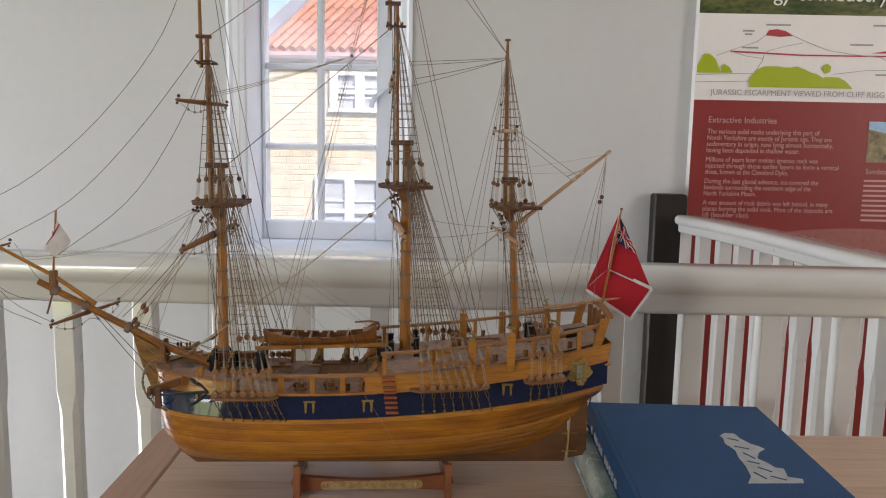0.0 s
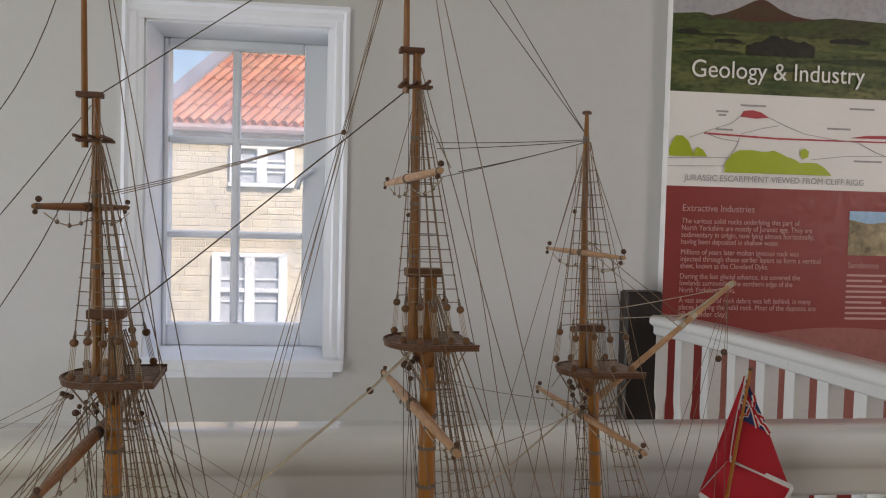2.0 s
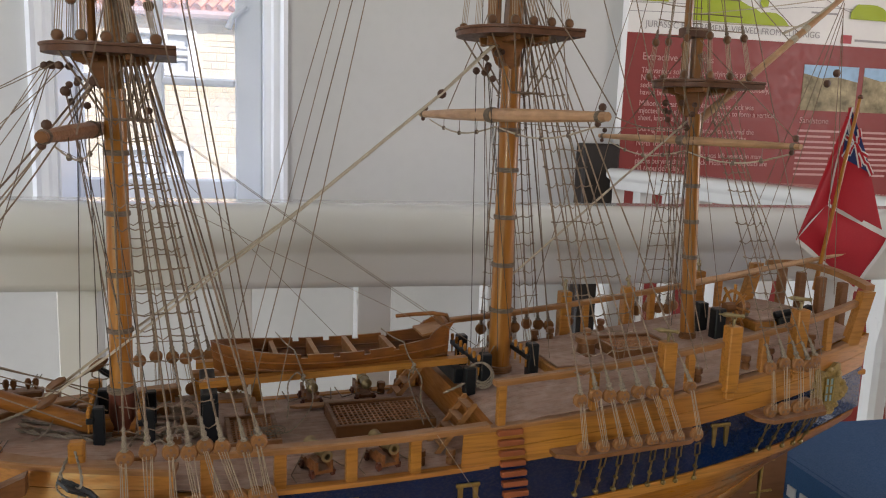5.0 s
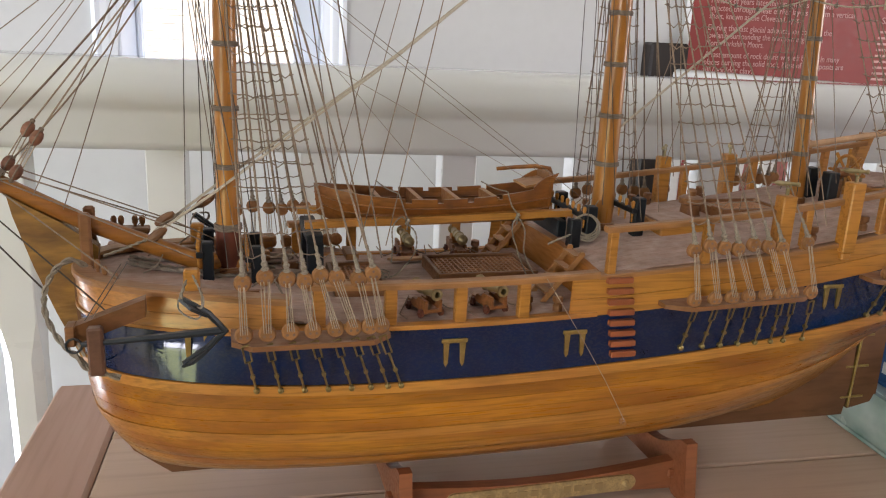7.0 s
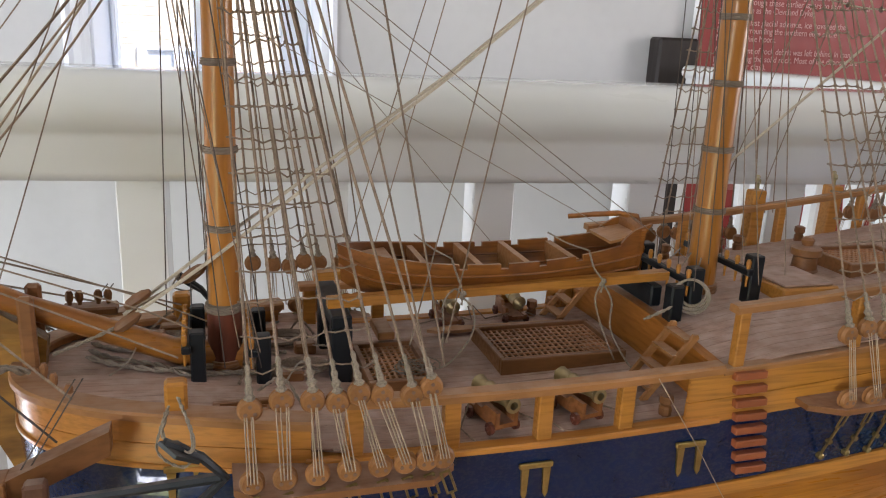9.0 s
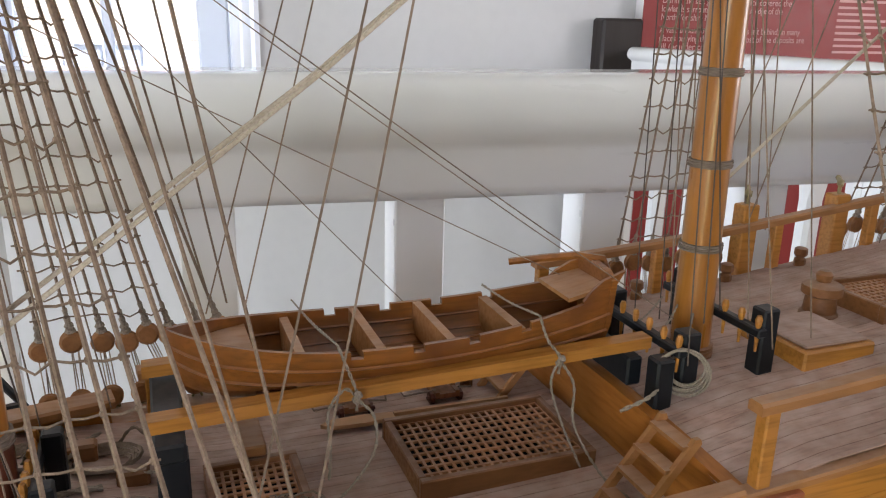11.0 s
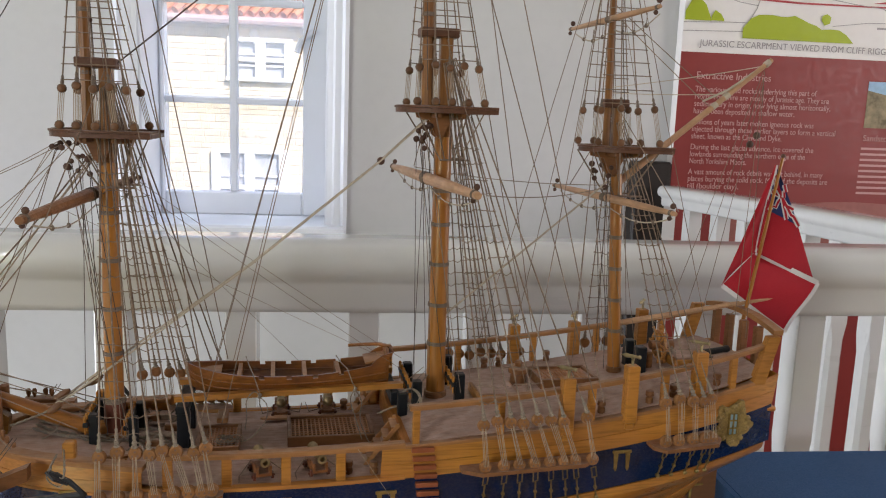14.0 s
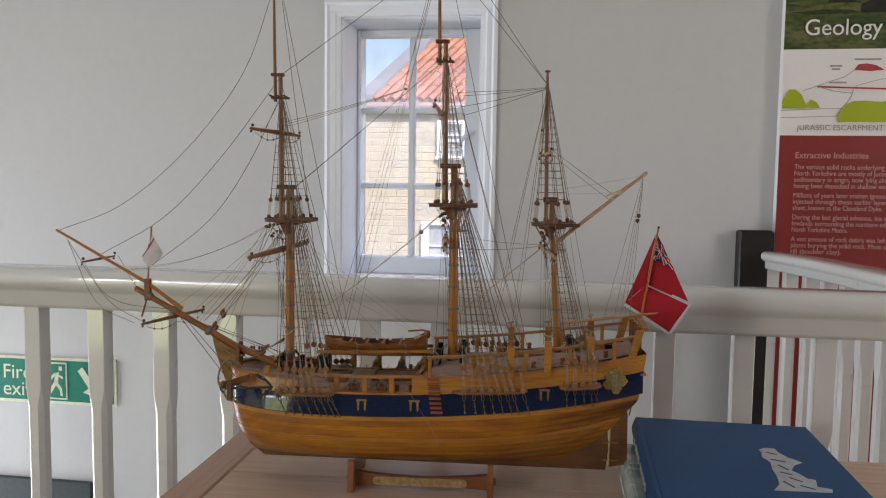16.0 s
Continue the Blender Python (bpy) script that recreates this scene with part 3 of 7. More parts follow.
fig = Form()
for quad in (((-1.762, 0.425), (-1.748, 0.432), (-1.752, 0.395), (-1.766, 0.392)), ((-1.766, 0.396), (-1.752, 0.396), (-1.738, 0.378), (-1.746, 0.372)), ((-1.746, 0.378), (-1.738, 0.378), (-1.736, 0.354), (-1.744, 0.354)), ((-1.766, 0.398), (-1.756, 0.392), (-1.776, 0.362), (-1.785, 0.366)), ((-1.760, 0.428), (-1.754, 0.420), (-1.736, 0.408), (-1.734, 0.416)), ((-1.764, 0.428), (-1.760, 0.420), (-1.778, 0.402), (-1.784, 0.406)), ((-1.748, 0.436), (-1.737, 0.436), (-1.737, 0.449), (-1.748, 0.449))):
    fig.prism([(-1.775 + (x + 1.760) * 1.12, SY - 0.0064, 0.387 + (z - 0.4015) * 1.15) for x, z in quad], (0, 0.0010, 0))
part("pictogram", fig, SIGN_PALE, sign)
part("arrow", Form().prism([(x + 0.012, SY - 0.0035, z - 0.020) for x, z in ((-1.70, 0.447), (-1.682, 0.462), (-1.640, 0.402), (-1.616, 0.418), (-1.606, 0.345), (-1.680, 0.368), (-1.658, 0.386))], (0, 0.002, 0)), SIGN_PALE, sign)
solid("notice_board", Form().box((-2.06, BACK - 0.02, -0.40), (-1.55, BACK - 0.002, 0.163), 0.004), SLATE, "dark grey board fixed low on the white wall", "board")

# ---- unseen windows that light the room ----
# The last one, in the east wall, is added to house the right fill lamp.
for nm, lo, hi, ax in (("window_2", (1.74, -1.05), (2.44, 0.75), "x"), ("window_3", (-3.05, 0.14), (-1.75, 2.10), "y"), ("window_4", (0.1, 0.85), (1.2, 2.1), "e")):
    w2 = thing(nm, "unseen white painted window with plain panes", "window", kind=S)
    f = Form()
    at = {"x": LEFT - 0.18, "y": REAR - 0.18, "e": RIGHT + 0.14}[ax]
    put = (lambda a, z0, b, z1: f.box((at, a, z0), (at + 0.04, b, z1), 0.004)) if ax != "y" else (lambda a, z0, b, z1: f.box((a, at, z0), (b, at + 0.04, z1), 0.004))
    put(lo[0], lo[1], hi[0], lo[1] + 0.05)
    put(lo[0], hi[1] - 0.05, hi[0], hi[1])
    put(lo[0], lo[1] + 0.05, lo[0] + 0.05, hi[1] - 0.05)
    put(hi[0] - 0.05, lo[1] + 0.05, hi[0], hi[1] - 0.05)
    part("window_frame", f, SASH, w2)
    if nm == "window_3":
        for a in (-2.62, -2.18):
            part("glazing_bar", Form().box((a - 0.018, at, 0.19), (a + 0.018, at + 0.035, 2.05), 0.004), SASH, w2)
        part("glazing_bar", Form().box((-3.0, at - 0.005, 1.32), (-1.8, at + 0.04, 1.37), 0.004), SASH, w2)

# ---- house across the lane ----
house = thing("house", "sunlit cream stone house with orange pantile roof and white windows", "house")
HY, EAVE = 12.0, 2.50
HM = pose(-1.4, HY, 0, 0, 0, 0)
wallf = Form()
wins = [(-0.35, 0.45, 1.72, 2.20), (-0.58, 0.38, -0.31, 0.65), (2.2, 3.2, 1.4, 2.2), (-3.6, -2.8, 1.4, 2.2)]
wallf.box((-1.75, 0.06, -5), (7, 3.5, EAVE), 0, HM)
part("wall", wallf, MORTAR, house, "", 0)
rs = random.Random(11)
z = -1.0
rest = Form()
count = 0
while z < EAVE - 0.08:
    h = rs.uniform(0.055, 0.12)
    x = -1.75 + rs.uniform(0, 0.1)
    while x < 1.5:
        w = rs.uniform(0.08, 0.26)
        if not any(x < b + 0.05 and x + w > a - 0.05 and z < d + 0.06 and z + h > c - 0.06 for a, b, c, d in wins):
            d0 = rs.uniform(-0.008, 0.0)
            lo, hi = (x, 0.046 - d0, z), (x + w, 0.08, min(z + h, EAVE - 0.01))
            if count < 300 and z > 0.2:
                part("stone", Form().box(lo, hi, 0.005, HM), STONE, house, "", 0)
                count += 1
            else:
                rest.box(lo, hi, 0.005, HM)
        x += w + 0.012
    z += h + 0.012
tagged(part("stonework", rest, STONE, house, "", 0), kind="stuff")
for a, b, c, d in wins:
    wf = Form()
    xm2, zm2 = (a + b) / 2, (c + d) / 2
    for p, q, lo, hi in ((a - 0.05, b + 0.05, d, d + 0.06), (a - 0.07, b + 0.07, c - 0.06, c), (a - 0.05, a + 0.07, c, d), (b - 0.07, b + 0.05, c, d), (xm2 - 0.07, xm2 + 0.07, c, d), (a + 0.07, xm2 - 0.07, zm2 - 0.03, zm2 + 0.03), (xm2 + 0.07, b - 0.07, zm2 - 0.03, zm2 + 0.03)):
        wf.box((p, -0.05, lo), (q, 0.07, hi), 0.008, HM)
    for x0 in (a + 0.07, xm2 + 0.07):
        for k in (1, 2):
            zz = c + (d - c) * k / 3
            wf.box((x0, 0.0, zz - 0.012), (x0 + (b - a) / 2 - 0.14, 0.05, zz + 0.012), 0, HM)
    wob = part("window", wf, WHITE_FRAME, house, "white painted cottage window", 0)
    part("pane", Form().box((a, 0.045, c), (b, 0.058, d), 0, HM), DARK_PANE, wob, "", 0)
# pantiled roof: columns of tiles lean with the verge
roof = part("roof", Form().prism([(-1.40, -0.12, EAVE + 0.02), (7, -0.12, EAVE + 0.02), (8.28, 1.64, EAVE + 1.76), (-0.09, 1.64, EAVE + 1.76)], (0, 0.02, -0.10), HM), TILE, house, "orange clay pantile roof", 0)
step = Vector((0.75, 1.0, 1.0)) * 0.145
for i in range(40):
    x0 = -1.36 + i * 0.145
    f = Form()
    for j in range(7):
        p0 = Vector((x0, -0.14, EAVE + 0.05)) + step * j * 1.55
        p1 = p0 + step * 1.7
        f.tube([HM @ (p0 + Vector((0, -0.012, 0.014))), HM @ p1], 0.055, 6)
    part("tile_column", f, TILE, roof, "", 40)
part("verge_board", Form().prism([(-1.62, -0.16, EAVE + 0.02), (-1.38, -0.16, EAVE + 0.02), (-0.06, 1.64, EAVE + 1.82), (-0.30, 1.64, EAVE + 1.82)], (0, -0.02, 0.12), HM), material("grey_lead_verge", (0.30, 0.30, 0.36), 0.7), house, "grey verge along the roof's edge", 0)
part("gutter", Form().tube([HM @ Vector((-1.6, -0.14, EAVE - 0.03)), HM @ Vector((7, -0.14, EAVE - 0.03))], 0.06, 8), material("grey_gutter", (0.42, 0.30, 0.29), 0.6), house)
solid("ground", Form().box((-400, -400, -5.2), (400, 400, -5.0)), GRASS, "grass and lane around the houses", kind=S, smooth=0)
solid("lawn", Form().box((-14, -8, -3.0), (LEFT - 0.5, 4.5, -2.2), 0.05), GRASS, "sunlit raised lawn outside the side window", kind=S, smooth=0)

# ---- table ----
TZ = 0.85
table = thing("table", "pale wooden table with planked top and reddish board ends", "table", pose(-0.396, 1.158, 0, 0, 0, 1.8))
TX0, TX1, TY0, TY1 = 0.0, 1.40, -0.84, 0.0
part("board_end", Form().box((TX0, TY0, TZ - 0.028), (TX0 + 0.056, TY1, TZ), 0.003), TABLE_END, table)
part("board_end", Form().box((TX1 - 0.056, TY0, TZ - 0.028), (TX1, TY1, TZ), 0.003), TABLE_END, table)
edges = (TY0, -0.72, -0.60, -0.475, -0.338, -0.190, -0.095, TY1)
for y0, y1 in zip(edges, edges[1:]):
    part("plank", Form().box((TX0 + 0.0572, y0 + 0.0008, TZ - 0.026), (TX1 - 0.0572, y1 - 0.0008, TZ - 0.0005), 0.0014), TABLEM, table)
part("apron", Form().box((TX0 + 0.05, TY0 + 0.05, TZ - 0.11), (TX1 - 0.05, TY0 + 0.07, TZ - 0.028)).box((TX0 + 0.05, TY1 - 0.07, TZ - 0.11), (TX1 - 0.05, TY1 - 0.05, TZ - 0.028)).box((TX0 + 0.05, TY0 + 0.07, TZ - 0.11), (TX0 + 0.07, TY1 - 0.07, TZ - 0.028)).box((TX1 - 0.07, TY0 + 0.07, TZ - 0.11), (TX1 - 0.05, TY1 - 0.07, TZ - 0.028)), TABLE_END, table)
for x in (TX0 + 0.035, TX1 - 0.095):
    for y in (TY0 + 0.035, TY1 - 0.095):
        part("leg", Form().box((x, y, FLOOR), (x + 0.06, y + 0.06, TZ - 0.028), 0.006), TABLE_END, table)


# ---- books ----
def book(name, label, corner, yaw, w, h, t, cover):
    """A hardback lying flat; its spine on the side x = 0."""
    bk = thing(name, label, "book", pose(*corner, 0, 0, yaw), group="books on the table")
    f = Form().box((0.004, 0.003, 0.003), (w - 0.004, h - 0.003, t - 0.003), 0.0)
    part("pages", f, PAPER, bk, "cream page edges", 0)
    part("back_cover", Form().box((0.0, 0, 0), (w, h, 0.003), 0.001), cover, bk)
    part("front_cover", Form().box((0.009, 0, t - 0.003), (w, h, t), 0.001), cover, bk)
    prof = [(0.009, t)] + [(0.004 - 0.006 * math.sin(math.pi * q), t * (1 - q)) for q in [i / 8 for i in range(9)]] + [(0.009, 0), (0.009, 0.003)] + [(0.008 - 0.0045 * math.sin(math.pi * q), 0.003 + (t - 0.006) * q) for q in [i / 8 for i in range(9)]] + [(0.009, t - 0.003)]
    part("spine", Form().prism([(x, 0, z) for x, z in prof], (0, h, 0)), cover, bk)
    return bk


lower = book("book", "laminated book with a pale green cover under another book", (0.231, 0.767, TZ), 0.5, 0.262, 0.315, 0.040, PALE_COVER)
upper = book("book", "thick blue cloth hardback with a silver emblem on its cover", (0.246, 0.785, TZ + 0.0402), -0.8, 0.245, 0.315, 0.036, BOOK_BLUE)
# silver emblem: a plain blocked shape on the front cover
ET = 0.0362
EMB = [(0.1533, 0.194), (0.163, 0.204), (0.175, 0.2025), (0.1765, 0.1865), (0.184, 0.1685), (0.191, 0.161), (0.196, 0.1525), (0.184, 0.1405), (0.1755, 0.1215), (0.1825, 0.1085), (0.1867, 0.0955), (0.1957, 0.0925), (0.191, 0.070), (0.206, 0.065), (0.203, 0.054), (0.1385, 0.049), (0.149, 0.069), (0.1527, 0.096), (0.1533, 0.123), (0.157, 0.146), (0.151, 0.166), (0.1545, 0.184)]
part("emblem", Form().prism([(x, y, ET - 0.0004) for x, y in EMB], (0, 0, 0.0006)), SILVER, upper, "silver blocked emblem", 0)
for a, b, c, d in ((0.160, 0.184, 0.172, 0.178), (0.160, 0.158, 0.176, 0.150), (0.164, 0.138, 0.172, 0.120), (0.160, 0.112, 0.172, 0.104), (0.166, 0.094, 0.178, 0.082), (0.156, 0.080, 0.164, 0.062), (0.172, 0.070, 0.186, 0.060)):
    n = Vector((b - d, c - a)).normalized() * 0.0012
    part("emblem_gap", Form().prism([(a - n.x, b - n.y, ET + 0.0001), (c - n.x, d - n.y, ET + 0.0001), (c + n.x, d + n.y, ET + 0.0001), (a + n.x, b + n.y, ET + 0.0001)], (0, 0, 0.0005)), BOOK_BLUE, upper, "", 0)
for i, y in enumerate((0.078, 0.098, 0.115, 0.131, 0.145, 0.173, 0.188, 0.208, 0.223, 0.248)):
    part("title_bar", Form().box((-0.0027, y, 0.012), (-0.0012, y + 0.010, 0.021), 0.0), SILVER, upper, "", 0)

# ---- model ship: materials ----
HULL = material("varnished_hull_planking", (0.49, 0.205, 0.012), 0.34, vary=0.30, scale=(9, 70, 70), fine=(40, 480, 800), fine_vary=0.36, bump=0.06, coat=0.65, coat_rough=0.09, rand=0.14, tint=(0.27, 0.080, 0.012))
HULL_BROWN = material("brown_varnished_planking", (0.42, 0.160, 0.009), 0.32, vary=0.34, scale=(11, 60, 60), fine=(40, 460, 760), fine_vary=0.50, bump=0.07, coat=0.5, coat_rough=0.08, rand=0.16, tint=(0.20, 0.060, 0.010))
PALE_HULL = material("pale_varnished_wood", (0.50, 0.215, 0.032), 0.36, vary=0.22, scale=(12, 60, 60), fine=(36, 420, 700), fine_vary=0.26, bump=0.08, coat=0.5, coat_rough=0.15, rand=0.08, tint=(0.36, 0.13, 0.025))
GOLD = material("honey_varnished_wood", (0.42, 0.178, 0.024), 0.38, vary=0.28, scale=(40, 40, 40), fine=(60, 600, 600), fine_vary=0.18, coat=0.15, rand=0.08, tint=(0.40, 0.17, 0.04))
KEELM = material("dark_walnut_keel", (0.17, 0.075, 0.030), 0.5, vary=0.15, scale=(30, 30, 30), fine=(40, 400, 200), fine_vary=0.15)
KNEE = material("brown_oak_head", (0.33, 0.165, 0.030), 0.40, vary=0.5, scale=(40, 90, 110), fine=(90, 500, 600), fine_vary=0.45, bump=0.25, coat=0.4, coat_rough=0.2, tint=(0.14, 0.062, 0.014))
BLUE = material("glossy_dark_blue_paint", (0.0010, 0.0125, 0.060), 0.24, vary=0.22, scale=(90, 90, 90), fine=(500, 900, 900), fine_vary=0.20, bump=0.10, coat=0.7, coat_rough=0.05, spec=0.15)
DECK = material("dusty_deck_planks", (0.41, 0.25, 0.19), 0.78, vary=0.22, scale=(45, 90, 90), fine=(60, 900, 900), fine_vary=0.2, rand=0.10, dust=0.55)
SEAM = material("dark_deck_seams", (0.21, 0.125, 0.09), 0.8)
CAP = material("dusty_brown_cap_rail", (0.34, 0.155, 0.052), 0.5, vary=0.12, scale=(60, 60, 60), fine=(50, 500, 500), fine_vary=0.1, dust=0.30, rand=0.06)
WALNUT = material("brown_fitting_wood", (0.225, 0.095, 0.032), 0.5, vary=0.15, scale=(80, 80, 80), fine=(80, 500, 500), fine_vary=0.12, dust=0.35, rand=0.1)
BOATM = material("varnished_boat_wood", (0.26, 0.092, 0.014), 0.36, vary=0.25, scale=(60, 60, 60), fine=(50, 800, 800), fine_vary=0.22, coat=0.5, dust=0.12, tint=(0.13, 0.043, 0.013))
MASTM = material("orange_varnished_spar", (0.35, 0.140, 0.017), 0.34, vary=0.16, scale=(120, 120, 18), fine=(600, 600, 40), fine_vary=0.08, coat=0.4, rand=0.08, tint=(0.34, 0.13, 0.03))
UPPER = material("brown_upper_mast", (0.255, 0.110, 0.026), 0.4, vary=0.2, scale=(120, 120, 18), fine=(600, 600, 40), fine_vary=0.15, coat=0.25, rand=0.1, tint=(0.17, 0.07, 0.02))
SPAR = material("pale_pine_spar", (0.50, 0.29, 0.155), 0.45, vary=0.14, scale=(90, 90, 90), fine=(400, 60, 400), fine_vary=0.1, rand=0.08)
TOPM = material("dark_red_brown_platform", (0.13, 0.058, 0.031), 0.5, vary=0.15, scale=(90, 90, 90), fine=(300, 300, 300), fine_vary=0.12, dust=0.4, rand=0.06)
BLACK = material("black_painted_wood", (0.008, 0.010, 0.013), 0.45, vary=0.1, scale=(90, 90, 90), dust=0.12)
IRON = material("grey_iron_paint", (0.026, 0.030, 0.034), 0.45, metal=0.2, vary=0.1, scale=(150, 150, 150), dust=0.2)
SHROUDM = material("brown_grey_shroud_line", (0.27, 0.195, 0.14), 0.9, vary=0.25, scale=(200, 200, 200), fine=(1300, 1300, 1300), fine_vary=0.35, rand=0.15)
DARKLINE = material("dark_tarred_line", (0.085, 0.066, 0.055), 0.9, vary=0.1, scale=(200, 200, 200), rand=0.2)
PALELINE = material("pale_hemp_line", (0.50, 0.43, 0.33), 0.9, vary=0.12, scale=(200, 200, 200), fine=(1500, 1500, 1500), fine_vary=0.15, rand=0.08)
LANYARD = material("cream_lanyard_cord", (0.38, 0.295, 0.21), 0.9, vary=0.1, scale=(200, 200, 200), rand=0.06)
WOLD = material("grey_woolding_cord", (0.20, 0.155, 0.12), 0.9, vary=0.1, scale=(300, 300, 300), fine=(300, 300, 3500), fine_vary=0.25)
ROPE = material("grey_brown_twisted_rope", (0.29, 0.238, 0.18), 0.9, vary=0.12, scale=(300, 300, 300), fine=(1600, 1600, 1600), fine_vary=0.35, bump=0.3)
EYE_WOOD = material("turned_deadeye_wood", (0.30, 0.135, 0.045), 0.5, vary=0.12, scale=(150, 150, 150), fine=(700, 700, 700), rand=0.12)
BLOCK = material("dark_block_wood", (0.095, 0.048, 0.030), 0.55, vary=0.12, scale=(200, 200, 200), rand=0.15, dust=0.25)
TOP_EYE = material("brown_stropped_deadeye", (0.17, 0.080, 0.036), 0.5, vary=0.15, scale=(200, 200, 200), rand=0.25)
GUNM = material("bronze_gun_metal", (0.40, 0.31, 0.16), 0.36, metal=0.85, vary=0.2, scale=(200, 200, 200), dust=0.25)
SWIVEL = material("dark_bronze_swivel", (0.36, 0.29, 0.15), 0.4, metal=0.7, vary=0.2, scale=(200, 200, 200))
CHAIN = material("dull_brass_chain", (0.30, 0.22, 0.085), 0.45, metal=0.8, vary=0.25, scale=(300, 300, 300))
STEPM = material("reddish_side_steps", (0.30, 0.085, 0.03), 0.35, vary=0.1, scale=(90, 90, 90), coat=0.3)
FLAG_RED = material("red_flag_cloth", (0.40, 0.012, 0.022), 0.8, vary=0.08, scale=(40, 40, 40), fine=(1800, 1800, 1800), fine_vary=0.05, bump=0.1)
FLAG_WHITE = material("white_flag_cloth", (0.66, 0.63, 0.62), 0.8, vary=0.05, scale=(60, 60, 60))
FLAG_BLUE = material("navy_flag_cloth", (0.018, 0.028, 0.11), 0.8, vary=0.05, scale=(60, 60, 60))
STANDM = material("red_brown_stand_wood", (0.30, 0.105, 0.042), 0.4, vary=0.15, scale=(40, 40, 40), fine=(50, 400, 400), fine_vary=0.1, coat=0.3)

ship = thing("model_ship", "wooden model of a three-masted ship with varnished hull", "model ship", pose(-0.0105, 0.988, TZ, 0, 0, 5.0))


class Local(Form):
    """A form given in metres along the keel (u, stern +), across (v, far side +) and above the room's zero."""

    def done(self):
        self.v = [(x, y, z - TZ) for x, y, z in self.v]
        return self


def piece(name, form, mat, parent=None, label="", smooth=35.0):
    return part(name, form.done(), mat, parent or ship, label, smooth)


def lines(name, pts, r, mat, parent=None, n=4, sag=0.0, label=""):
    """A rope through the points, hanging a little between the ends."""
    pts = [Vector(p) for p in pts]
    if len(pts) == 2 and sag:
        a, b = pts
        pts = [a + (b - a) * q - Vector((0, 0, sag * 4 * q * (1 - q))) for q in [i / 10 for i in range(11)]]
    return piece(name, Local().tube(pts, r, n), mat, parent, label, 60)


def twisted(name, pts, r, mat, parent=None):
    """A rope of two strands laid round each other along a smooth way."""
    way = hanging(pts, 8)
    f, run = Local(), 0.0
    strands = ([], [])
    for i, p in enumerate(way):
        d = (way[min(i + 1, len(way) - 1)] - way[max(i - 1, 0)]).normalized()
        a = d.cross(Vector((0.3, 0.5, 0.81))).normalized()
        b = d.cross(a)
        run += (p - way[i - 1]).length if i else 0
        for k in (0, 1):
            q = run / (r * 5.5) * math.pi + k * math.pi
            strands[k].append(p + (a * math.cos(q) + b * math.sin(q)) * r * 0.55)
    for st in strands:
        f.tube(st, r * 0.62, 4)
    return piece(name, f, mat, parent, "", 60)


def hanging(pts, n=5):
    """A smooth slack line through a few points."""
    P = [Vector(p) for p in pts]
    P = [P[0] * 2 - P[1]] + P + [P[-1] * 2 - P[-2]]
    out = []
    for a, b, c, d in zip(P, P[1:], P[2:], P[3:]):
        for k in range(n):
            t = k / n
            out.append(0.5 * (2 * b + (c - a) * t + (2 * a - 5 * b + 4 * c - d) * t * t + (3 * b - a - 3 * c + d) * t ** 3))
    return out + [P[-2]]


# ---- hull lines ----
def z_wale(u):
    return 0.962 + (0.25 if u > -0.13 else 0.155) * (u + 0.13) ** 2


def z_keel(u):
    return 0.886 - 0.006 * u


BEAM, MID = 0.0735, -0.07


def ends(t):
    q = max(0.0, 1 - t)
    return -0.3104 + 0.036 * q ** 2.4 - 0.004 * max(0, t - 1), 0.250 - 0.11 * q ** 2.2 + 0.016 * max(0, t - 1)


def smoothstep(x):
    x = max(0.0, min(1.0, x))
    return x * x * (3 - 2 * x)


def half(u, t):
    """Half breadth of the hull at u and level t: 0 keel, 1 wale."""
    us, ue = ends(t)
    q = min(1.0, max(0.0, t))
    full = BEAM * (1 - (1 - q) ** 3.3) ** 0.52
    if u < MID:
        x = min(1.0, max(0.0, (MID - u) / (MID - us)))
        b = full * max(0.0, 1 - x ** 3.3) ** (0.385 + 0.06 * (1 - q))
    else:
        x = min(1.0, max(0.0, (u - MID) / (ue - MID)))
        hs = 0.003 + 0.050 * smoothstep((q - 0.60) / 0.40)
        hs = min(hs, full)
        b = hs + (full - hs) * (1 - x ** (1.7 + 2.6 * q))
    return b * (1 - (0.06 + 0.18 * smoothstep((-0.19 - u) / 0.07)) * max(0, t - 1))


def level_z(u, t):
    return z_keel(u) + (z_wale(u) - z_keel(u)) * t if t <= 1 else z_wale(u) + (t - 1) * 0.1


def above(h):
    """Level of a line h metres over the wale."""
    return 1 + h / 0.1


def band_top(u):
    """Level of the upper edge of the blue band, which narrows towards the bow."""
    return above(0.0298 - 0.0050 * max(0.0, (-0.17 - u) / 0.13))


def bow_cap(u):
    """Level under the cap rail of the closed bow bulwark."""
    return above(0.0430 + 0.002 * max(0.0, (-0.20 - u) / 0.11))


def bow_seam(u):
    return (band_top(u) + bow_cap(u)) / 2


def skin(s, t, side, out=0.0):
    us, ue = ends(1.3 if callable(t) else t)
    u = us + (ue - us) * s
    t = t(u) if callable(t) else t
    b = half(u, t) + out * (1.0 if s > 0.02 else s / 0.02)
    bow = max(0.0, 1 - s / 0.08)
    return (u - out * bow, side * max(b, 0.0), level_z(u, t))


STATIONS = [1 - math.cos(math.pi / 2 * (i / 12)) for i in range(12)]
STATIONS = [0.18 * x for x in STATIONS] + [0.18 + 0.82 * i / 26 for i in range(27)]


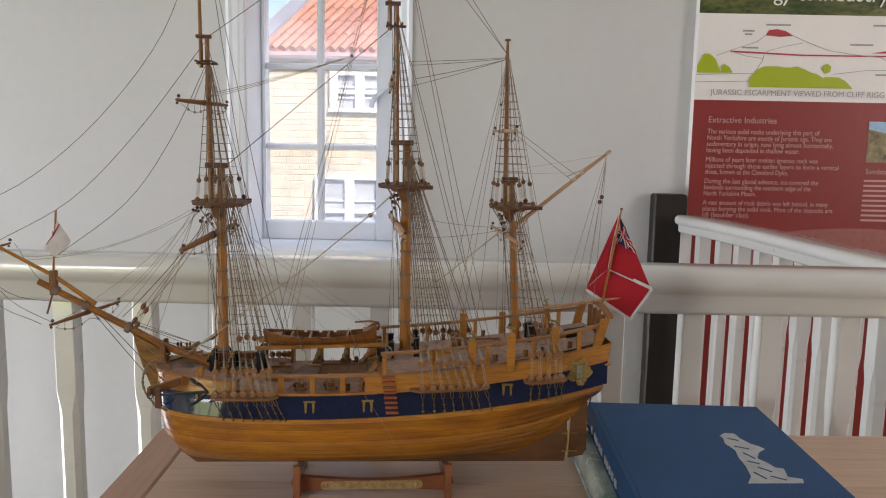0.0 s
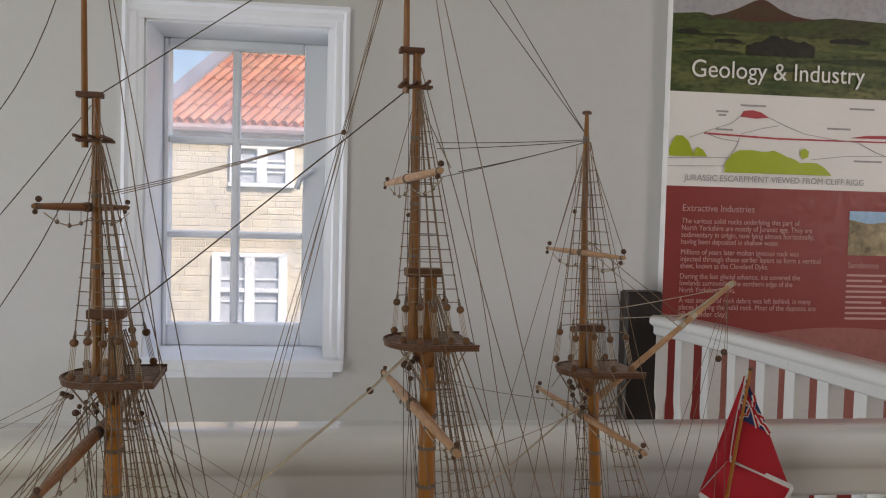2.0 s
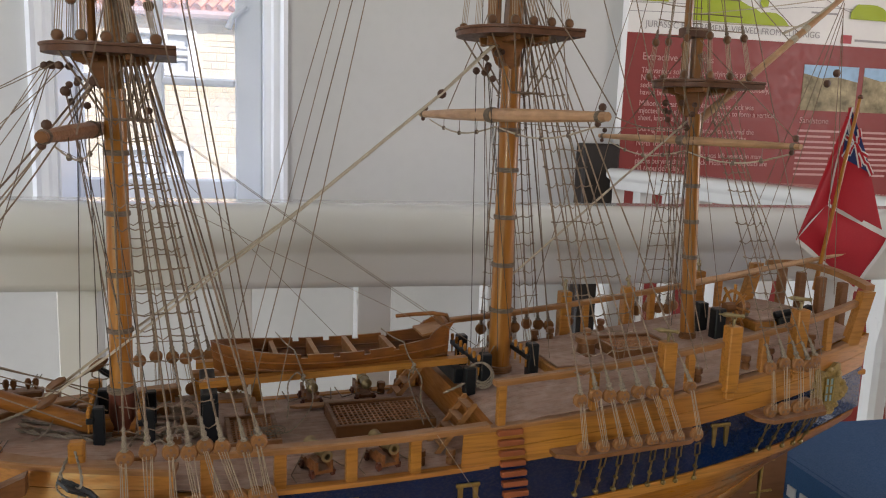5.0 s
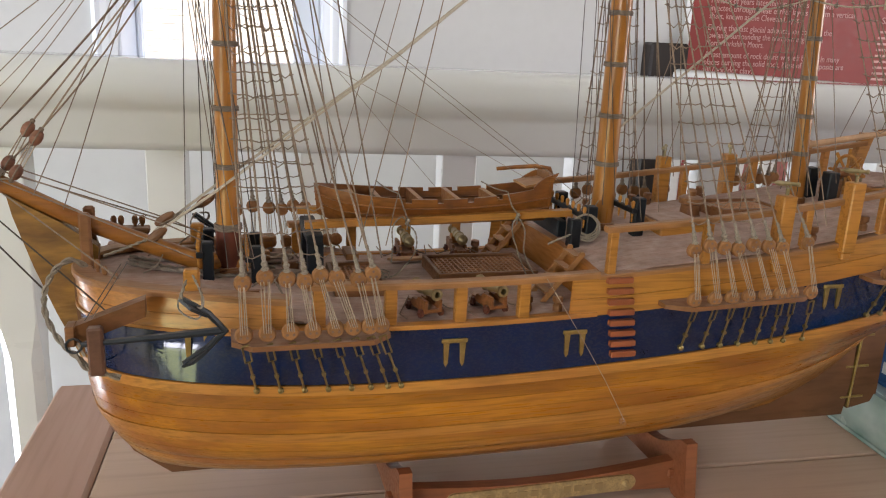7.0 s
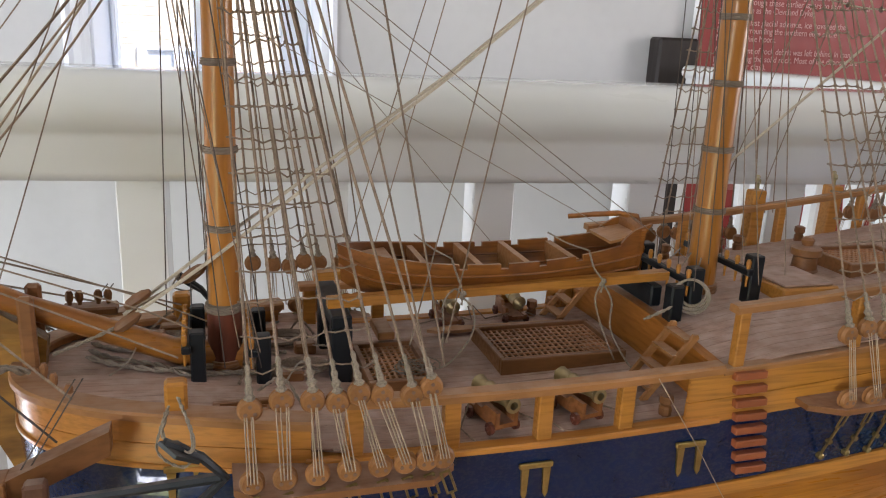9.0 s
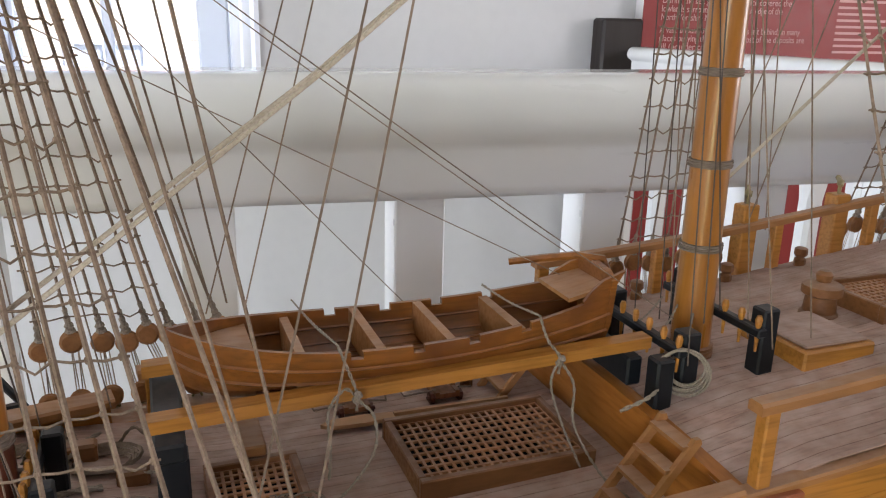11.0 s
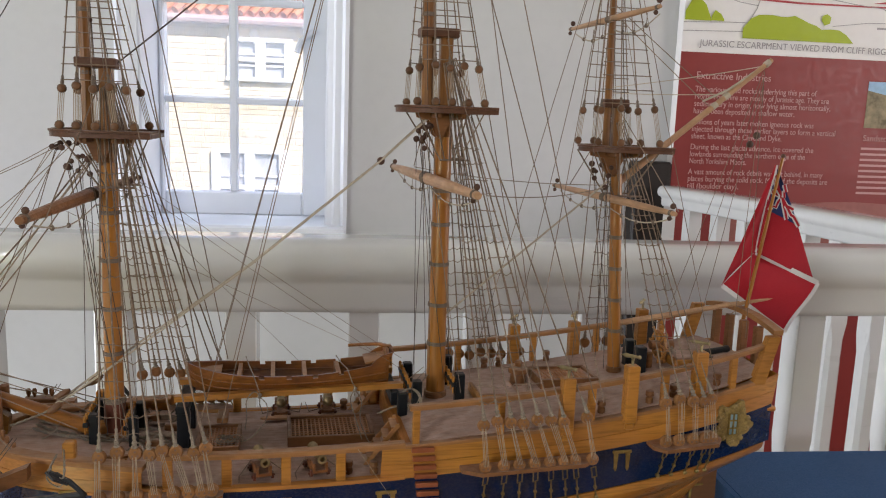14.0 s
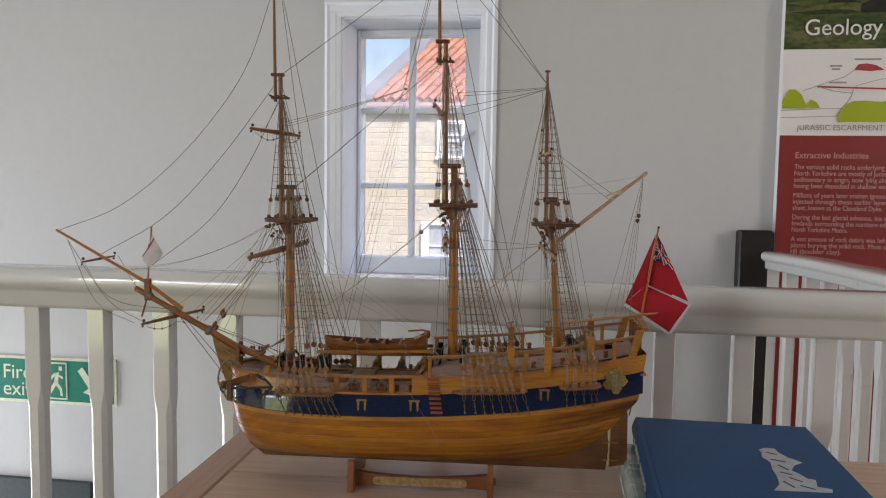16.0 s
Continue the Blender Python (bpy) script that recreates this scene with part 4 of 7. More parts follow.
def strake(name, t0, t1, side, mat, out=0.0, s0=0.0, s1=1.0, thick=0.0014, label="", parent=None):
    """One run of planking between two levels, with rounded edges."""
    ss = [s0 + (s1 - s0) * (x if s0 == 0 else i / (len(STATIONS) - 1)) for i, x in enumerate(STATIONS)]
    level = lambda k: (lambda u: (t0(u) if callable(t0) else t0) * (1 - k) + (t1(u) if callable(t1) else t1) * k) if callable(t0) or callable(t1) else t0 + (t1 - t0) * k
    e = 0.022 if mat is PALE_HULL else 0.013
    rows = []
    for k, o in ((0, out - thick), (e * 0.3, out - thick * 0.25), (e, out), (0.5, out), (1 - e, out), (1 - e * 0.3, out - thick * 0.25), (1, out - thick)):
        rows.append([skin(s, level(k), side, o) for s in ss])
    f = Local()
    f.grid(rows)
    f.grid([[skin(s, t0, side, out - thick) for s in ss], [skin(s, t1, side, out - thick) for s in ss]])
    return piece(name, f, mat, parent, label, 50)


for side in (-1, 1):
    levels = [0.0, 0.12, 0.24, 0.35, 0.45, 0.54, 0.62, 0.72, 0.82, 0.925, 1.0]
    for i, (t0, t1) in enumerate(zip(levels, levels[1:])):
        pale = i in (5, 9)
        strake("strake", t0, t1, side, PALE_HULL if pale else (HULL_BROWN if i > 5 else HULL), 0.0011 if i == 9 else (0.0008 if pale else 0.0))
    strake("blue_strake", 1.0, band_top, side, BLUE, 0.0, label="glossy dark blue painted band")
    s_at = lambda u, t: (u - ends(t)[0]) / (ends(t)[1] - ends(t)[0])
    tb = above(0.04)
    strake("bulwark", band_top, bow_seam, side, PALE_HULL, 0.0004, 0.0, s_at(-0.204, tb))
    strake("bulwark", bow_seam, bow_cap, side, PALE_HULL, 0.0004, 0.0, s_at(-0.204, tb))
    strake("bulwark", above(0.0295), above(0.040), side, PALE_HULL, 0.0004, s_at(-0.050, tb), 1.0)
    strake("bulwark", above(0.040), above(0.052), side, PALE_HULL, 0.0004, s_at(-0.050, tb), 1.0)
# inner skin closes the seams
f = Local()
for side in (-1, 1):
    f.grid([[skin(s, t, side, -0.002) for s in STATIONS] for t in [i / 10 * above(0.0295) for i in range(11)]])
piece("hull_core", f, KEELM)


def rail_run(name, h0, h1, u0, u1, side, wide, mat, out=0.001, n=30, parent=None):
    """A rail that follows the side, h0 to h1 over the wale line."""
    rows = []
    for i in range(n + 1):
        u = u0 + (u1 - u0) * i / n
        t = above((h0 + h1) / 2)
        us, ue = ends(t)
        if u0 <= us + 0.001:
            q = (i / n)
            u = us + (u1 - us) * (1 - math.cos(q * math.pi / 2) if q < 0.4 else (1 - math.cos(0.2 * math.pi)) + (1 - (1 - math.cos(0.2 * math.pi))) * (q - 0.4) / 0.6)
        b = half(u, t)
        du = 1e-4
        g = (half(min(u + du, ue), t) - half(max(u - du, us), t)) / (2 * du)
        nu, nv = -g, 1.0
        k = math.hypot(nu, nv)
        nu, nv = nu / k, nv / k
        z = z_wale(u)
        c = (h1 - h0) * 0.25
        ring = []
        for o, h in ((out, h0), (out, h1 - c), (out - c, h1), (out - wide + c, h1), (out - wide, h1 - c), (out - wide, h0)):
            ring.append((u + nu * o, side * max(0.0, b + nv * o), z + h))
        rows.append(ring + [ring[0]])
    f = Local().grid(rows)
    f.add(rows[0][:-1], [tuple(range(6))]).add(rows[-1][:-1], [tuple(range(6))])
    return piece(name, f, mat, parent)


for side in (-1, 1):
    rail_run("cap_rail", 0.0515, 0.0550, -0.194, -0.034, side, 0.0075, CAP, 0.0016)
    rail_run("cap_rail", 0.0435, 0.0468, -0.32, -0.203, side, 0.0105, CAP, 0.0018)
    rail_run("sill_rail", 0.0295, 0.0320, -0.206, -0.034, side, 0.0065, PALE_HULL, 0.0014)
    rail_run("moulding", 0.0262, 0.0278, -0.32, -0.206, side, 0.003, PALE_HULL, 0.0016)
    rail_run("moulding", 0.0505, 0.0530, -0.034, 0.245, side, 0.006, CAP, 0.0012)
    rail_run("quarter_rail", 0.0765, 0.0800, -0.031, 0.246, side, 0.0058, CAP, 0.0008)
    for u in (-0.188, -0.151, -0.113, -0.077, -0.040):
        b, z = half(u, above(0.04)), z_wale(u)
        piece("stanchion", Local().box((u - 0.0032, side * (b - 0.003) - 0.0026, z + 0.031), (u + 0.0032, side * (b - 0.003) + 0.0026, z + 0.0525), 0.0005), GOLD)
    for u in (-0.0265, 0.033, 0.100, 0.157, 0.215):
        b, z = half(u, above(0.065)), z_wale(u)
        piece("stanchion", Local().box((u - 0.0025, side * (b - 0.002) - 0.0023, z + 0.050), (u + 0.0025, side * (b - 0.002) + 0.0023, z + 0.077), 0.0005), GOLD)
    # tall posts that carry the swivel guns
    for u, top in ((0.0800, 1.0615), (0.128, 1.0685), (0.183, 1.0760)) if side < 0 else ((0.0835, 1.0615), (0.138, 1.0640), (0.199, 1.0760)):
        b = half(u, above(0.06))
        lo = z_wale(u) + 0.0475
        post = piece("swivel_post", Local().box((u - 0.0046, side * (b + 0.0012) - 0.0042, lo), (u + 0.0046, side * (b + 0.0012) + 0.0042, top), 0.0007).box((u - 0.0032, side * (b + 0.0012) - 0.003, lo - 0.005), (u + 0.0032, side * (b + 0.0012) + 0.003, lo), 0.0008), GOLD)
        v = side * (b + 0.001)
        piece("swivel_gun", Local().tube([(u, v, top), (u, v, top + 0.004)], 0.0010, 6).tube([(u - 0.0003, v - 0.0019, top + 0.0068), (u, v - 0.0017, top + 0.0042), (u, v + 0.0017, top + 0.0042), (u + 0.0003, v + 0.0019, top + 0.0068)], 0.0005, 5).lathe((u - 0.0045, v - 0.0045 * side, top + 0.0064), (0.62, 0.75 * side, 0.05), [(-0.0030, 0.0004), (-0.0012, 0.0006), (0, 0.0014), (0.0015, 0.0016), (0.006, 0.0013), (0.0105, 0.0010), (0.0115, 0.0015), (0.0125, 0.0011)], 8), SWIVEL, post)
    b = half(0.243, above(0.06))
    piece("stern_post", Local().prism([(0.233, side * b - 0.003, 1.046), (0.243, side * b - 0.003, 1.046), (0.253, side * b - 0.003, 1.083), (0.243, side * b - 0.003, 1.083)], (0, 0.006, 0)), GOLD)
    b = half(-0.249, above(0.06))
    piece("timber_head", Local().box((-0.2545, side * (b - 0.0045) - 0.0035, z_wale(-0.249) + 0.026), (-0.2465, side * (b - 0.0045) + 0.0035, z_wale(-0.249) + 0.0575), 0.0012), GOLD)

# transom, counter and taffrail
f = Local()
rows = []
for t in (0.62, 0.7, 0.8, 0.9, 1.0, above(0.03), above(0.052)):
    ue = ends(t)[1]
    rows.append([(ue + 0.0004, q * half(ue, t), level_z(ue, t)) for q in (-1, -0.6, -0.2, 0.2, 0.6, 1)])
f.grid(rows)
piece("transom", f, HULL)
piece("counter_moulding", Local().box((0.248, -0.053, 1.022), (0.259, 0.053, 1.026), 0.001), PALE_HULL)
rows = []
for i in range(13):
    a = -0.050 + i / 12 * 0.1
    za = 1.082 + 0.006 * (1 - (a / 0.05) ** 2)
    rows.append([(0.252, a, za), (0.260, a, za), (0.260, a, za + 0.004), (0.252, a, za + 0.004), (0.252, a, za)])
f = Local().grid(rows).add(rows[0][:4], [(0, 1, 2, 3)]).add(rows[-1][:4], [(0, 1, 2, 3)])
piece("taffrail", f, CAP)
for v in (-0.03, -0.01, 0.01, 0.03):
    piece("stanchion", Local().box((0.249, v - 0.003, 1.045), (0.255, v + 0.003, 1.084), 0.0006), WALNUT)

# keel, deadwood, stem, head and rudder
piece("keel", Local().prism([(-0.268, -0.004, 0.881), (0.216, -0.004, 0.876), (0.2195, -0.004, 0.905), (0.216, -0.004, 0.960), (0.10, -0.004, 0.905), (0.0, -0.004, 0.889), (-0.24, -0.004, 0.889), (-0.262, -0.004, 0.893)], (0, 0.008, 0)), KEELM, label="dark walnut keel and deadwood")
piece("stem", Local().prism([(u, -0.0042, z) for u, z in ((-0.268, 0.881), (-0.258, 0.887), (-0.288, 0.910), (-0.300, 0.950), (-0.304, 0.995), (-0.305, 1.013), (-0.314, 1.013), (-0.3135, 0.985), (-0.3085, 0.935), (-0.289, 0.898))], (0, 0.0084, 0)), KEELM)
knee = [(-0.300, 1.022), (-0.318, 1.036), (-0.343, 1.051), (-0.341, 1.040), (-0.333, 1.012), (-0.324, 0.986), (-0.316, 0.966), (-0.3110, 0.952), (-0.306, 0.975)]
piece("head_knee", Local().prism([(u, -0.0036, z) for u, z in knee], (0, 0.0072, 0)), KNEE, label="carved brown knee under the bowsprit")
rud = piece("rudder", Local().prism([(0.221, -0.003, 0.880), (0.246, -0.003, 0.885), (0.245, -0.003, 0.955), (0.236, -0.003, 1.000), (0.224, -0.003, 1.000), (0.2225, -0.003, 0.95)], (0, 0.006, 0)), KEELM)
for z in (0.890, 0.915, 0.940, 0.962):
    piece("pintle", Local().box((0.212, -0.0044, z - 0.0008), (0.233, 0.0044, z + 0.0008), 0.0003), BRASS, rud, "brass rudder strap")
lines("rudder_chain", [(0.247, -0.004, 0.955), (0.249, -0.01, 0.975), (0.251, -0.014, 0.995)], 0.0009, IRON, rud)
piece("pintle_rod", Local().tube([(0.2205, -0.0036, 0.882), (0.222, -0.0036, 0.955)], 0.0013, 6), BRASS, rud)


# ---- decks of single planks ----
def deck(name, u0, u1, h, camber, width, label):
    zf = lambda u, v: z_wale(u) + h + 0.095 * min(0.088, max(0.0, -0.17 - u)) + camber * (1 - min(1, (v / 0.075) ** 2)) - (0.12 * max(0.0, -u) if h > 0.04 else 0.0)
    n = 40
    us = [u0 + (u1 - u0) * i / n for i in range(n + 1)]
    lim = lambda u: max(0.0, half(u, above(h)) - 0.0025)
    f = Local()
    f.grid([[(u, lim(u) * q, zf(u, lim(u) * q) - 0.0007) for q in (-1, -0.6, -0.2, 0.2, 0.6, 1)] for u in us])
    base = piece(name, f, SEAM, label=label)
    for k in range(-16, 16):
        v0, v1 = k * width + 0.0001, (k + 1) * width - 0.0001
        f, prev = Local(), None
        for u in us:
            m = lim(u)
            a, b = max(v0, -m), min(v1, m)
            if b - a < 0.0004:
                prev = None
                continue
            row = [(u, a, zf(u, a) - 0.0006), (u, a, zf(u, a)), (u, b, zf(u, b)), (u, b, zf(u, b) - 0.0006)]
            if prev:
                f.grid([prev, row])
            prev = row
        if f.v:
            piece("deck_plank", f, DECK, base, "", 0)
    return zf


z_main = deck("main_deck", -0.306, -0.030, 0.030, 0.005, 0.0050, "dusty brown planked main deck")
z_quarter = deck("quarter_deck", -0.035, 0.246, 0.053, 0.007, 0.0050, "dusty brown planked quarter deck")
# break of the quarter deck
BULK = material("orange_brown_bulkhead", (0.40, 0.145, 0.022), 0.4, vary=0.2, scale=(60, 25, 60), fine=(300, 60, 500), fine_vary=0.18, coat=0.2)
f = Local()
rows = []
for i in range(13):
    v = -0.070 + 0.140 * i / 12
    u = -0.0345 + 0.003 * (v / 0.07) ** 2
    rows.append([(u - 0.0025, v, z_main(-0.036, v) - 0.001), (u - 0.0025, v, z_quarter(-0.034, v) + 0.0012), (u + 0.003, v, z_quarter(-0.034, v) + 0.0012), (u + 0.003, v, z_quarter(-0.034, v) - 0.004)])
f.grid(rows)
piece("deck_beam", f, BULK, label="varnished bulkhead at the break of the deck")


# ---- deck fittings ----
LATTICE = material("pale_grating_wood", (0.46, 0.215, 0.09), 0.6, vary=0.15, scale=(80, 80, 80), fine_vary=0.1, dust=0.3, rand=0.1)
HOLE_SHADE = material("painted_hatch_shade", (0.005, 0.004, 0.003), 0.9)
def grating(u0, u1, v0, v1, z, nu, nv):
    g = piece("hatch_grating", Local().box((u0, v0, z - 0.010), (u1, v0 + 0.0028, z), 0.0004).box((u0, v1 - 0.0028, z - 0.010), (u1, v1, z), 0.0004).box((u0, v0 + 0.0028, z - 0.010), (u0 + 0.0028, v1 - 0.0028, z), 0.0004).box((u1 - 0.0028, v0 + 0.0028, z - 0.010), (u1, v1 - 0.0028, z), 0.0004), WALNUT)
    # A black sheet paints in the shade below the lattice openings.
    piece("hatch_shadow", Local().box((u0 + 0.001, v0 + 0.001, z - 0.0095), (u1 - 0.001, v1 - 0.001, z - 0.0060)), HOLE_SHADE, g)
    a0, a1, b0, b1 = u0 + 0.0028, u1 - 0.0028, v0 + 0.0028, v1 - 0.0028
    for i in range(nu + 1):
        u = a0 + (a1 - a0) * i / nu
        piece("grating_bar", Local().box((u - 0.0005, b0, z - 0.0030), (u + 0.0005, b1, z - 0.0021)), LATTICE, g, "", 0)
    for i in range(nv + 1):
        v = b0 + (b1 - b0) * i / nv
        piece("grating_bar", Local().box((a0, v - 0.0005, z - 0.0029), (a1, v + 0.0005, z - 0.0020)), LATTICE, g, "", 0)
    return g


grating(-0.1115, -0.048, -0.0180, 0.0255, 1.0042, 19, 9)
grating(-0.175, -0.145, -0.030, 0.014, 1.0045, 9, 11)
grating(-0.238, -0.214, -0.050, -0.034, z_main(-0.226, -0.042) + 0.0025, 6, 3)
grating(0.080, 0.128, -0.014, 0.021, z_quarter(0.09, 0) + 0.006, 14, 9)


def hatch(u0, u1, v0, v1, zb, h, lid=True):
    o = piece("hatch_coaming", Local().box((u0, v0, zb - 0.002), (u1, v1, zb + h), 0.0008), GOLD)
    if lid:
        piece("hatch_cover", Local().box((u0 + 0.002, v0 + 0.002, zb + h), (u1 - 0.002, v1 - 0.002, zb + h + 0.0012), 0.0005), DECK, o)
    return o


hatch(0.027, 0.060, -0.029, 0.004, z_quarter(0.03, 0), 0.006)
hatch(0.190, 0.212, -0.018, 0.018, z_quarter(0.2, 0), 0.005)


def bitts(u, v0, v1, z0, z1, cross=True, w=0.0035):
    post = lambda v, par: piece("bitt_post", Local().box((u - w, v - w, z0 - 0.002), (u + w, v + w, z1), 0.0007), BLACK, par, "black painted timber post")
    if not cross:
        post(v0, None), post(v1, None)
        return
    zc = z0 + (z1 - z0) * 0.68
    o = piece("bitt_rail", Local().box((u - w - 0.0032, v0 - 0.005, zc - 0.0017), (u - w + 0.0005, v1 + 0.005, zc + 0.0017), 0.0006), BLACK, None, "black painted rail with belaying pins")
    post(v0, o), post(v1, o)
    for i in range(7):
        v = v0 - 0.003 + (v1 - v0 + 0.006) * i / 6
        piece("belaying_pin", Local().lathe((u - w - 0.002, v, zc - 0.007), (0, 0, 1), [(0, 0.0005), (0.006, 0.0008), (0.0088, 0.0008), (0.0098, 0.0011), (0.0118, 0.0013), (0.0132, 0.0008)], 7), GOLD, o)


zq0 = z_quarter(0, 0)
bitts(-0.0180, -0.0205, 0.024, zq0, zq0 + 0.019)
bitts(0.0140, -0.0210, 0.024, zq0, zq0 + 0.024)
bitts(0.1630, -0.010, 0.010, z_quarter(0.16, 0), z_quarter(0.16, 0) + 0.021, False, 0.0042)
bitts(-0.243, -0.015, 0.015, z_main(-0.243, 0), z_main(-0.243, 0) + 0.021, True, 0.0030)
bitts(-0.217, -0.015, 0.015, z_main(-0.217, 0), z_main(-0.217, 0) + 0.021, True, 0.0030)
bitts(-0.184, -0.010, 0.027, z_main(-0.18, 0), 1.024, False, 0.0045)

zb = z_quarter(-0.030, -0.030)
piece("snub_post", Local().box((-0.0325, -0.0260, zb - 0.002), (-0.0255, -0.0190, zb + 0.0180), 0.0008), BLACK, None, "black painted timber post")
twisted("snub_line", [(-0.031, -0.024, zb + 0.0150), (-0.026, -0.023, zb + 0.0170), (-0.021, -0.021, zb + 0.0170)], 0.0006, ROPE)
twisted("snub_line", [(-0.034, -0.0285, zb + 0.0095), (-0.040, -0.031, zb + 0.0085), (-0.048, -0.029, zb + 0.0045)], 0.0007, ROPE)
for k in range(3):
    twisted("deck_line", [(-0.019, -0.018 + 0.012 * k, zq0 + 0.012), (-0.014, -0.016 + 0.011 * k, zq0 + 0.016), (-0.008, -0.010 + 0.009 * k, zq0 + 0.020)], 0.0004, ROPE)
# gear on the fore deck: laid ropes, pin racks and tackles
zd = lambda u, v: z_main(u, v)
for vs, rr in (((0.004, -0.004, -0.011, -0.008, -0.003, -0.006), 0.0013), ((0.012, 0.002, -0.006, -0.014, -0.010, -0.012), 0.0011), ((0.020, 0.012, 0.010, 0.006, 0.010, 0.014), 0.0011)):
    twisted("laid_rope", [(u, v, zd(u, v) + rr * 1.1) for u, v in zip((-0.287, -0.275, -0.258, -0.246, -0.227, -0.205), vs)], rr, ROPE)
rack = piece("pin_rack", Local().box((-0.2985, 0.020, 1.0225), (-0.276, 0.0295, 1.0262), 0.0008), WALNUT)
for k, u in enumerate((-0.2955, -0.2915, -0.284, -0.280)):
    piece("belaying_pin", Local().lathe((u, 0.026, 1.0225), (0, 0, 1), [(0, 0.0008), (0.0045, 0.0009), (0.006, 0.0016), (0.0085, 0.0018), (0.0100, 0.0010)], 7), WALNUT, rack)
for u, v, z in ((-0.2985, -0.0215, 1.0150), (-0.2945, -0.0265, 1.0130), (-0.2885, -0.0330, 1.0110)):
    piece("belaying_pin", Local().lathe((u, v, z - 0.004), (0, 0, 1), [(0, 0.0008), (0.0040, 0.0009), (0.0052, 0.0014), (0.0078, 0.0016), (0.0092, 0.0009)], 7), WALNUT)
rf = random.Random(5)
for k in range(16):
    u0, v0 = rf.uniform(-0.278, -0.196), rf.uniform(-0.030, 0.045)
    ln, an = rf.uniform(0.008, 0.022), rf.uniform(-0.7, 0.7)
    u1, v1 = u0 + ln * math.cos(an), v0 + ln * math.sin(an)
    twisted("loose_line", [(u0, v0, zd(u0, v0) + 0.001), ((u0 + u1) / 2 + rf.uniform(-0.002, 0.002), (v0 + v1) / 2 + 0.002, zd(u0, v0) + rf.uniform(0.002, 0.009)), (u1, v1, zd(u1, v1) + rf.uniform(0.001, 0.012))], rf.uniform(0.0004, 0.0007), ROPE if k % 3 else SHROUDM)
for u, v in ((-0.262, 0.024), (-0.212, 0.036), (-0.196, 0.018), (-0.205, -0.012), (-0.255, 0.036)):
    piece("deck_block", Local().box((u - 0.005, v - 0.003, zd(u, v) - 0.001), (u + 0.005, v + 0.003, zd(u, v) + rf.uniform(0.003, 0.007)), 0.0009), WALNUT)
# coil of rope on a pin beside the main mast
for i, (uu, vv, zz, rad) in enumerate(((-0.0228, -0.0268, zq0 + 0.0090, 0.0064), (0.19, 0.0, 1.06, 0.004))):
    f = Local()
    for k in range(7):
        f.tube([(uu + 0.0007 * math.sin(2.1 * k) + 0.0005 * math.sin(2 * a + k) + 0.75 * (rad + 0.00035 * k) * math.cos(a), vv - 0.66 * (rad + 0.00035 * k) * math.cos(a), zz + (rad + 0.0003 * k) * math.sin(a) - 0.0004 * k) for a in [j * math.pi / 10 for j in range(21)]], 0.00042, 4)
    piece("rope_coil", f, ROPE)
for uu, vv in ((-0.255, 0.020), (-0.225, 0.035), (-0.200, -0.005), (-0.205, 0.03)):
    f = Local()
    r0 = random.Random(int((uu + 1) * 1e4))
    for k in range(4):
        f.tube([(uu + (0.006 + 0.0008 * k) * math.cos(a) * 1.4 + r0.uniform(-0.0006, 0.0006), vv + (0.006 + 0.001 * k) * math.sin(a), z_main(uu, vv) + 0.001 + 0.0006 * k) for a in [j * math.pi / 8 for j in range(17)]], 0.0007, 4)
    piece("rope_coil", f, SHROUDM)

# capstan, wheel, binnacle, stern gear
zz = z_quarter(0.06, 0)
f = Local().lathe((0.068, 0.006, zz - 0.001), (0, 0, 1), [(0, 0.0078), (0.002, 0.0078), (0.003, 0.0066), (0.0095, 0.0060), (0.0105, 0.0080), (0.0140, 0.0080), (0.0150, 0.0062), (0.0155, 0.0028), (0.0185, 0.0034), (0.0200, 0.0020)], 14)
piece("capstan", f, WALNUT)
zz = z_quarter(0.18, 0)
f = Local().tube([(0.184, 0.0115 * math.cos(a), zz + 0.016 + 0.0115 * math.sin(a)) for a in [k * math.pi / 8 for k in range(17)]], 0.0013, 5)
wheel = piece("steering_wheel", f, GOLD)
for k in range(8):
    a = k * math.pi / 4
    piece("spoke", Local().tube([(0.184, 0, zz + 0.016), (0.184, 0.0165 * math.cos(a), zz + 0.016 + 0.0165 * math.sin(a))], 0.0008, 5, 0.0012), GOLD, wheel)
piece("wheel_stand", Local().box((0.185, -0.0035, zz - 0.001), (0.190, 0.0035, zz + 0.020), 0.0007).tube([(0.176, 0, zz + 0.016), (0.196, 0, zz + 0.016)], 0.0035, 10), WALNUT, wheel)
piece("binnacle", Local().box((0.170, -0.008, zz - 0.001), (0.1755, 0.008, zz + 0.012), 0.0008), WALNUT)
piece("stern_gun", Local().lathe((0.205, -0.016, zz + 0.012), (0.9, -0.25, 0.22), [(0, 0.0008), (0.002, 0.0028), (0.024, 0.0024), (0.027, 0.003), (0.029, 0.0022)], 10).box((0.208, -0.021, zz + 0.001), (0.222, -0.014, zz + 0.011), 0.001), BLACK)


CARRIAGE = material("dusty_red_brown_carriage", (0.24, 0.090, 0.028), 0.5, vary=0.25, scale=(160, 160, 160), fine=(400, 400, 400), fine_vary=0.2, dust=0.35, rand=0.12)
WHEELM = material("dark_red_wheel_wood", (0.12, 0.035, 0.02), 0.5, vary=0.2, scale=(200, 200, 200), dust=0.3)


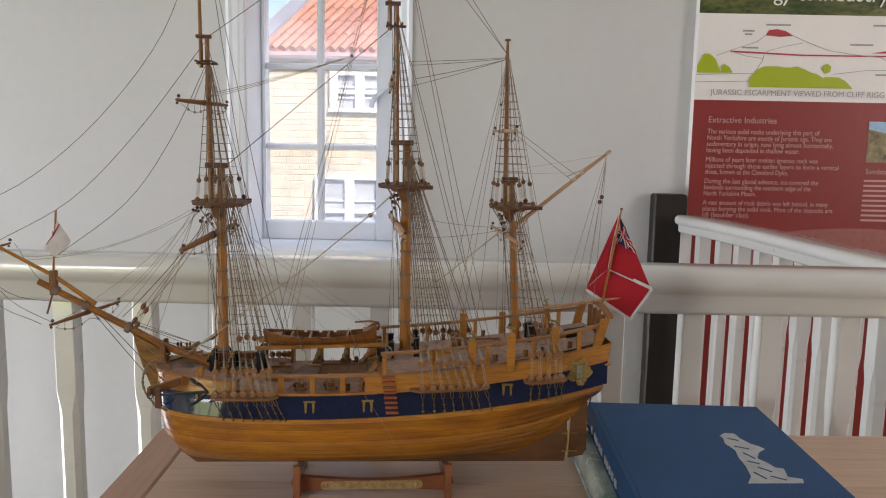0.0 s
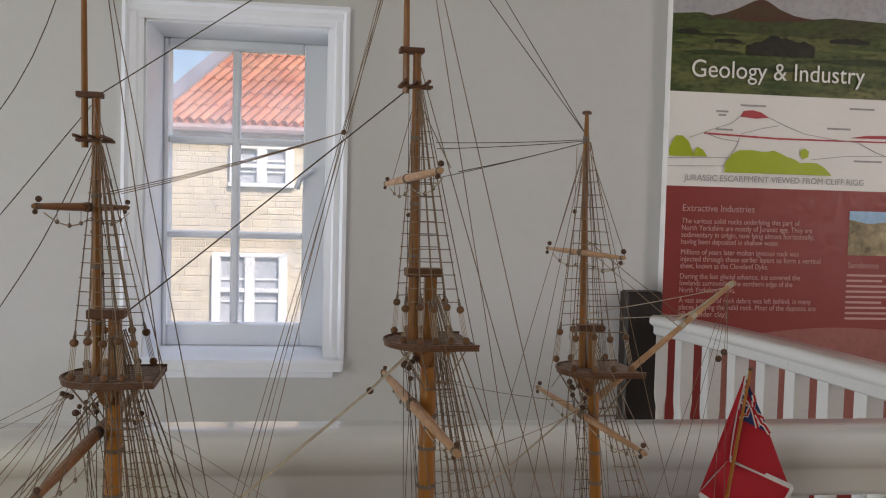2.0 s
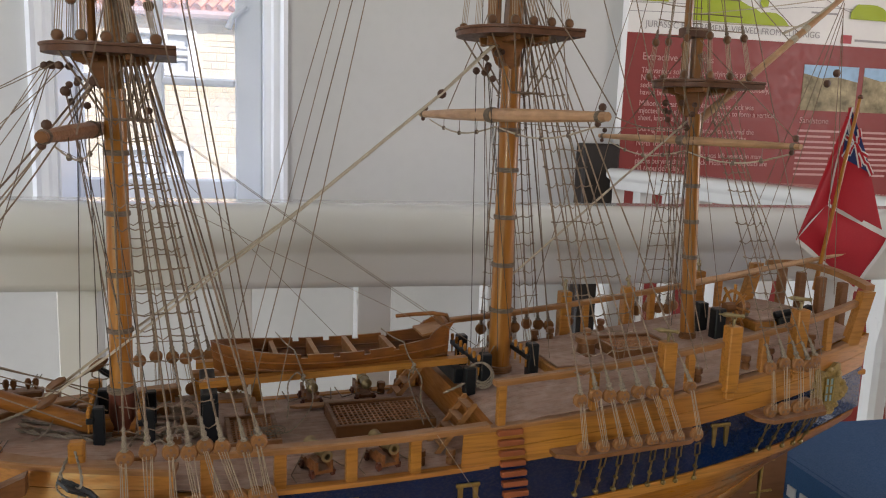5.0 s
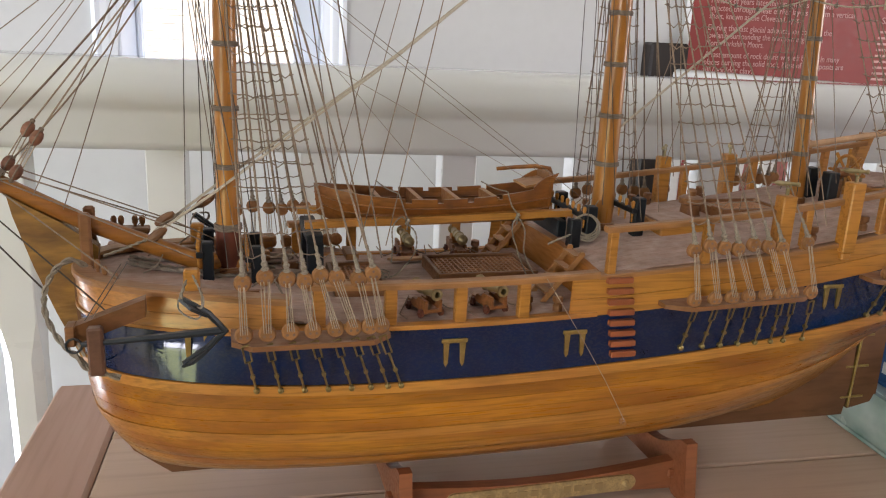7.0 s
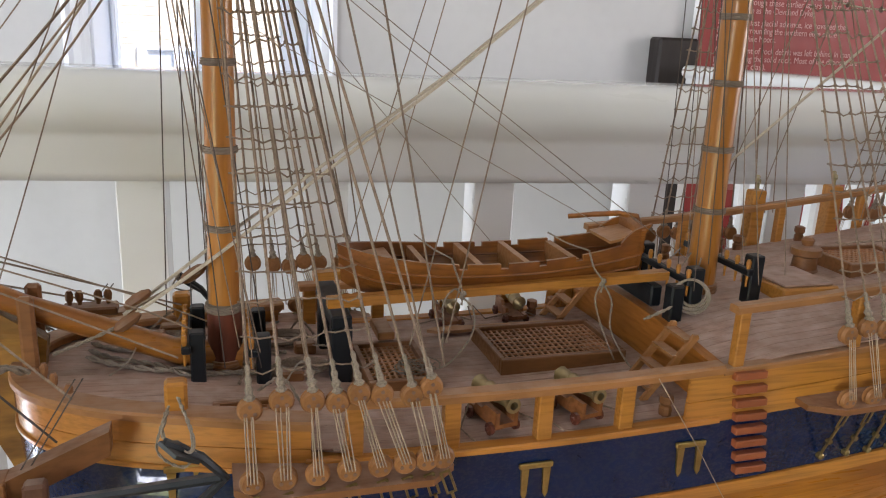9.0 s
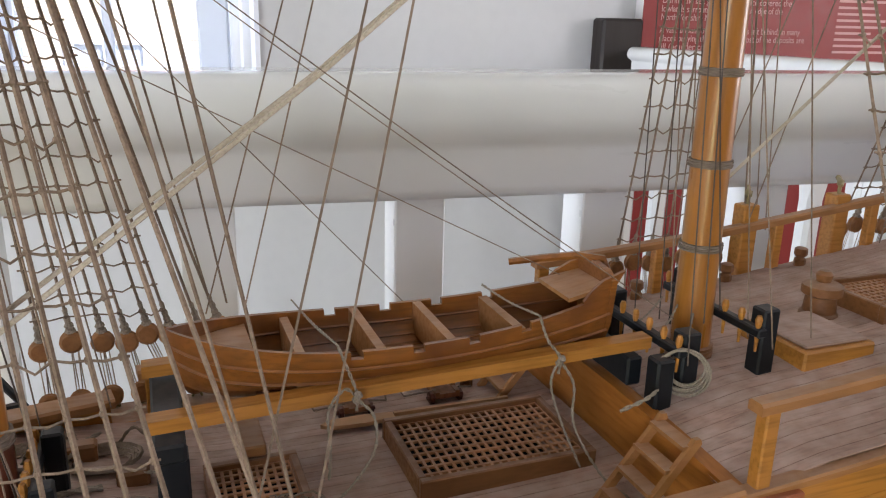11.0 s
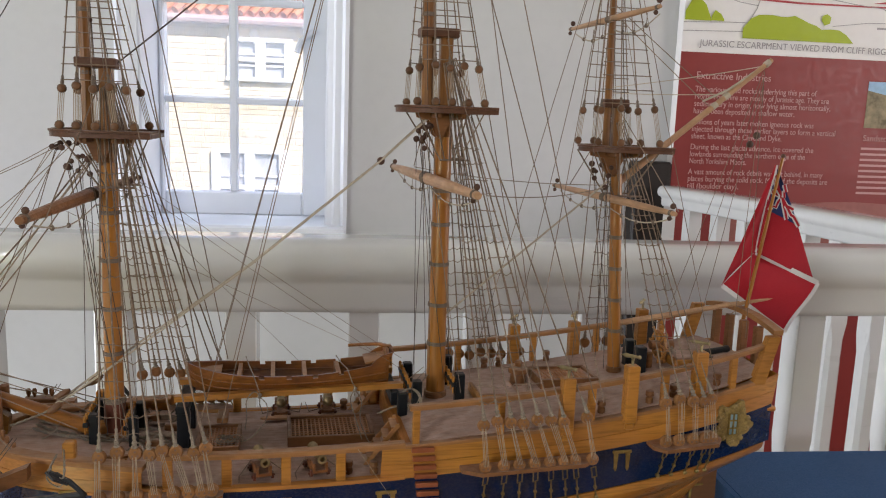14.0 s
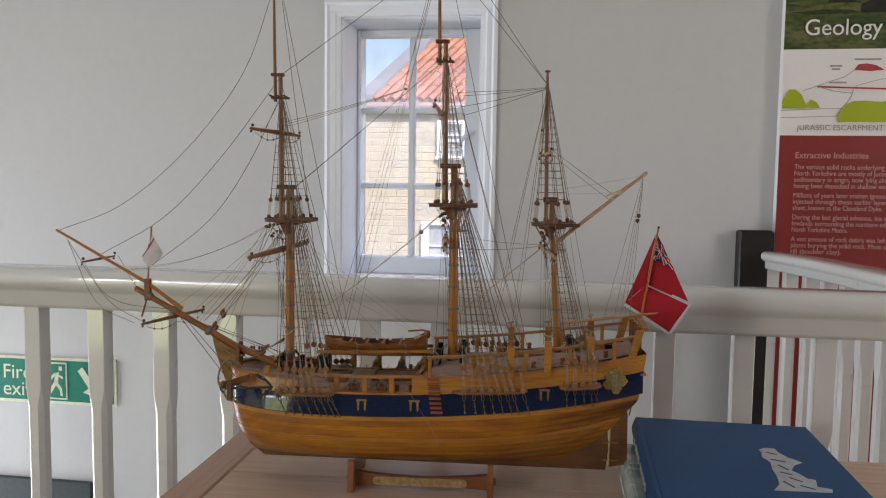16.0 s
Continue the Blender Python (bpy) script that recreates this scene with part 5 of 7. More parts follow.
def cannon(u, v, yaw, z):
    m = pose(u, v, z, 0, 0, yaw) @ Matrix.Scale(1.22, 4)
    tr = lambda p: tuple(m @ Vector(p))
    f = Local()
    f.prism([tr(p) for p in ((-0.009, -0.0042, 0.003), (0.009, -0.0042, 0.003), (0.009, -0.0042, 0.0088), (0.002, -0.0042, 0.0088), (0.0, -0.0042, 0.0068), (-0.004, -0.0042, 0.0068), (-0.005, -0.0042, 0.0052), (-0.009, -0.0042, 0.0052))], m.to_3x3() @ Vector((0, 0.0014, 0)))
    f.prism([tr(p) for p in ((-0.009, 0.0028, 0.003), (0.009, 0.0028, 0.003), (0.009, 0.0028, 0.0088), (0.002, 0.0028, 0.0088), (0.0, 0.0028, 0.0068), (-0.004, 0.0028, 0.0068), (-0.005, 0.0028, 0.0052), (-0.009, 0.0028, 0.0052))], m.to_3x3() @ Vector((0, 0.0014, 0)))
    f.box((-0.009, -0.003, 0.003), (0.009, 0.003, 0.0046), 0, m)
    g = piece("gun_carriage", f, CARRIAGE)
    for x in (-0.0065, 0.0065):
        for y in (-1, 1):
            piece("wheel", Local().lathe(tr((x, 0.0042 * y, 0.0025)), m.to_3x3() @ Vector((0, y, 0)), [(0, 0.0026), (0.0016, 0.0026), (0.0017, 0.001), (0.0026, 0.0008)], 9), WHEELM, g)
    bore = [(-0.001, 0.0004), (0, 0.0013), (0.001, 0.0009), (0.002, 0.0027), (0.0026, 0.0031), (0.0032, 0.0027), (0.009, 0.0026), (0.0095, 0.0030), (0.0102, 0.0025), (0.0150, 0.0022), (0.0154, 0.0025), (0.0160, 0.0021), (0.0225, 0.0017), (0.0230, 0.0021), (0.0236, 0.0019), (0.0245, 0.0026), (0.0258, 0.0026), (0.0260, 0.0014), (0.022, 0.0012)]
    piece("barrel", Local().lathe(tr((-0.0115, 0, 0.0108)), m.to_3x3() @ Vector((1, 0, 0.06)), [(h * 1.12, q * 1.25) for h, q in bore], 12), GUNM, g, "dull bronze gun barrel")
    f = Local()
    for y in (-1, 1):
        f.tube([tr((-0.008, 0.004 * y, 0.006)), tr((0.0, 0.012 * y, 0.001)), tr((0.012, 0.014 * y, 0.003))], 0.0004, 4)
    piece("breeching_rope", f, SHROUDM, g)


for u in (-0.128, -0.091):
    cannon(u - 0.0015, -0.0555, -78, z_main(u, -0.055))
    cannon(u + 0.012, 0.0545, 90, z_main(u, 0.055))


def ladder(u, v, z0, z1, run, wide, steps, axis="u"):
    f = Local()
    for k in (-1, 1):
        f.prism([(u, v + k * wide / 2 - 0.0006, z0), (u + 0.0032, v + k * wide / 2 - 0.0009, z0), (u + run + 0.0036, v + k * wide / 2 - 0.0009, z1 - 0.0008), (u + run + 0.003, v + k * wide / 2 - 0.0009, z1 + 0.0008), (u + run + 0.001, v + k * wide / 2 - 0.0009, z1 + 0.0008), (u + run, v + k * wide / 2 - 0.0009, z1 - 0.0008)], (0, 0.0018, 0))
    o = piece("ladder", f, CAP)
    for i in range(steps):
        q = (i + 0.7) / steps
        piece("tread", Local().box((u + run * q - 0.001, v - wide / 2, z0 + (z1 - z0) * q - 0.0007), (u + run * q + 0.004, v + wide / 2, z0 + (z1 - z0) * q + 0.0007)), CAP, o)


ladder(-0.0600, -0.0440, z_main(-0.06, -0.044), 1.0245, 0.0215, 0.0170, 4)
ladder(-0.0620, 0.0450, z_main(-0.06, 0.044), 1.0245, 0.0215, 0.0160, 4)
for u, v in ((-0.065, 0.058), (-0.052, 0.060), (-0.071, -0.060), (-0.054, -0.063), (0.055, 0.062), (0.068, 0.062), (0.110, -0.062), (0.148, -0.060), (0.168, -0.058), (0.205, -0.054), (0.02, 0.064), (0.11, 0.060)):
    zb = z_main(u, v) if u < -0.036 else z_quarter(u, v)
    piece("timberhead", Local().lathe((u, v, zb - 0.001), (0, 0, 1), [(0, 0.0028), (0.004, 0.0028), (0.005, 0.002), (0.0065, 0.0032), (0.0095, 0.003), (0.010, 0.002)], 8), WALNUT)
# oar lying by the hatch
piece("oar", Local().tube([(-0.104, 0.0355, 0.9990), (-0.058, 0.0325, 1.0000)], 0.0015, 6).prism([(-0.132, 0.0360, 0.9978), (-0.128, 0.0335, 0.9978), (-0.116, 0.0325, 0.9978), (-0.104, 0.0335, 0.9978), (-0.104, 0.0375, 0.9978), (-0.116, 0.0392, 0.9978), (-0.128, 0.0385, 0.9978)], (0, 0, 0.0016)), material("pale_orange_oar", (0.42, 0.215, 0.09), 0.5, vary=0.15, scale=(60, 60, 60), dust=0.2))
piece("plank_offcut", Local().box((-0.163, 0.010, 1.006), (-0.155, 0.030, 1.010), 0.0006), CAP)

# ---- longboat on its beams ----
for v in (-0.0105, 0.0270):
    u0, u1 = (-0.190, -0.027) if v < 0 else (-0.191, -0.030)
    piece("boat_beam", Local().prism([(u0, v - 0.0030, 1.0322), (u1, v - 0.0030, 1.0370), (u1, v - 0.0030, 1.0410), (u0, v - 0.0030, 1.0362)], (0, 0.0060, 0)), GOLD, label="squared beam that carries the boat")
piece("gallows_bar", Local().box((-0.189, -0.016, 1.0235), (-0.180, 0.033, 1.0295), 0.0008), BLACK)
piece("beam_chock", Local().box((-0.036, -0.014, 1.024), (-0.030, 0.031, 1.0345), 0.0008), BLACK)
BU0, BU1, BV, BZ = -0.181, -0.038, 0.0080, 1.0295


def boat_half(s):
    return 0.0195 * (1 - max(0, (0.42 - s) / 0.42) ** 2.4) ** 0.75 * (1 - 0.42 * max(0, (s - 0.42) / 0.58) ** 2.2)


def boat_pt(s, q, side, inset=0.0):
    """q: 0 keel, 1 gunwale."""
    u = BU0 + (BU1 - BU0) * s
    sheer = BZ + 0.0185 + 0.0068 * (abs(s - 0.5) / 0.5) ** 2.2
    keel = BZ + 0.008 * max(0, (0.14 - s) / 0.14) ** 2
    b = max(0.0, boat_half(s) - inset) * (1 - (1 - q) ** 2.3) ** 0.6
    return (u - 0.002 * (1 - s) * q, BV + side * b, keel + inset * 0.8 + (sheer - keel - inset * 0.8) * q)


SS = [0.0, 0.01, 0.03, 0.06, 0.1] + [0.15 + 0.85 * i / 40 for i in range(41)]
notch = [0.365, 0.50, 0.63, 0.76]
SS = sorted(SS + [x + d for x in notch for d in (-0.0132, -0.0131, 0.0131, 0.0132)])
f = Local()
for side in (-1, 1):
    rows_o = [[boat_pt(s, q, side) for s in SS] for q in (0, 0.12, 0.28, 0.45, 0.6, 0.72, 0.86)]
    rows_i = [[boat_pt(s, q, side, 0.0016) for s in SS] for q in (0, 0.12, 0.28, 0.45, 0.6, 0.72, 0.86)]
    top = lambda s: 0.87 if any(abs(s - x) < 0.01315 for x in notch) else 1.0
    rows_o.append([boat_pt(s, top(s), side) for s in SS])
    rows_i.append([boat_pt(s, top(s), side, 0.0016) for s in SS])
    f.grid(rows_o + rows_i[::-1])
boat = piece("longboat", f, BOATM, label="varnished ship's boat lashed on two beams", smooth=25)
for q0 in (0.44, 0.70):
    for side in (-1, 1):
        piece("rubbing_strip", Local().tube([(p[0], p[1] + side * 0.0004, p[2]) for p in [boat_pt(s, q0, side) for s in SS]], 0.0006, 4), BOATM, boat)
ue, be = BU1, boat_half(1.0)
f = Local().prism([(ue - 0.001, BV + y * be, BZ + z) for y, z in ((0, 0), (-0.6, 0.004), (-0.95, 0.014), (-1.12, 0.0300), (-0.7, 0.0325), (0, 0.0335), (0.7, 0.0325), (1.12, 0.0300), (0.95, 0.014), (0.6, 0.004))], (0.0022, 0, 0))
piece("boat_transom", f, BOATM, boat)
for s, w, h in ((0.245, 0.0028, 0.011), (0.412, 0.0030, 0.011), (0.573, 0.0030, 0.011), (0.745, 0.0034, 0.011)):
    u = BU0 + (BU1 - BU0) * s
    b = boat_half(s) - 0.0012
    zt = BZ + 0.0185
    f = Local().prism([(u - w / 2, BV - b, zt), (u - w / 2, BV + b, zt), (u - w / 2, BV + b * 0.9, zt - h), (u - w / 2, BV - b * 0.9, zt - h)], (w, 0, 0))
    piece("thwart", f, CAP, boat, "dusty bench board", 0)
for side in (-1, 1):
    for q0 in (0.40, 0.66):
        piece("stringer", Local().tube([boat_pt(s, q0, side, 0.0019) for s in SS[4:-2]], 0.0005, 4), BOATM, boat)
for k in range(-3, 4):
    piece("bottom_board", Local().box((BU0 + 0.022, BV + k * 0.0036 - 0.0016, BZ + 0.0050), (BU1 - 0.004, BV + k * 0.0036 + 0.0016, BZ + 0.0062), 0.0003), BOATM, boat, "", 0)
f = Local().prism([(BU0 + 0.005 + 0.017 * q, BV + sd * boat_half(0.03 + 0.11 * q) * 0.92, BZ + 0.0178) for q, sd in ((0, -1), (0.5, -1), (1, -1), (1, 1), (0.5, 1), (0, 1))], (0, 0, 0.0014))
piece("bow_bench", f, CAP, boat)
f = Local().prism([(BU1 - 0.0165, BV - 0.0112, BZ + 0.0235), (BU1 - 0.001, BV - 0.0102, BZ + 0.0262), (BU1 - 0.001, BV + 0.0102, BZ + 0.0262), (BU1 - 0.0165, BV + 0.0112, BZ + 0.0235)], (0, 0, 0.0014))
piece("stern_bench", f, CAP, boat)
for side in (-1, 1):
    shape = ((-0.0120, 0.0225), (-0.001, 0.0238), (0.0050, 0.0328), (-0.0040, 0.0302), (-0.0090, 0.0270), (-0.0120, 0.0240))
    f = Local().prism([(BU1 + x, BV + side * boat_half(min(1, 1 + x / (BU1 - BU0))), BZ + z) for x, z in shape], (0, -0.0014 * side, 0))
    piece("washboard", f, BOATM, boat)
piece("tiller", Local().tube([(-0.065, BV + 0.015, BZ + 0.0310), (-0.054, BV + 0.010, BZ + 0.0330), (-0.043, BV + 0.005, BZ + 0.0345), (-0.0345, BV + 0.001, BZ + 0.0335), (-0.0335, BV, BZ + 0.0300), (-0.0355, BV, BZ + 0.024)], 0.0013, 6, 0.0018), BOATM, boat)
for s in (0.355, 0.83):
    u = BU0 + (BU1 - BU0) * s
    b = boat_half(s) + 0.0012
    vb, zt = -0.0146, 1.0362 + 0.0048 * s
    twisted("lashing", [(u - 0.006, BV - b, BZ + 0.0225), (u - 0.003, BV - b - 0.0010, BZ + 0.014), (u - 0.001, vb - 0.0006, zt - 0.001), (u - 0.001, vb, zt - 0.007)], 0.0005, ROPE, boat)
    twisted("lashing", [(u - 0.006, BV - b, BZ + 0.0225), (u - 0.009, BV, BZ + 0.0215), (u - 0.012, BV + b, BZ + 0.0225)], 0.0005, ROPE, boat)
    piece("lashing_knot", Local().lathe((u - 0.001, vb - 0.001, zt - 0.002), (0.3, -0.4, 1), [(-0.0022, 0.0005), (-0.0014, 0.0013), (0, 0.0010), (0.0012, 0.0014), (0.0022, 0.0005)], 8), ROPE, boat)
    hang = ([(u - 0.001, vb, zt - 0.002), (u - 0.005, vb - 0.001, zt + 0.001), (u - 0.010, vb - 0.002, zt - 0.005), (u - 0.010, vb - 0.004, zt - 0.016), (u - 0.011, vb - 0.006, zt - 0.025)], [(u - 0.001, vb, zt - 0.003), (u + 0.004, vb - 0.002, zt - 0.009), (u + 0.003, vb - 0.004, zt - 0.020), (u - 0.008, vb - 0.006, zt - 0.032), (u - 0.018, vb - 0.007, zt - 0.0335)])
    if s > 0.6:
        hang = ([(u - 0.001, vb, zt - 0.002), (u - 0.004, vb - 0.001, zt - 0.010), (u, vb - 0.003, zt - 0.024), (u + 0.004, vb - 0.010, zt - 0.037)], [(u, vb, zt - 0.003), (u + 0.004, vb - 0.002, zt - 0.011), (u + 0.003, vb - 0.006, zt - 0.024), (u + 0.009, vb - 0.016, zt - 0.038), (u + 0.013, vb - 0.026, zt - 0.0405)])
    for way in hang:
        twisted("lashing_end", way, 0.0005, ROPE, boat)
rt = random.Random(21)
f = Local()
for k in range(11):
    cu, cv, cr = -0.152 + rt.uniform(-0.005, 0.004), -0.020 + rt.uniform(-0.003, 0.004), rt.uniform(0.003, 0.007)
    a0 = rt.uniform(0, 6)
    f.tube([(cu + cr * 1.3 * math.cos(a0 + 0.5 * j), cv + cr * math.sin(a0 + 0.5 * j), 1.0028 + 0.0022 * rt.random() + 0.0004 * k) for j in range(9)], 0.00035, 3)
piece("rope_tangle", f, ROPE)

# ---- outside fittings on the side ----
for side in (-1, 1):
    for name, u0, u1, z in (("channel", -0.232, -0.153, 0.992), ("channel", 0.004, 0.102, 1.000), ("channel", 0.144, 0.197, 1.0095)):
        n, rows = 8, []
        for i in range(n + 1):
            u = u0 + (u1 - u0) * i / n
            b = half(u, (z - z_wale(u)) / 0.1 + 1)
            zz = z + (u - u0) / (u1 - u0) * (0.004 if u0 > -0.1 else 0.0)
            out = 0.0885 if 0 < i < n else 0.080
            rows.append([(u, side * (b - 0.001), zz - 0.0013), (u, side * out, zz - 0.0013), (u, side * out, zz + 0.0013), (u, side * (b - 0.001), zz + 0.0013), (u, side * (b - 0.001), zz - 0.0013)])
        f = Local().grid(rows).add(rows[0][:4], [(0, 1, 2, 3)]).add(rows[-1][:4], [(0, 1, 2, 3)])
        piece(name, f, WALNUT)
    for u, z in ((-0.1165, 0.984), (-0.0465, 0.985), (-0.2485, 0.991), (0.1245, 1.004)):
        b = half(u, above(z - z_wale(u)))
        o = None
        f = Local()
        v = side * (b + 0.0008)
        f.box((u - 0.0072, v - 0.0009, z - 0.001), (u + 0.0072, v + 0.0009, z + 0.0014), 0.0004)
        for k in (-1, 1):
            f.prism([(u + k * 0.0046 - 0.0016, v - 0.0007, z - 0.001), (u + k * 0.0046 + 0.0016, v - 0.0007, z - 0.001), (u + k * 0.0046 + 0.0011, v - 0.0007, z - 0.0125), (u + k * 0.0046, v - 0.0007, z - 0.0145), (u + k * 0.0046 - 0.0011, v - 0.0007, z - 0.0125)], (0, 0.0014, 0))
        piece("gunport_hinge", f, BRASS, label="brass gunport hinges")
    for i in range(8):
        z = 0.971 + i * 0.0062
        u = -0.0165 - 0.0008 * i
        b = half(u, above(z - z_wale(u)))
        piece("side_step", Local().box((u - 0.0078, side * b - 0.0034, z - 0.0017), (u + 0.0078, side * b + 0.0034, z + 0.0017), 0.0004), STEPM)
    # quarter badge with its little window
    b = half(0.216, above(0.03)) + 0.0012
    f = Local()
    ring = []
    for k in range(40):
        a = 2 * math.pi * k / 40
        r = 0.0150 + 0.0028 * math.cos(5 * a + 0.6) + 0.0010 * math.cos(11 * a)
        ring.append((0.216 + 0.95 * r * math.cos(a), side * (b - 0.0016), 1.018 + 1.08 * r * math.sin(a)))
    f.prism(ring, (0, side * 0.003, 0))
    badge = piece("quarter_badge", f, material("carved_badge_gilding", (0.36, 0.24, 0.075), 0.45, vary=0.3, scale=(300, 300, 300), fine=(900, 900, 900), fine_vary=0.2, bump=0.3) if side < 0 else bpy.data.materials["carved_badge_gilding"], label="carved gilt badge with a small window")
    for k in range(10):
        a = 2 * math.pi * k / 10 + 0.3
        piece("scroll", Local().lathe((0.216 + 0.0125 * math.cos(a), side * (b + 0.001), 1.018 + 0.0135 * math.sin(a)), (0, side, 0), [(0, 0.0026), (0.001, 0.0022), (0.0016, 0.0010), (0.0022, 0.0012)], 9), bpy.data.materials["carved_badge_gilding"], badge)
    piece("badge_window", Local().box((0.2125, side * (b + 0.0012) - 0.0006, 1.0095), (0.2195, side * (b + 0.0012) + 0.0006, 1.0265), 0.0006), material("pale_painted_panes", (0.30, 0.42, 0.43), 0.25) if side < 0 else bpy.data.materials["pale_painted_panes"], badge)
    f = Local()
    for q in (0.2125, 0.216, 0.2195):
        f.box((q - 0.0005, side * (b + 0.002) - 0.0005, 1.0095), (q + 0.0005, side * (b + 0.002) + 0.0005, 1.0265))
    for q in (1.0095, 1.015, 1.021, 1.0265):
        f.box((0.2125, side * (b + 0.0021) - 0.0005, q - 0.0005), (0.2195, side * (b + 0.0021) + 0.0005, q + 0.0005))
    piece("badge_frame", f, BRASS, badge)
    # cathead and anchor
    cat = piece("cathead", Local().prism([(-0.272, side * 0.0600 - 0.0042, 1.0025), (-0.272, side * 0.0600 + 0.0042, 1.0025), (-0.303, side * 0.0725 + 0.0042, 0.9945), (-0.303, side * 0.0725 - 0.0042, 0.9945)], (0, 0, 0.0090)), WALNUT)
    piece("cathead_end", Local().box((-0.3062, side * 0.073 - 0.0048, 0.9940), (-0.3018, side * 0.073 + 0.0048, 1.0040), 0.0006), WALNUT, cat)
    lines("cat_fall", [(-0.302, side * 0.0755, 0.996), (-0.2985, side * 0.077, 0.989)], 0.0008, PALELINE, cat)
    f = Local().tube([(-0.299, side * 0.0785, 0.9955), (-0.236, side * 0.0825, 1.0005)], 0.0014, 7, 0.0020)
    arms = [(-0.253, side * 0.088, 1.0185), (-0.242, side * 0.0855, 1.0105), (-0.2345, side * 0.083, 1.0005), (-0.243, side * 0.0835, 0.9925), (-0.254, side * 0.084, 0.9850)]
    f.tube(arms, 0.0017, 7)
    for p, q in ((arms[0], arms[1]), (arms[-1], arms[-2])):
        p, q = Vector(p), Vector(q)
        tip = p + (p - q) * 0.12
        f.prism([tip, p.lerp(q, 0.35) + Vector((0, -0.0050, 0)), q + Vector((0, -0.0026, 0)), q + Vector((0, 0.0026, 0)), p.lerp(q, 0.35) + Vector((0, 0.0050, 0))], (p - q).normalized().cross(Vector((0, 1, 0))) * 0.0014)
    anchor = piece("anchor", f, IRON, label="grey iron anchor hung at the bow")
    piece("anchor_stock", Local().box((-0.2965, side * 0.0785 - 0.003, 0.9800), (-0.2895, side * 0.0785 + 0.003, 1.0040), 0.001), TOPM, anchor)
    piece("anchor_ring", Local().tube([(-0.3025 + 0.0035 * math.cos(a), side * 0.0785, 0.9950 + 0.0035 * math.sin(a)) for a in [k * math.pi / 6 for k in range(13)]], 0.0006, 5), IRON, anchor)
    twisted("anchor_lashing", [(-0.249, side * 0.068, 1.024), (-0.2445, side * 0.086, 1.0195), (-0.2455, side * 0.0885, 1.0145), (-0.2535, side * 0.082, 1.0175), (-0.252, side * 0.072, 1.023)], 0.0007, ROPE, anchor)
    twisted("anchor_lashing", [(-0.253, side * 0.074, 1.022), (-0.2555, side * 0.083, 1.013), (-0.2475, side * 0.088, 1.009), (-0.2435, side * 0.0865, 1.0135)], 0.0005, ROPE, anchor)
    twisted("anchor_cable", [(-0.304, side * 0.022, 1.017), (-0.3105, side * 0.030, 1.0225), (-0.318, side * 0.035, 1.017), (-0.322, side * 0.038, 1.005), (-0.318, side * 0.050, 0.996), (-0.310, side * 0.060, 0.988), (-0.302, side * 0.073, 0.987), (-0.297, side * 0.0745, 0.981), (-0.284, side * 0.0735, 0.9755)], 0.0015, ROPE, anchor)
    for du in (0.0, 0.0025):
        lines("cat_line", [(-0.299 + du, side * 0.0725, 1.0035), (-0.283 + du, side * 0.052, 1.0265)], 0.0003, DARKLINE, cat, 3)
    lines("hawse_ring", [(-0.292 + 0.010 * math.cos(a) * 0.7, side * (half(-0.285, above(0.018)) + 0.0006 - 0.007 * math.cos(a)), 0.984 + 0.010 * math.sin(a)) for a in [k * math.pi / 8 for k in range(17)]], 0.0006, BLUE, anchor)
lines("mooring_line", [(-0.066, -0.0735, 1.017), (-0.045, -0.0760, 0.985), (-0.026, -0.0765, 0.955), (-0.012, -0.0770, 0.930)], 0.0002, LANYARD)
piece("plug", Local().lathe((-0.012, -0.0745, 0.928), (0, -1, 0), [(0, 0.0018), (0.002, 0.0018), (0.0025, 0.001), (0.004, 0.0012)], 8), CAP)


# ---- masts ----
def mast_u(base, top, z0, z1):
    return lambda z: base + (top - base) * (z - z0) / (z1 - z0)


FORE, MAIN, MIZ = mast_u(-0.232, -0.2305, 1.0, 1.26), mast_u(0.0, -0.001, 1.03, 1.30), mast_u(0.146, 0.1335, 1.04, 1.25)


def platform(name, u0, u1, wide, z, parent):
    """A top: fan of battens on a rounded plate, square at the after edge."""
    front = [(u0 + (u1 - u0) * 0.45 * (1 - math.cos(a)), -wide * math.sin(a)) for a in [math.pi / 2 * (1 - i / 7) for i in range(8)]]
    out = [(u1, -wide)] + front + [(x, -y) for x, y in reversed(front[:-1])] + [(u1, wide)]
    plate = piece(name, Local().prism([(u, v, z - 0.0030) for u, v in out], (0, 0, 0.0030)), TOPM, parent, "brown wooden platform of a mast top")
    n = 9
    for i in range(-n // 2 + 1, n // 2 + 1):
        v = wide * 0.88 * i / (n // 2)
        uf = u0 + (u1 - u0) * 0.45 * (1 - math.sqrt(max(0, 1 - (v / wide) ** 2)))
        piece("batten", Local().prism([(uf + 0.002, v - 0.0026, z), (u1 - 0.002, v * 0.9 - 0.0026, z), (u1 - 0.002, v * 0.9 + 0.0026, z), (uf + 0.002, v + 0.0026, z)], (0, 0, 0.0009)), TOPM, plate)
    rimf = Local().tube([(u, v, z + 0.0010) for u, v in out], 0.0011, 5)
    piece("rim", rimf, TOPM, plate)
    return plate


def block(p, r=0.0032, mat=None, parent=None):
    piece("block", Local().lathe((p[0], p[1] - r * 0.55, p[2]), (0, 1, 0), [(0, r * 0.5), (r * 0.25, r * 0.92), (r * 0.55, r), (r * 0.85, r * 0.92), (r * 1.1, r * 0.5)], 9), mat or BLOCK, parent)


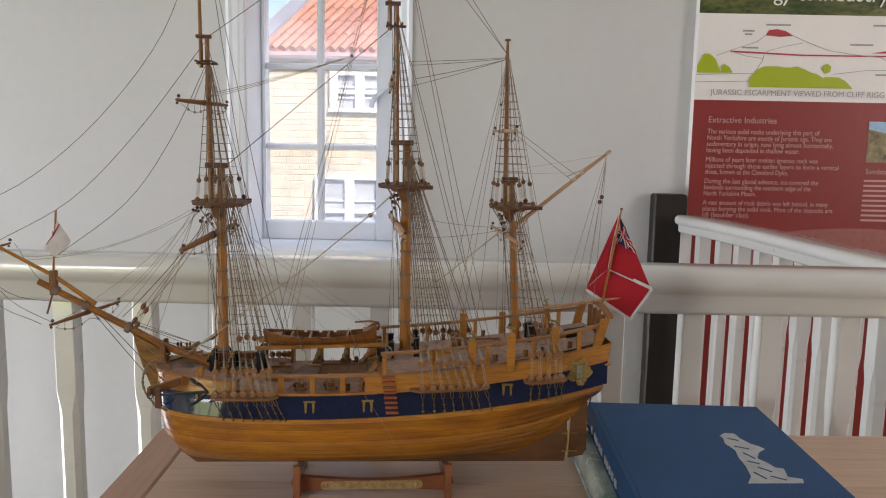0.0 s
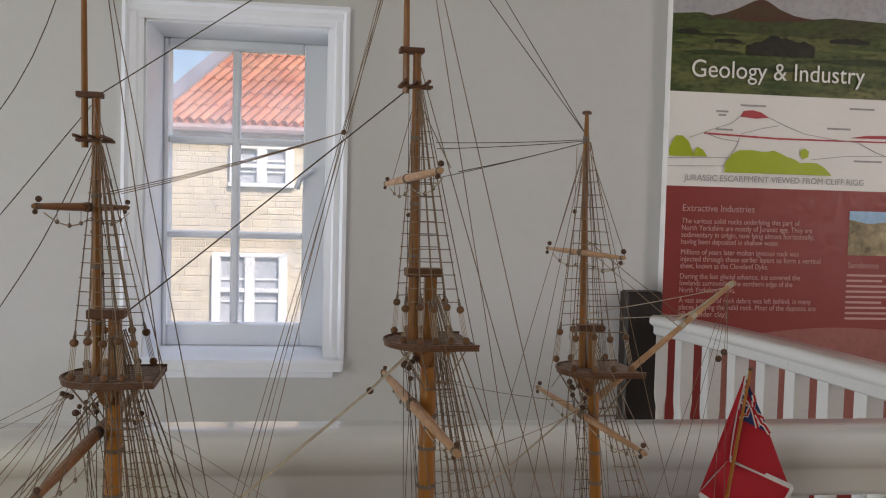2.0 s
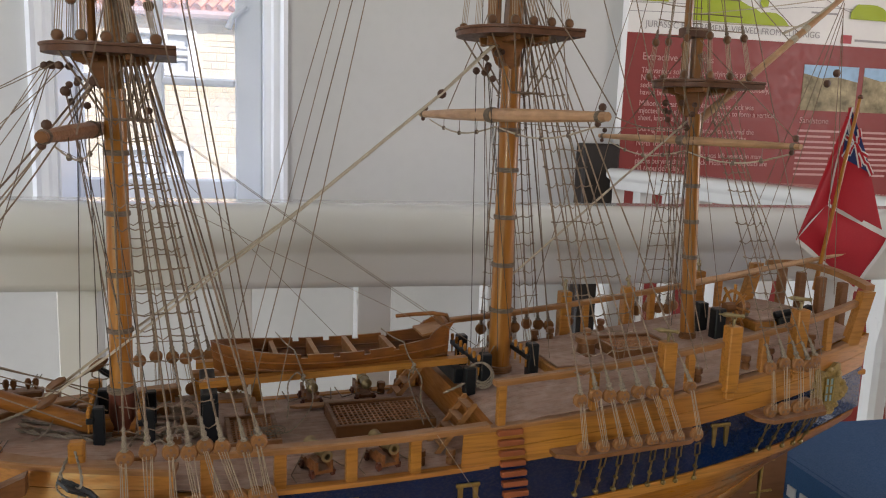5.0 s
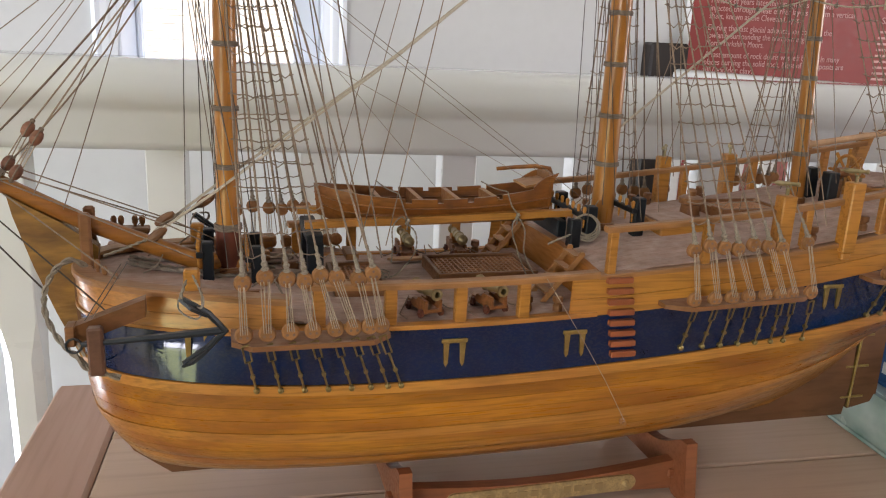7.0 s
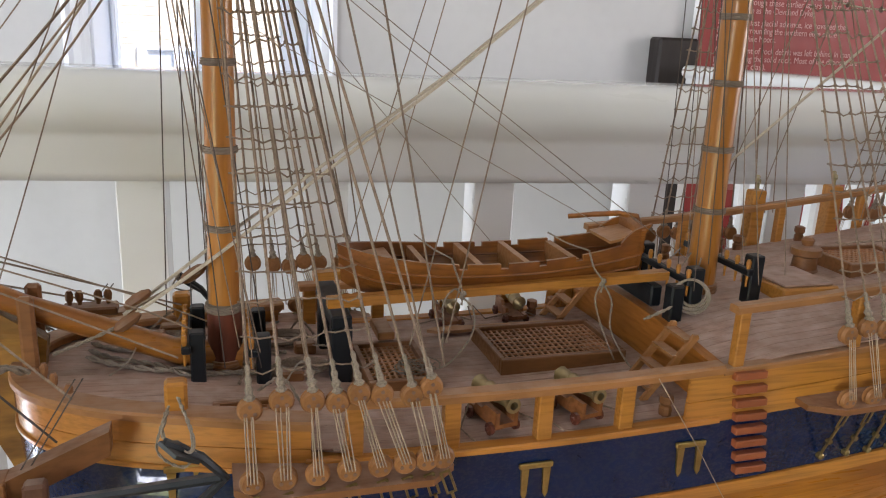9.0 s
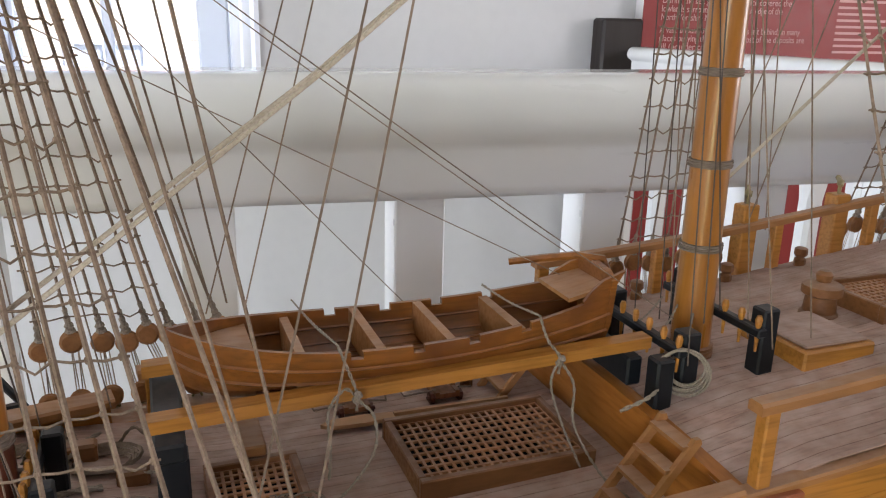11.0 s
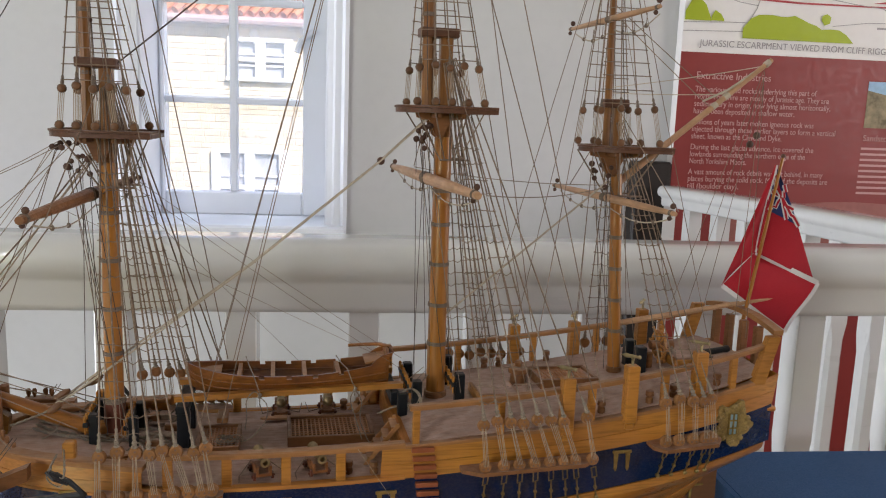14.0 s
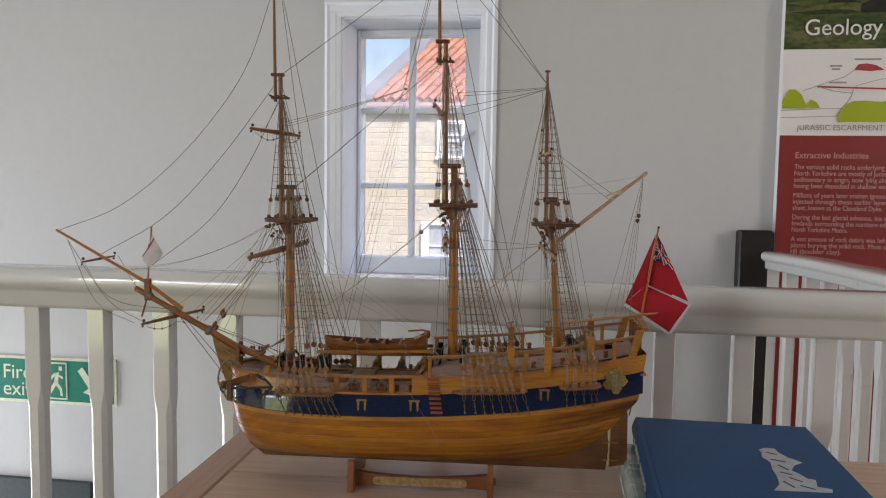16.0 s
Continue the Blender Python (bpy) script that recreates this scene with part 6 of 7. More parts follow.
def bind(p, r, h, parent, mat=None, axis=(0, 0, 1)):
    piece("woolding", Local().lathe(Vector(p) - Vector(axis).normalized() * h / 2, axis, [(0, r * 0.96), (h * 0.08, r * 1.09), (h * 0.3, r * 1.11), (h * 0.35, r * 1.07), (h * 0.65, r * 1.11), (h * 0.7, r * 1.07), (h * 0.92, r * 1.09), (h, r * 0.96)], 12), mat or WOLD, parent)


def mast(name, line, z0, ztop, zcap, r, bands, top_u, tm_z, tm_cap, tg_z, label):
    """Lower mast, top, doubled topmast with crosstrees and topgallant pole."""
    f = Local().tube([(line(z0), 0, z0 - 0.004), (line(z0 + 0.05), 0, z0 + 0.05), (line(ztop - 0.02), 0, ztop - 0.02)], r, 14, r * 0.86)
    m = piece(name, f, MASTM, label=label)
    piece("mast_head", Local().box((line(zcap) - r * 0.62, -r * 0.62, ztop - 0.022), (line(zcap) + r * 0.62, r * 0.62, zcap), r * 0.15), UPPER, m)
    for z in bands:
        bind((line(z), 0, z), r * (1 - 0.14 * (z - z0) / (ztop - z0)), 0.0030, m)
    bind((line(z0), 0, z0 + 0.002), r * 1.08, 0.005, m, WALNUT)
    u0, u1, wide = top_u
    platform("top", u0, u1, wide, ztop, m)
    uc = line(ztop)
    ch = Local()
    for k in (-1, 1):
        ch.prism([(uc - 0.020, k * r * 0.9 - 0.0011, ztop - 0.003), (uc + 0.018, k * r * 0.9 - 0.0011, ztop - 0.003), (uc + 0.016, k * r * 0.9 - 0.0011, ztop - 0.0065), (uc + 0.004, k * r * 0.9 - 0.0011, ztop - 0.008), (uc - 0.003, k * r * 0.9 - 0.0011, ztop - 0.022), (uc - 0.008, k * r * 0.9 - 0.0011, ztop - 0.018), (uc - 0.012, k * r * 0.9 - 0.0011, ztop - 0.008), (uc - 0.019, k * r * 0.9 - 0.0011, ztop - 0.0065)], (0, 0.0022, 0))
        ch.box((uc + k * 0.009 - 0.0018, -wide * 0.85, ztop - 0.0062), (uc + k * 0.009 + 0.0018, wide * 0.85, ztop - 0.003), 0.0005)
    piece("trestle_tree", ch, WALNUT, m)
    ut = uc - r * 1.75
    rt = r * 0.58
    piece("cap", Local().box((ut - r * 0.95, -r * 0.95, zcap - 0.001), (uc + r * 1.1, r * 0.95, zcap + 0.0055), 0.0007), TOPM, m)
    if tm_z:
        tu = mast_u(ut, ut - 0.003, ztop, tg_z)
        piece("topmast", Local().tube([(tu(ztop - 0.008), 0, ztop - 0.008), (tu(tm_cap), 0, tm_cap)], rt, 10, rt * 0.72), UPPER, m)
        for k in (-1, 1):
            piece("trestle", Local().box((tu(tm_z) - 0.013, k * rt * 0.9 - 0.0008, tm_z - 0.0022), (tu(tm_z) + 0.012, k * rt * 0.9 + 0.0008, tm_z), 0.0003), TOPM, m)
        for k in (-0.011, -0.002, 0.007):
            piece("crosstree", Local().box((tu(tm_z) + k - 0.0012, -0.017, tm_z), (tu(tm_z) + k + 0.0012, 0.017, tm_z + 0.0022), 0.0004), TOPM, m)
        piece("topmast_cap", Local().box((tu(tm_cap) - rt * 3.2, -rt * 1.2, tm_cap - 0.001), (tu(tm_cap) + rt * 1.2, rt * 1.2, tm_cap + 0.003), 0.0005), TOPM, m)
        ug = tu(tm_z) - rt * 1.9
        piece("topgallant_mast", Local().tube([(ug, 0, tm_z - 0.006), (ug - 0.002, 0, tg_z)], rt * 0.62, 8, rt * 0.40), UPPER, m)
        for z in (tm_z - 0.04, tm_z - 0.09, tm_z - 0.13):
            bind((tu(z), 0, z), rt * 0.86, 0.003, m)
        return m, tu, ug
    piece("topmast", Local().tube([(ut, 0, ztop - 0.008), (ut - 0.003, 0, tm_cap), (ut - 0.003, 0, tg_z)], rt, 10, rt * 0.5), UPPER, m)
    piece("truck", Local().lathe((ut - 0.003, 0, tg_z), (0, 0, 1), [(0, 0.002), (0.0004, 0.0038), (0.0022, 0.0038), (0.003, 0.002)], 12), TOPM, m)
    bind((ut - 0.003, 0, tm_cap), rt * 0.8, 0.006, m)
    return m, (lambda z: ut - 0.003 * (z - ztop) / (tg_z - ztop)), ut


fore, FT, FG = mast("fore_mast", FORE, z_main(-0.232, 0), 1.219, 1.262, 0.0068, (1.066, 1.098, 1.132, 1.165), (-0.266, -0.199, 0.033), 1.388, 1.418, 1.56, "varnished fore mast with rope bands")
main, MT, MG = mast("main_mast", MAIN, z_quarter(0, 0), 1.243, 1.294, 0.0074, (1.068, 1.098, 1.129, 1.159, 1.184), (-0.036, 0.031, 0.034), 1.439, 1.464, 1.60, "varnished main mast with rope bands")
mizzen, ZT, ZG = mast("mizzen_mast", MIZ, z_quarter(0.146, 0), 1.219, 1.250, 0.0052, (1.075, 1.100, 1.125, 1.15), (0.106, 0.169, 0.028), None, 1.404, 1.424, "varnished mizzen mast with rope bands")


piece("mast_foot", Local().tube([(FORE(1.0), 0, z_main(-0.232, 0) - 0.002), (FORE(1.03), 0, z_main(-0.232, 0) + 0.026)], 0.0074, 14, 0.0072), material("dark_red_mast_foot", (0.13, 0.035, 0.018), 0.4, vary=0.2, scale=(150, 150, 60), coat=0.2), fore, "dark red painted foot of the mast")
bind((FORE(1.03), 0, z_main(-0.232, 0) + 0.027), 0.0072, 0.004, fore)


# ---- standing rigging ----
def deadeye(p, r, parent=None):
    """A flat turned disc on edge, its face outboard, with three holes."""
    side = 1 if p[1] > 0 else -1
    o = piece("deadeye", Local().lathe((p[0], p[1] - side * 0.0024, p[2]), (0, side, 0), [(0, r * 0.75), (0.0009, r), (0.0014, r * 0.93), (0.0024, r * 0.93), (0.0029, r), (0.0040, r * 0.80), (0.0041, r * 0.3)], 14), EYE_WOOD, parent)
    f = Local()
    for a in (90, 210, 330):
        f.lathe((p[0] + r * 0.42 * math.cos(radians(a)), p[1] + side * 0.0013, p[2] + r * 0.42 * math.sin(radians(a))), (0, side, 0), [(0, r * 0.17), (0.0006, r * 0.17)], 6)
    piece("lanyard_hole", f, SEAM, o)
    return o


def shroud_gang(name, lower, upper, zlo, zup, vlo, vup, apex, r, rope, rat_from, rat_to, rat_step, chain=0.0, chain_z=0.0, rat_n=None, size=0.0043):
    """Shrouds on both sides with deadeyes, lanyards, chain plates and ratlines."""
    rat = random.Random(len(name))
    for side in (-1, 1):
        feet = []
        for i, (a, b) in enumerate(zip(lower, upper)):
            zl, zu = zlo + 0.0002 * i, zup + 0.0012 * ((i * 5) % 3)
            pl, pu = (a, side * vlo, zl), (b, side * vup, zu)
            deadeye(pl, size)
            de = deadeye(pu, size)
            f = Local()
            for k, dx in enumerate((-0.42, -0.14, 0.14, 0.42)):
                j = rat.uniform(-0.22, 0.22) * size
                f.tube([(a + dx * size * 0.9, side * (vlo + 0.0028), zl + size * 0.25), (b + dx * size * 0.8 + j, side * (vup + 0.0028 + abs(j) * 0.4), zu - size * 0.25)], 0.00024, 4)
            piece("lanyard", f, LANYARD, de)
            top = (apex[0] + 0.0012 * (i - 3), side * apex[1], apex[2] + 0.0006 * i)
            lines("shroud", [(b, side * vup, zu + size * 0.6), top], r, rope)
            d = Vector(top) - Vector((b, side * vup, zu))
            wob = 0.0003 * math.sin(7.1 * i)
            piece("seizing", Local().lathe((b, side * vup, zu + size * 0.75), d, [(0, 0.0016), (0.0012, 0.0021), (0.0022, 0.0012), (0.0038, 0.0016 + wob), (0.0052, 0.0010), (0.0072 + wob, 0.0013), (0.0085, 0.0007), (0.0112, 0.0010), (0.0122, 0.0005)], 7), ROPE, de)
            feet.append((Vector((b, side * vup, zu)), Vector(top)))
            if chain:
                q = chain + 0.0011 * i
                u1 = a + q
                bb = half(u1, (chain_z - z_wale(u1)) / 0.1 + 1 if chain_z > z_wale(u1) else 0.98) + 0.0012
                zc = chain_z
                f = Local()
                mid = Vector((a + q * 0.35, side * (vlo + 0.0004 + (bb - vlo) * 0.25), zl - (zl - zc) * 0.42))
                st = Vector((a + 0.0005, side * (vlo + 0.001), zl - size - 0.001))
                en = Vector((u1, side * bb, zc))
                d = (mid - st).normalized()
                w = Vector((0.0016, 0, 0.0004))
                f.tube([st + w, mid + w, mid - w, st - w, st + w], 0.00055, 5)
                f.tube([mid, en], 0.0007, 5)
                f.lathe(en, (0, side, 0), [(-0.001, 0.0016), (0.0012, 0.0016), (0.0018, 0.0008)], 8)
                f.lathe(mid + (en - mid) * 0.5, (0, side, 0), [(-0.001, 0.0013), (0.001, 0.0013)], 7)
                piece("chain_plate", f, CHAIN, None, "brass chain plate")
        k = rat_n or len(feet)
        z, j = rat_from, 0
        while z < rat_to:
            pts = []
            for lo, hi in feet[:k]:
                q = (z - lo.z) / (hi.z - lo.z)
                p = lo + (hi - lo) * q
                pts.append((p.x, p.y + side * 0.0004, p.z + 0.0005 * math.sin(3.1 * j + len(pts))))
            if len(pts) > 1:
                a0, a1 = Vector(pts[0]), Vector(pts[-1])
                d = (a1 - a0).normalized() * 0.0016
                way = [a0 - d]
                for m0, m1 in zip(pts, pts[1:]):
                    m0, m1 = Vector(m0), Vector(m1)
                    sg = 0.0004 + 0.0022 * rat.random() ** 3
                    way += [m0, m0.lerp(m1, 0.5) - Vector((0, 0, sg))]
                f = Local().tube(way + [a1, a1 + d], 0.00033, 4)
                for p in pts:
                    f.lathe((p[0], p[1], p[2] - 0.0007), (0, 0, 1), [(0, 0.0005), (0.0007, 0.00085), (0.0014, 0.0005)], 5)
                piece("ratline", f, rope)
            z += rat_step * (1 + 0.08 * math.sin(2.3 * j))
            j += 1


shroud_gang("fore", [-0.226, -0.215, -0.204, -0.193, -0.182, -0.173, -0.165, -0.159], [-0.226, -0.2155, -0.205, -0.1965, -0.189, -0.181, -0.170, -0.163], 0.9985, 1.023, 0.0852, 0.080, (FORE(1.25) + 0.001, 0.0060, 1.248), 0.00056, SHROUDM, 1.036, 1.196, 0.0105, 0.006, 0.961, 6)
shroud_gang("main", [0.019, 0.032, 0.043, 0.054, 0.065, 0.075, 0.083, 0.096], [0.018, 0.0275, 0.037, 0.046, 0.056, 0.066, 0.075, 0.092], 1.005, 1.0325, 0.0852, 0.080, (MAIN(1.27) + 0.001, 0.0064, 1.275), 0.00056, SHROUDM, 1.048, 1.218, 0.0105, 0.002, 0.972, 6)
shroud_gang("mizzen", [0.152, 0.162, 0.173, 0.182, 0.188], [0.152, 0.1625, 0.173, 0.1815, 0.187], 1.0155, 1.042, 0.0825, 0.078, (MIZ(1.24) + 0.001, 0.005, 1.238), 0.0005, SHROUDM, 1.056, 1.2, 0.0105, 0.002, 0.984, 4, 0.0046)


def top_gang(uc, tu, z0, z1, wide, n, r, zr1, head, size=0.0026):
    """Topmast shrouds above a platform, with small deadeyes and futtocks below."""
    for side in (-1, 1):
        feet = []
        for i in range(n):
            u = uc - 0.024 + i * 0.046 / (n - 1)
            q = max(0.0, 1 - (u - (uc - 0.034)) / 0.030)
            edge = wide * min(0.93, math.sqrt(max(0.1, 1 - q * q)) * 0.96)
            hi = Vector((tu(z1) + 0.0008 * i, side * head, z1))
            lo = Vector((u, side * edge, z0 + 0.0035))
            up = lo + (hi - lo) * ((0.0245 + 0.0018 * (i % 2)) / (z1 - z0))
            for p, nm in ((lo + Vector((0, 0, 0.001)), "deadeye"), (up, "deadeye")):
                eye = piece(nm, Local().lathe((p.x, p.y - side * 0.0016, p.z), (0, side, 0), [(0, size * 0.6), (0.0006, size * 0.95), (0.0011, size), (0.0016, size * 0.90), (0.0022, size), (0.0027, size * 0.95), (0.0033, size * 0.6)], 10), TOP_EYE)
                piece("strop", Local().tube([(p.x + size * 1.02 * math.cos(a), p.y, p.z + size * 1.02 * math.sin(a)) for a in [k * math.pi / 5 for k in range(11)]], 0.00045, 4), WOLD, eye)
            d = (hi - up).normalized()
            piece("seizing", Local().lathe(up + d * size, d, [(0, 0.0009), (0.0015, 0.0013), (0.003, 0.0007), (0.0045, 0.0010), (0.006, 0.0005)], 6), WOLD, eye)
            f = Local()
            for k in (-0.0016, -0.0005, 0.0005, 0.0016):
                f.tube([lo + Vector((k, 0, 0)), up + Vector((k, 0, 0))], 0.00028, 3)
            piece("lanyard", f, LANYARD)
            lines("topmast_shroud", [up, hi], r, SHROUDM)
            lines("futtock_shroud", [lo - Vector((0, 0, 0.006)), Vector((uc - 0.004 + 0.0035 * i, side * 0.010, z0 - 0.036))], 0.0006, SHROUDM)
            feet.append((lo, hi))
        z, j = z0 + 0.033, 0
        while z < zr1:
            pts = [lo + (hi - lo) * ((z - lo.z) / (hi.z - lo.z)) for lo, hi in feet]
            piece("ratline", Local().tube([pts[0] - (pts[-1] - pts[0]).normalized() * 0.0012] + pts + [pts[-1] + (pts[-1] - pts[0]).normalized() * 0.0012], 0.00036, 4), SHROUDM)
            z += 0.0098 * (1 + 0.06 * math.sin(1.9 * j))
            j += 1
        piece("futtock_stave", Local().tube([(uc - 0.004, side * 0.0115, z0 - 0.036), (uc + 0.018, side * 0.0115, z0 - 0.036)], 0.0008, 5), SHROUDM)


top_gang(FORE(1.22), FT, 1.219, 1.384, 0.033, 5, 0.00046, 1.37, 0.004)
top_gang(MAIN(1.24), MT, 1.243, 1.435, 0.034, 5, 0.00046, 1.42, 0.004)
top_gang(MIZ(1.22), ZT, 1.219, 1.402, 0.028, 4, 0.00042, 1.385, 0.003)

STAY = 0.0013
for dv in (-0.0024, 0.0024):
    lines("main_stay", [(MAIN(1.235) - 0.010, dv, 1.238), (-0.047, dv * 0.5, 1.204), (-0.136, dv, 1.130), (-0.236, dv * 4, 1.055), (-0.272, dv * 2, 1.028)], 0.0008, PALELINE, None, 5)
block((-0.046, 0, 1.2045), 0.0030)
for u, z in ((-0.242, 1.048), (-0.264, 1.038), (-0.268, 1.030)):
    piece("stay_block", Local().lathe((u - 0.0065, -0.002 if z > 1.035 else -0.006, z - 0.0045), (0.82, 0, 0.57), [(0, 0.0010), (0.002, 0.0023), (0.0055, 0.0027), (0.0095, 0.0023), (0.0120, 0.0010)], 8), TOP_EYE)
for k in (-1, 0, 1):
    lines("stay_lanyard", [(-0.240 + 0.001 * k, -0.002 + 0.002 * k, 1.048), (-0.266 + 0.002 * k, -0.003 + 0.002 * k, 1.034)], 0.0005, SHROUDM, None, 4)
twisted("stay_tail", [(-0.270, -0.004, 1.028), (-0.283, -0.008, 1.0235), (-0.297, -0.011, 1.019)], 0.0008, ROPE)
lines("mizzen_stay", [(MIZ(1.195) - 0.006, 0, 1.194), (0.004, 0, 1.0885)], 0.0008, PALELINE)
lines("main_topmast_stay", [(MT(1.437) - 0.004, 0, 1.438), (FORE(1.26) + 0.004, 0, 1.262)], 0.00052, DARKLINE)
block((-0.070, 0, 1.401), 0.0021)
for dv in (-0.004, 0, 0.004):
    lines("brace", [(-0.070, dv * 0.2, 1.401), (-0.226, -0.03 + dv * 6, 1.350)], 0.00035, SHROUDM, None, 3, 0.002)
lines("main_topgallant_stay", [(MG - 0.002, 0, 1.575), (FT(1.415), 0, 1.418)], 0.00042, DARKLINE)
for a, b in (((0.0, -0.004, 1.396), 0.0), ((0.002, 0.004, 1.392), 0.001), ((0.008, -0.05, 1.372), 0.002), ((0.006, 0.06, 1.370), 0.002)):
    lines("brace", [(ZG - 0.003, 0.0, 1.404 - b), a], 0.00036, DARKLINE, None, 3, 0.001)
for a in ((0.0, 0.0, 1.585), (-0.002, 0.003, 1.56)):
    lines("mizzen_stay_line", [(ZG - 0.004, 0.0, 1.409), a], 0.00042, DARKLINE, None, 3)
# stays to the bowsprit and jibboom
lines("fore_stay", [(FORE(1.21) - 0.008, 0, 1.209), (-0.356, 0, 1.072)], 0.00055, SHROUDM, None, 4, 0.006)
lines("fore_preventer_stay", [(FORE(1.21) - 0.008, 0.003, 1.205), (-0.345, 0.004, 1.064)], 0.00045, SHROUDM, None, 4, 0.010)


lines("fore_topmast_stay", hanging([(-0.437, 0, 1.146), (-0.347, 0, 1.216), (-0.290, 0, 1.296), (FT(1.38) - 0.003, 0, 1.384)]), 0.00036, DARKLINE)
lines("jib_stay", hanging([(-0.509, 0, 1.163), (-0.413, 0, 1.219), (-0.330, 0, 1.304), (FT(1.41) - 0.003, 0, 1.412)]), 0.00036, DARKLINE)
lines("flying_jib_stay", hanging([(-0.567, 0, 1.198), (-0.474, 0, 1.236), (-0.379, 0, 1.315), (-0.297, 0, 1.421), (FG - 0.002, 0, 1.535)]), 0.00036, DARKLINE)
def sprit_z(u):
    return 1.036 + (-0.308 - u) / 0.148 * 0.081 if u > -0.440 else 1.124 + (-0.437 - u) / 0.134 * 0.0745


for i, (z, u, v, sg) in enumerate(((1.212, -0.330, -0.004, 0.004), (1.210, -0.380, -0.003, 0.010), (1.208, -0.4135, -0.058, 0.010), (1.206, -0.3845, 0.058, 0.014), (1.204, -0.365, 0.004, 0.006), (1.19, -0.468, -0.002, 0.014), (1.192, -0.475, 0.002, 0.018), (1.188, -0.316, -0.004, 0.003))):
    start = (-0.263 + 0.004 * (i % 3), (-0.010 if i % 2 else 0.010) * (1 + 0.5 * (i % 3)), 1.2125 - 0.0015 * (i % 2))
    block((start[0], start[1], start[2] - 0.002), 0.0021)
    lines("bowline", [start, (u, v, 1.0775 if abs(v) > 0.05 else sprit_z(u) + 0.003)], 0.0003, SHROUDM, None, 3, sg)
HEAD_BLOCK = material("reddish_tackle_block", (0.27, 0.115, 0.062), 0.5, vary=0.3, scale=(200, 200, 200), fine=(400, 400, 900), fine_vary=0.2, rand=0.2, tint=(0.14, 0.055, 0.030))
for v, du, dz in ((-0.006, 0.0045, -0.0020), (0.005, -0.0015, 0.0010)):
    upper, lower = Vector((-0.330 + du, v, 1.0835 + dz)), Vector((-0.341 + du, v, 1.0655 + dz))
    way = (upper - lower).normalized()
    for at in (upper, lower):
        shell = piece("block", Local().lathe(at - way * 0.0042, way, [(0, 0.0012), (0.0010, 0.0024), (0.0030, 0.0031), (0.0054, 0.0031), (0.0074, 0.0024), (0.0084, 0.0012)], 10), HEAD_BLOCK)
        piece("strop", Local().tube([at + way * 0.0046 * math.cos(a) + Vector((0, 0.0030, 0)) * math.sin(a) for a in [q * math.pi / 8 for q in range(17)]], 0.0005, 5), SHROUDM, shell)
        end = at + way * (0.0050 if at is upper else -0.0050)
        piece("seizing", Local().lathe(end - way * 0.0012, way, [(0, 0.0006), (0.0006, 0.0013), (0.0018, 0.0013), (0.0024, 0.0006)], 8), SHROUDM, shell)
    side_way = way.cross(Vector((0, 1, 0)))
    for k in (-1, 0, 1):
        lines("tackle_fall", [lower + way * 0.0035 + side_way * 0.0017 * k, upper - way * 0.0035 + side_way * 0.0014 * (k if k else 0.5)], 0.00032, LANYARD, None, 4)
    lines("tackle", [lower - way * 0.004, (-0.349, v * 0.8, 1.060)], 0.0005, LANYARD, None, 4)
    lines("tackle", [upper + way * 0.004, (-0.277 + du * 0.5, v * 1.5, 1.154), (-0.238, v, 1.206)], 0.00045, LANYARD, None, 4)
    lines("tackle_fall", [lower - way * 0.001, (-0.262, v * 1.3 - 0.002, 1.0345), (-0.239, v * 1.5, 1.022)], 0.00038, SHROUDM, None, 4)
for k in range(5):
    c0 = Vector((-0.349, 0, 1.0585)) + Vector((0.148, 0, -0.081)).normalized() * 0.0012 * (k - 2)
    n1 = Vector((0.081, 0, 0.148)).normalized()
    piece("sprit_lashing", Local().tube([c0 + n1 * 0.0066 * math.cos(a) + Vector((0, 0.0066, 0)) * math.sin(a) for a in [q * math.pi / 8 for q in range(17)]], 0.0007, 5), ROPE)
lines("bobstay", [(-0.345, 0, 1.056), (-0.308, 0, 0.965)], 0.0006, DARKLINE)
lines("bobstay", [(-0.392, 0, 1.078), (-0.310, 0, 0.972)], 0.0005, DARKLINE)
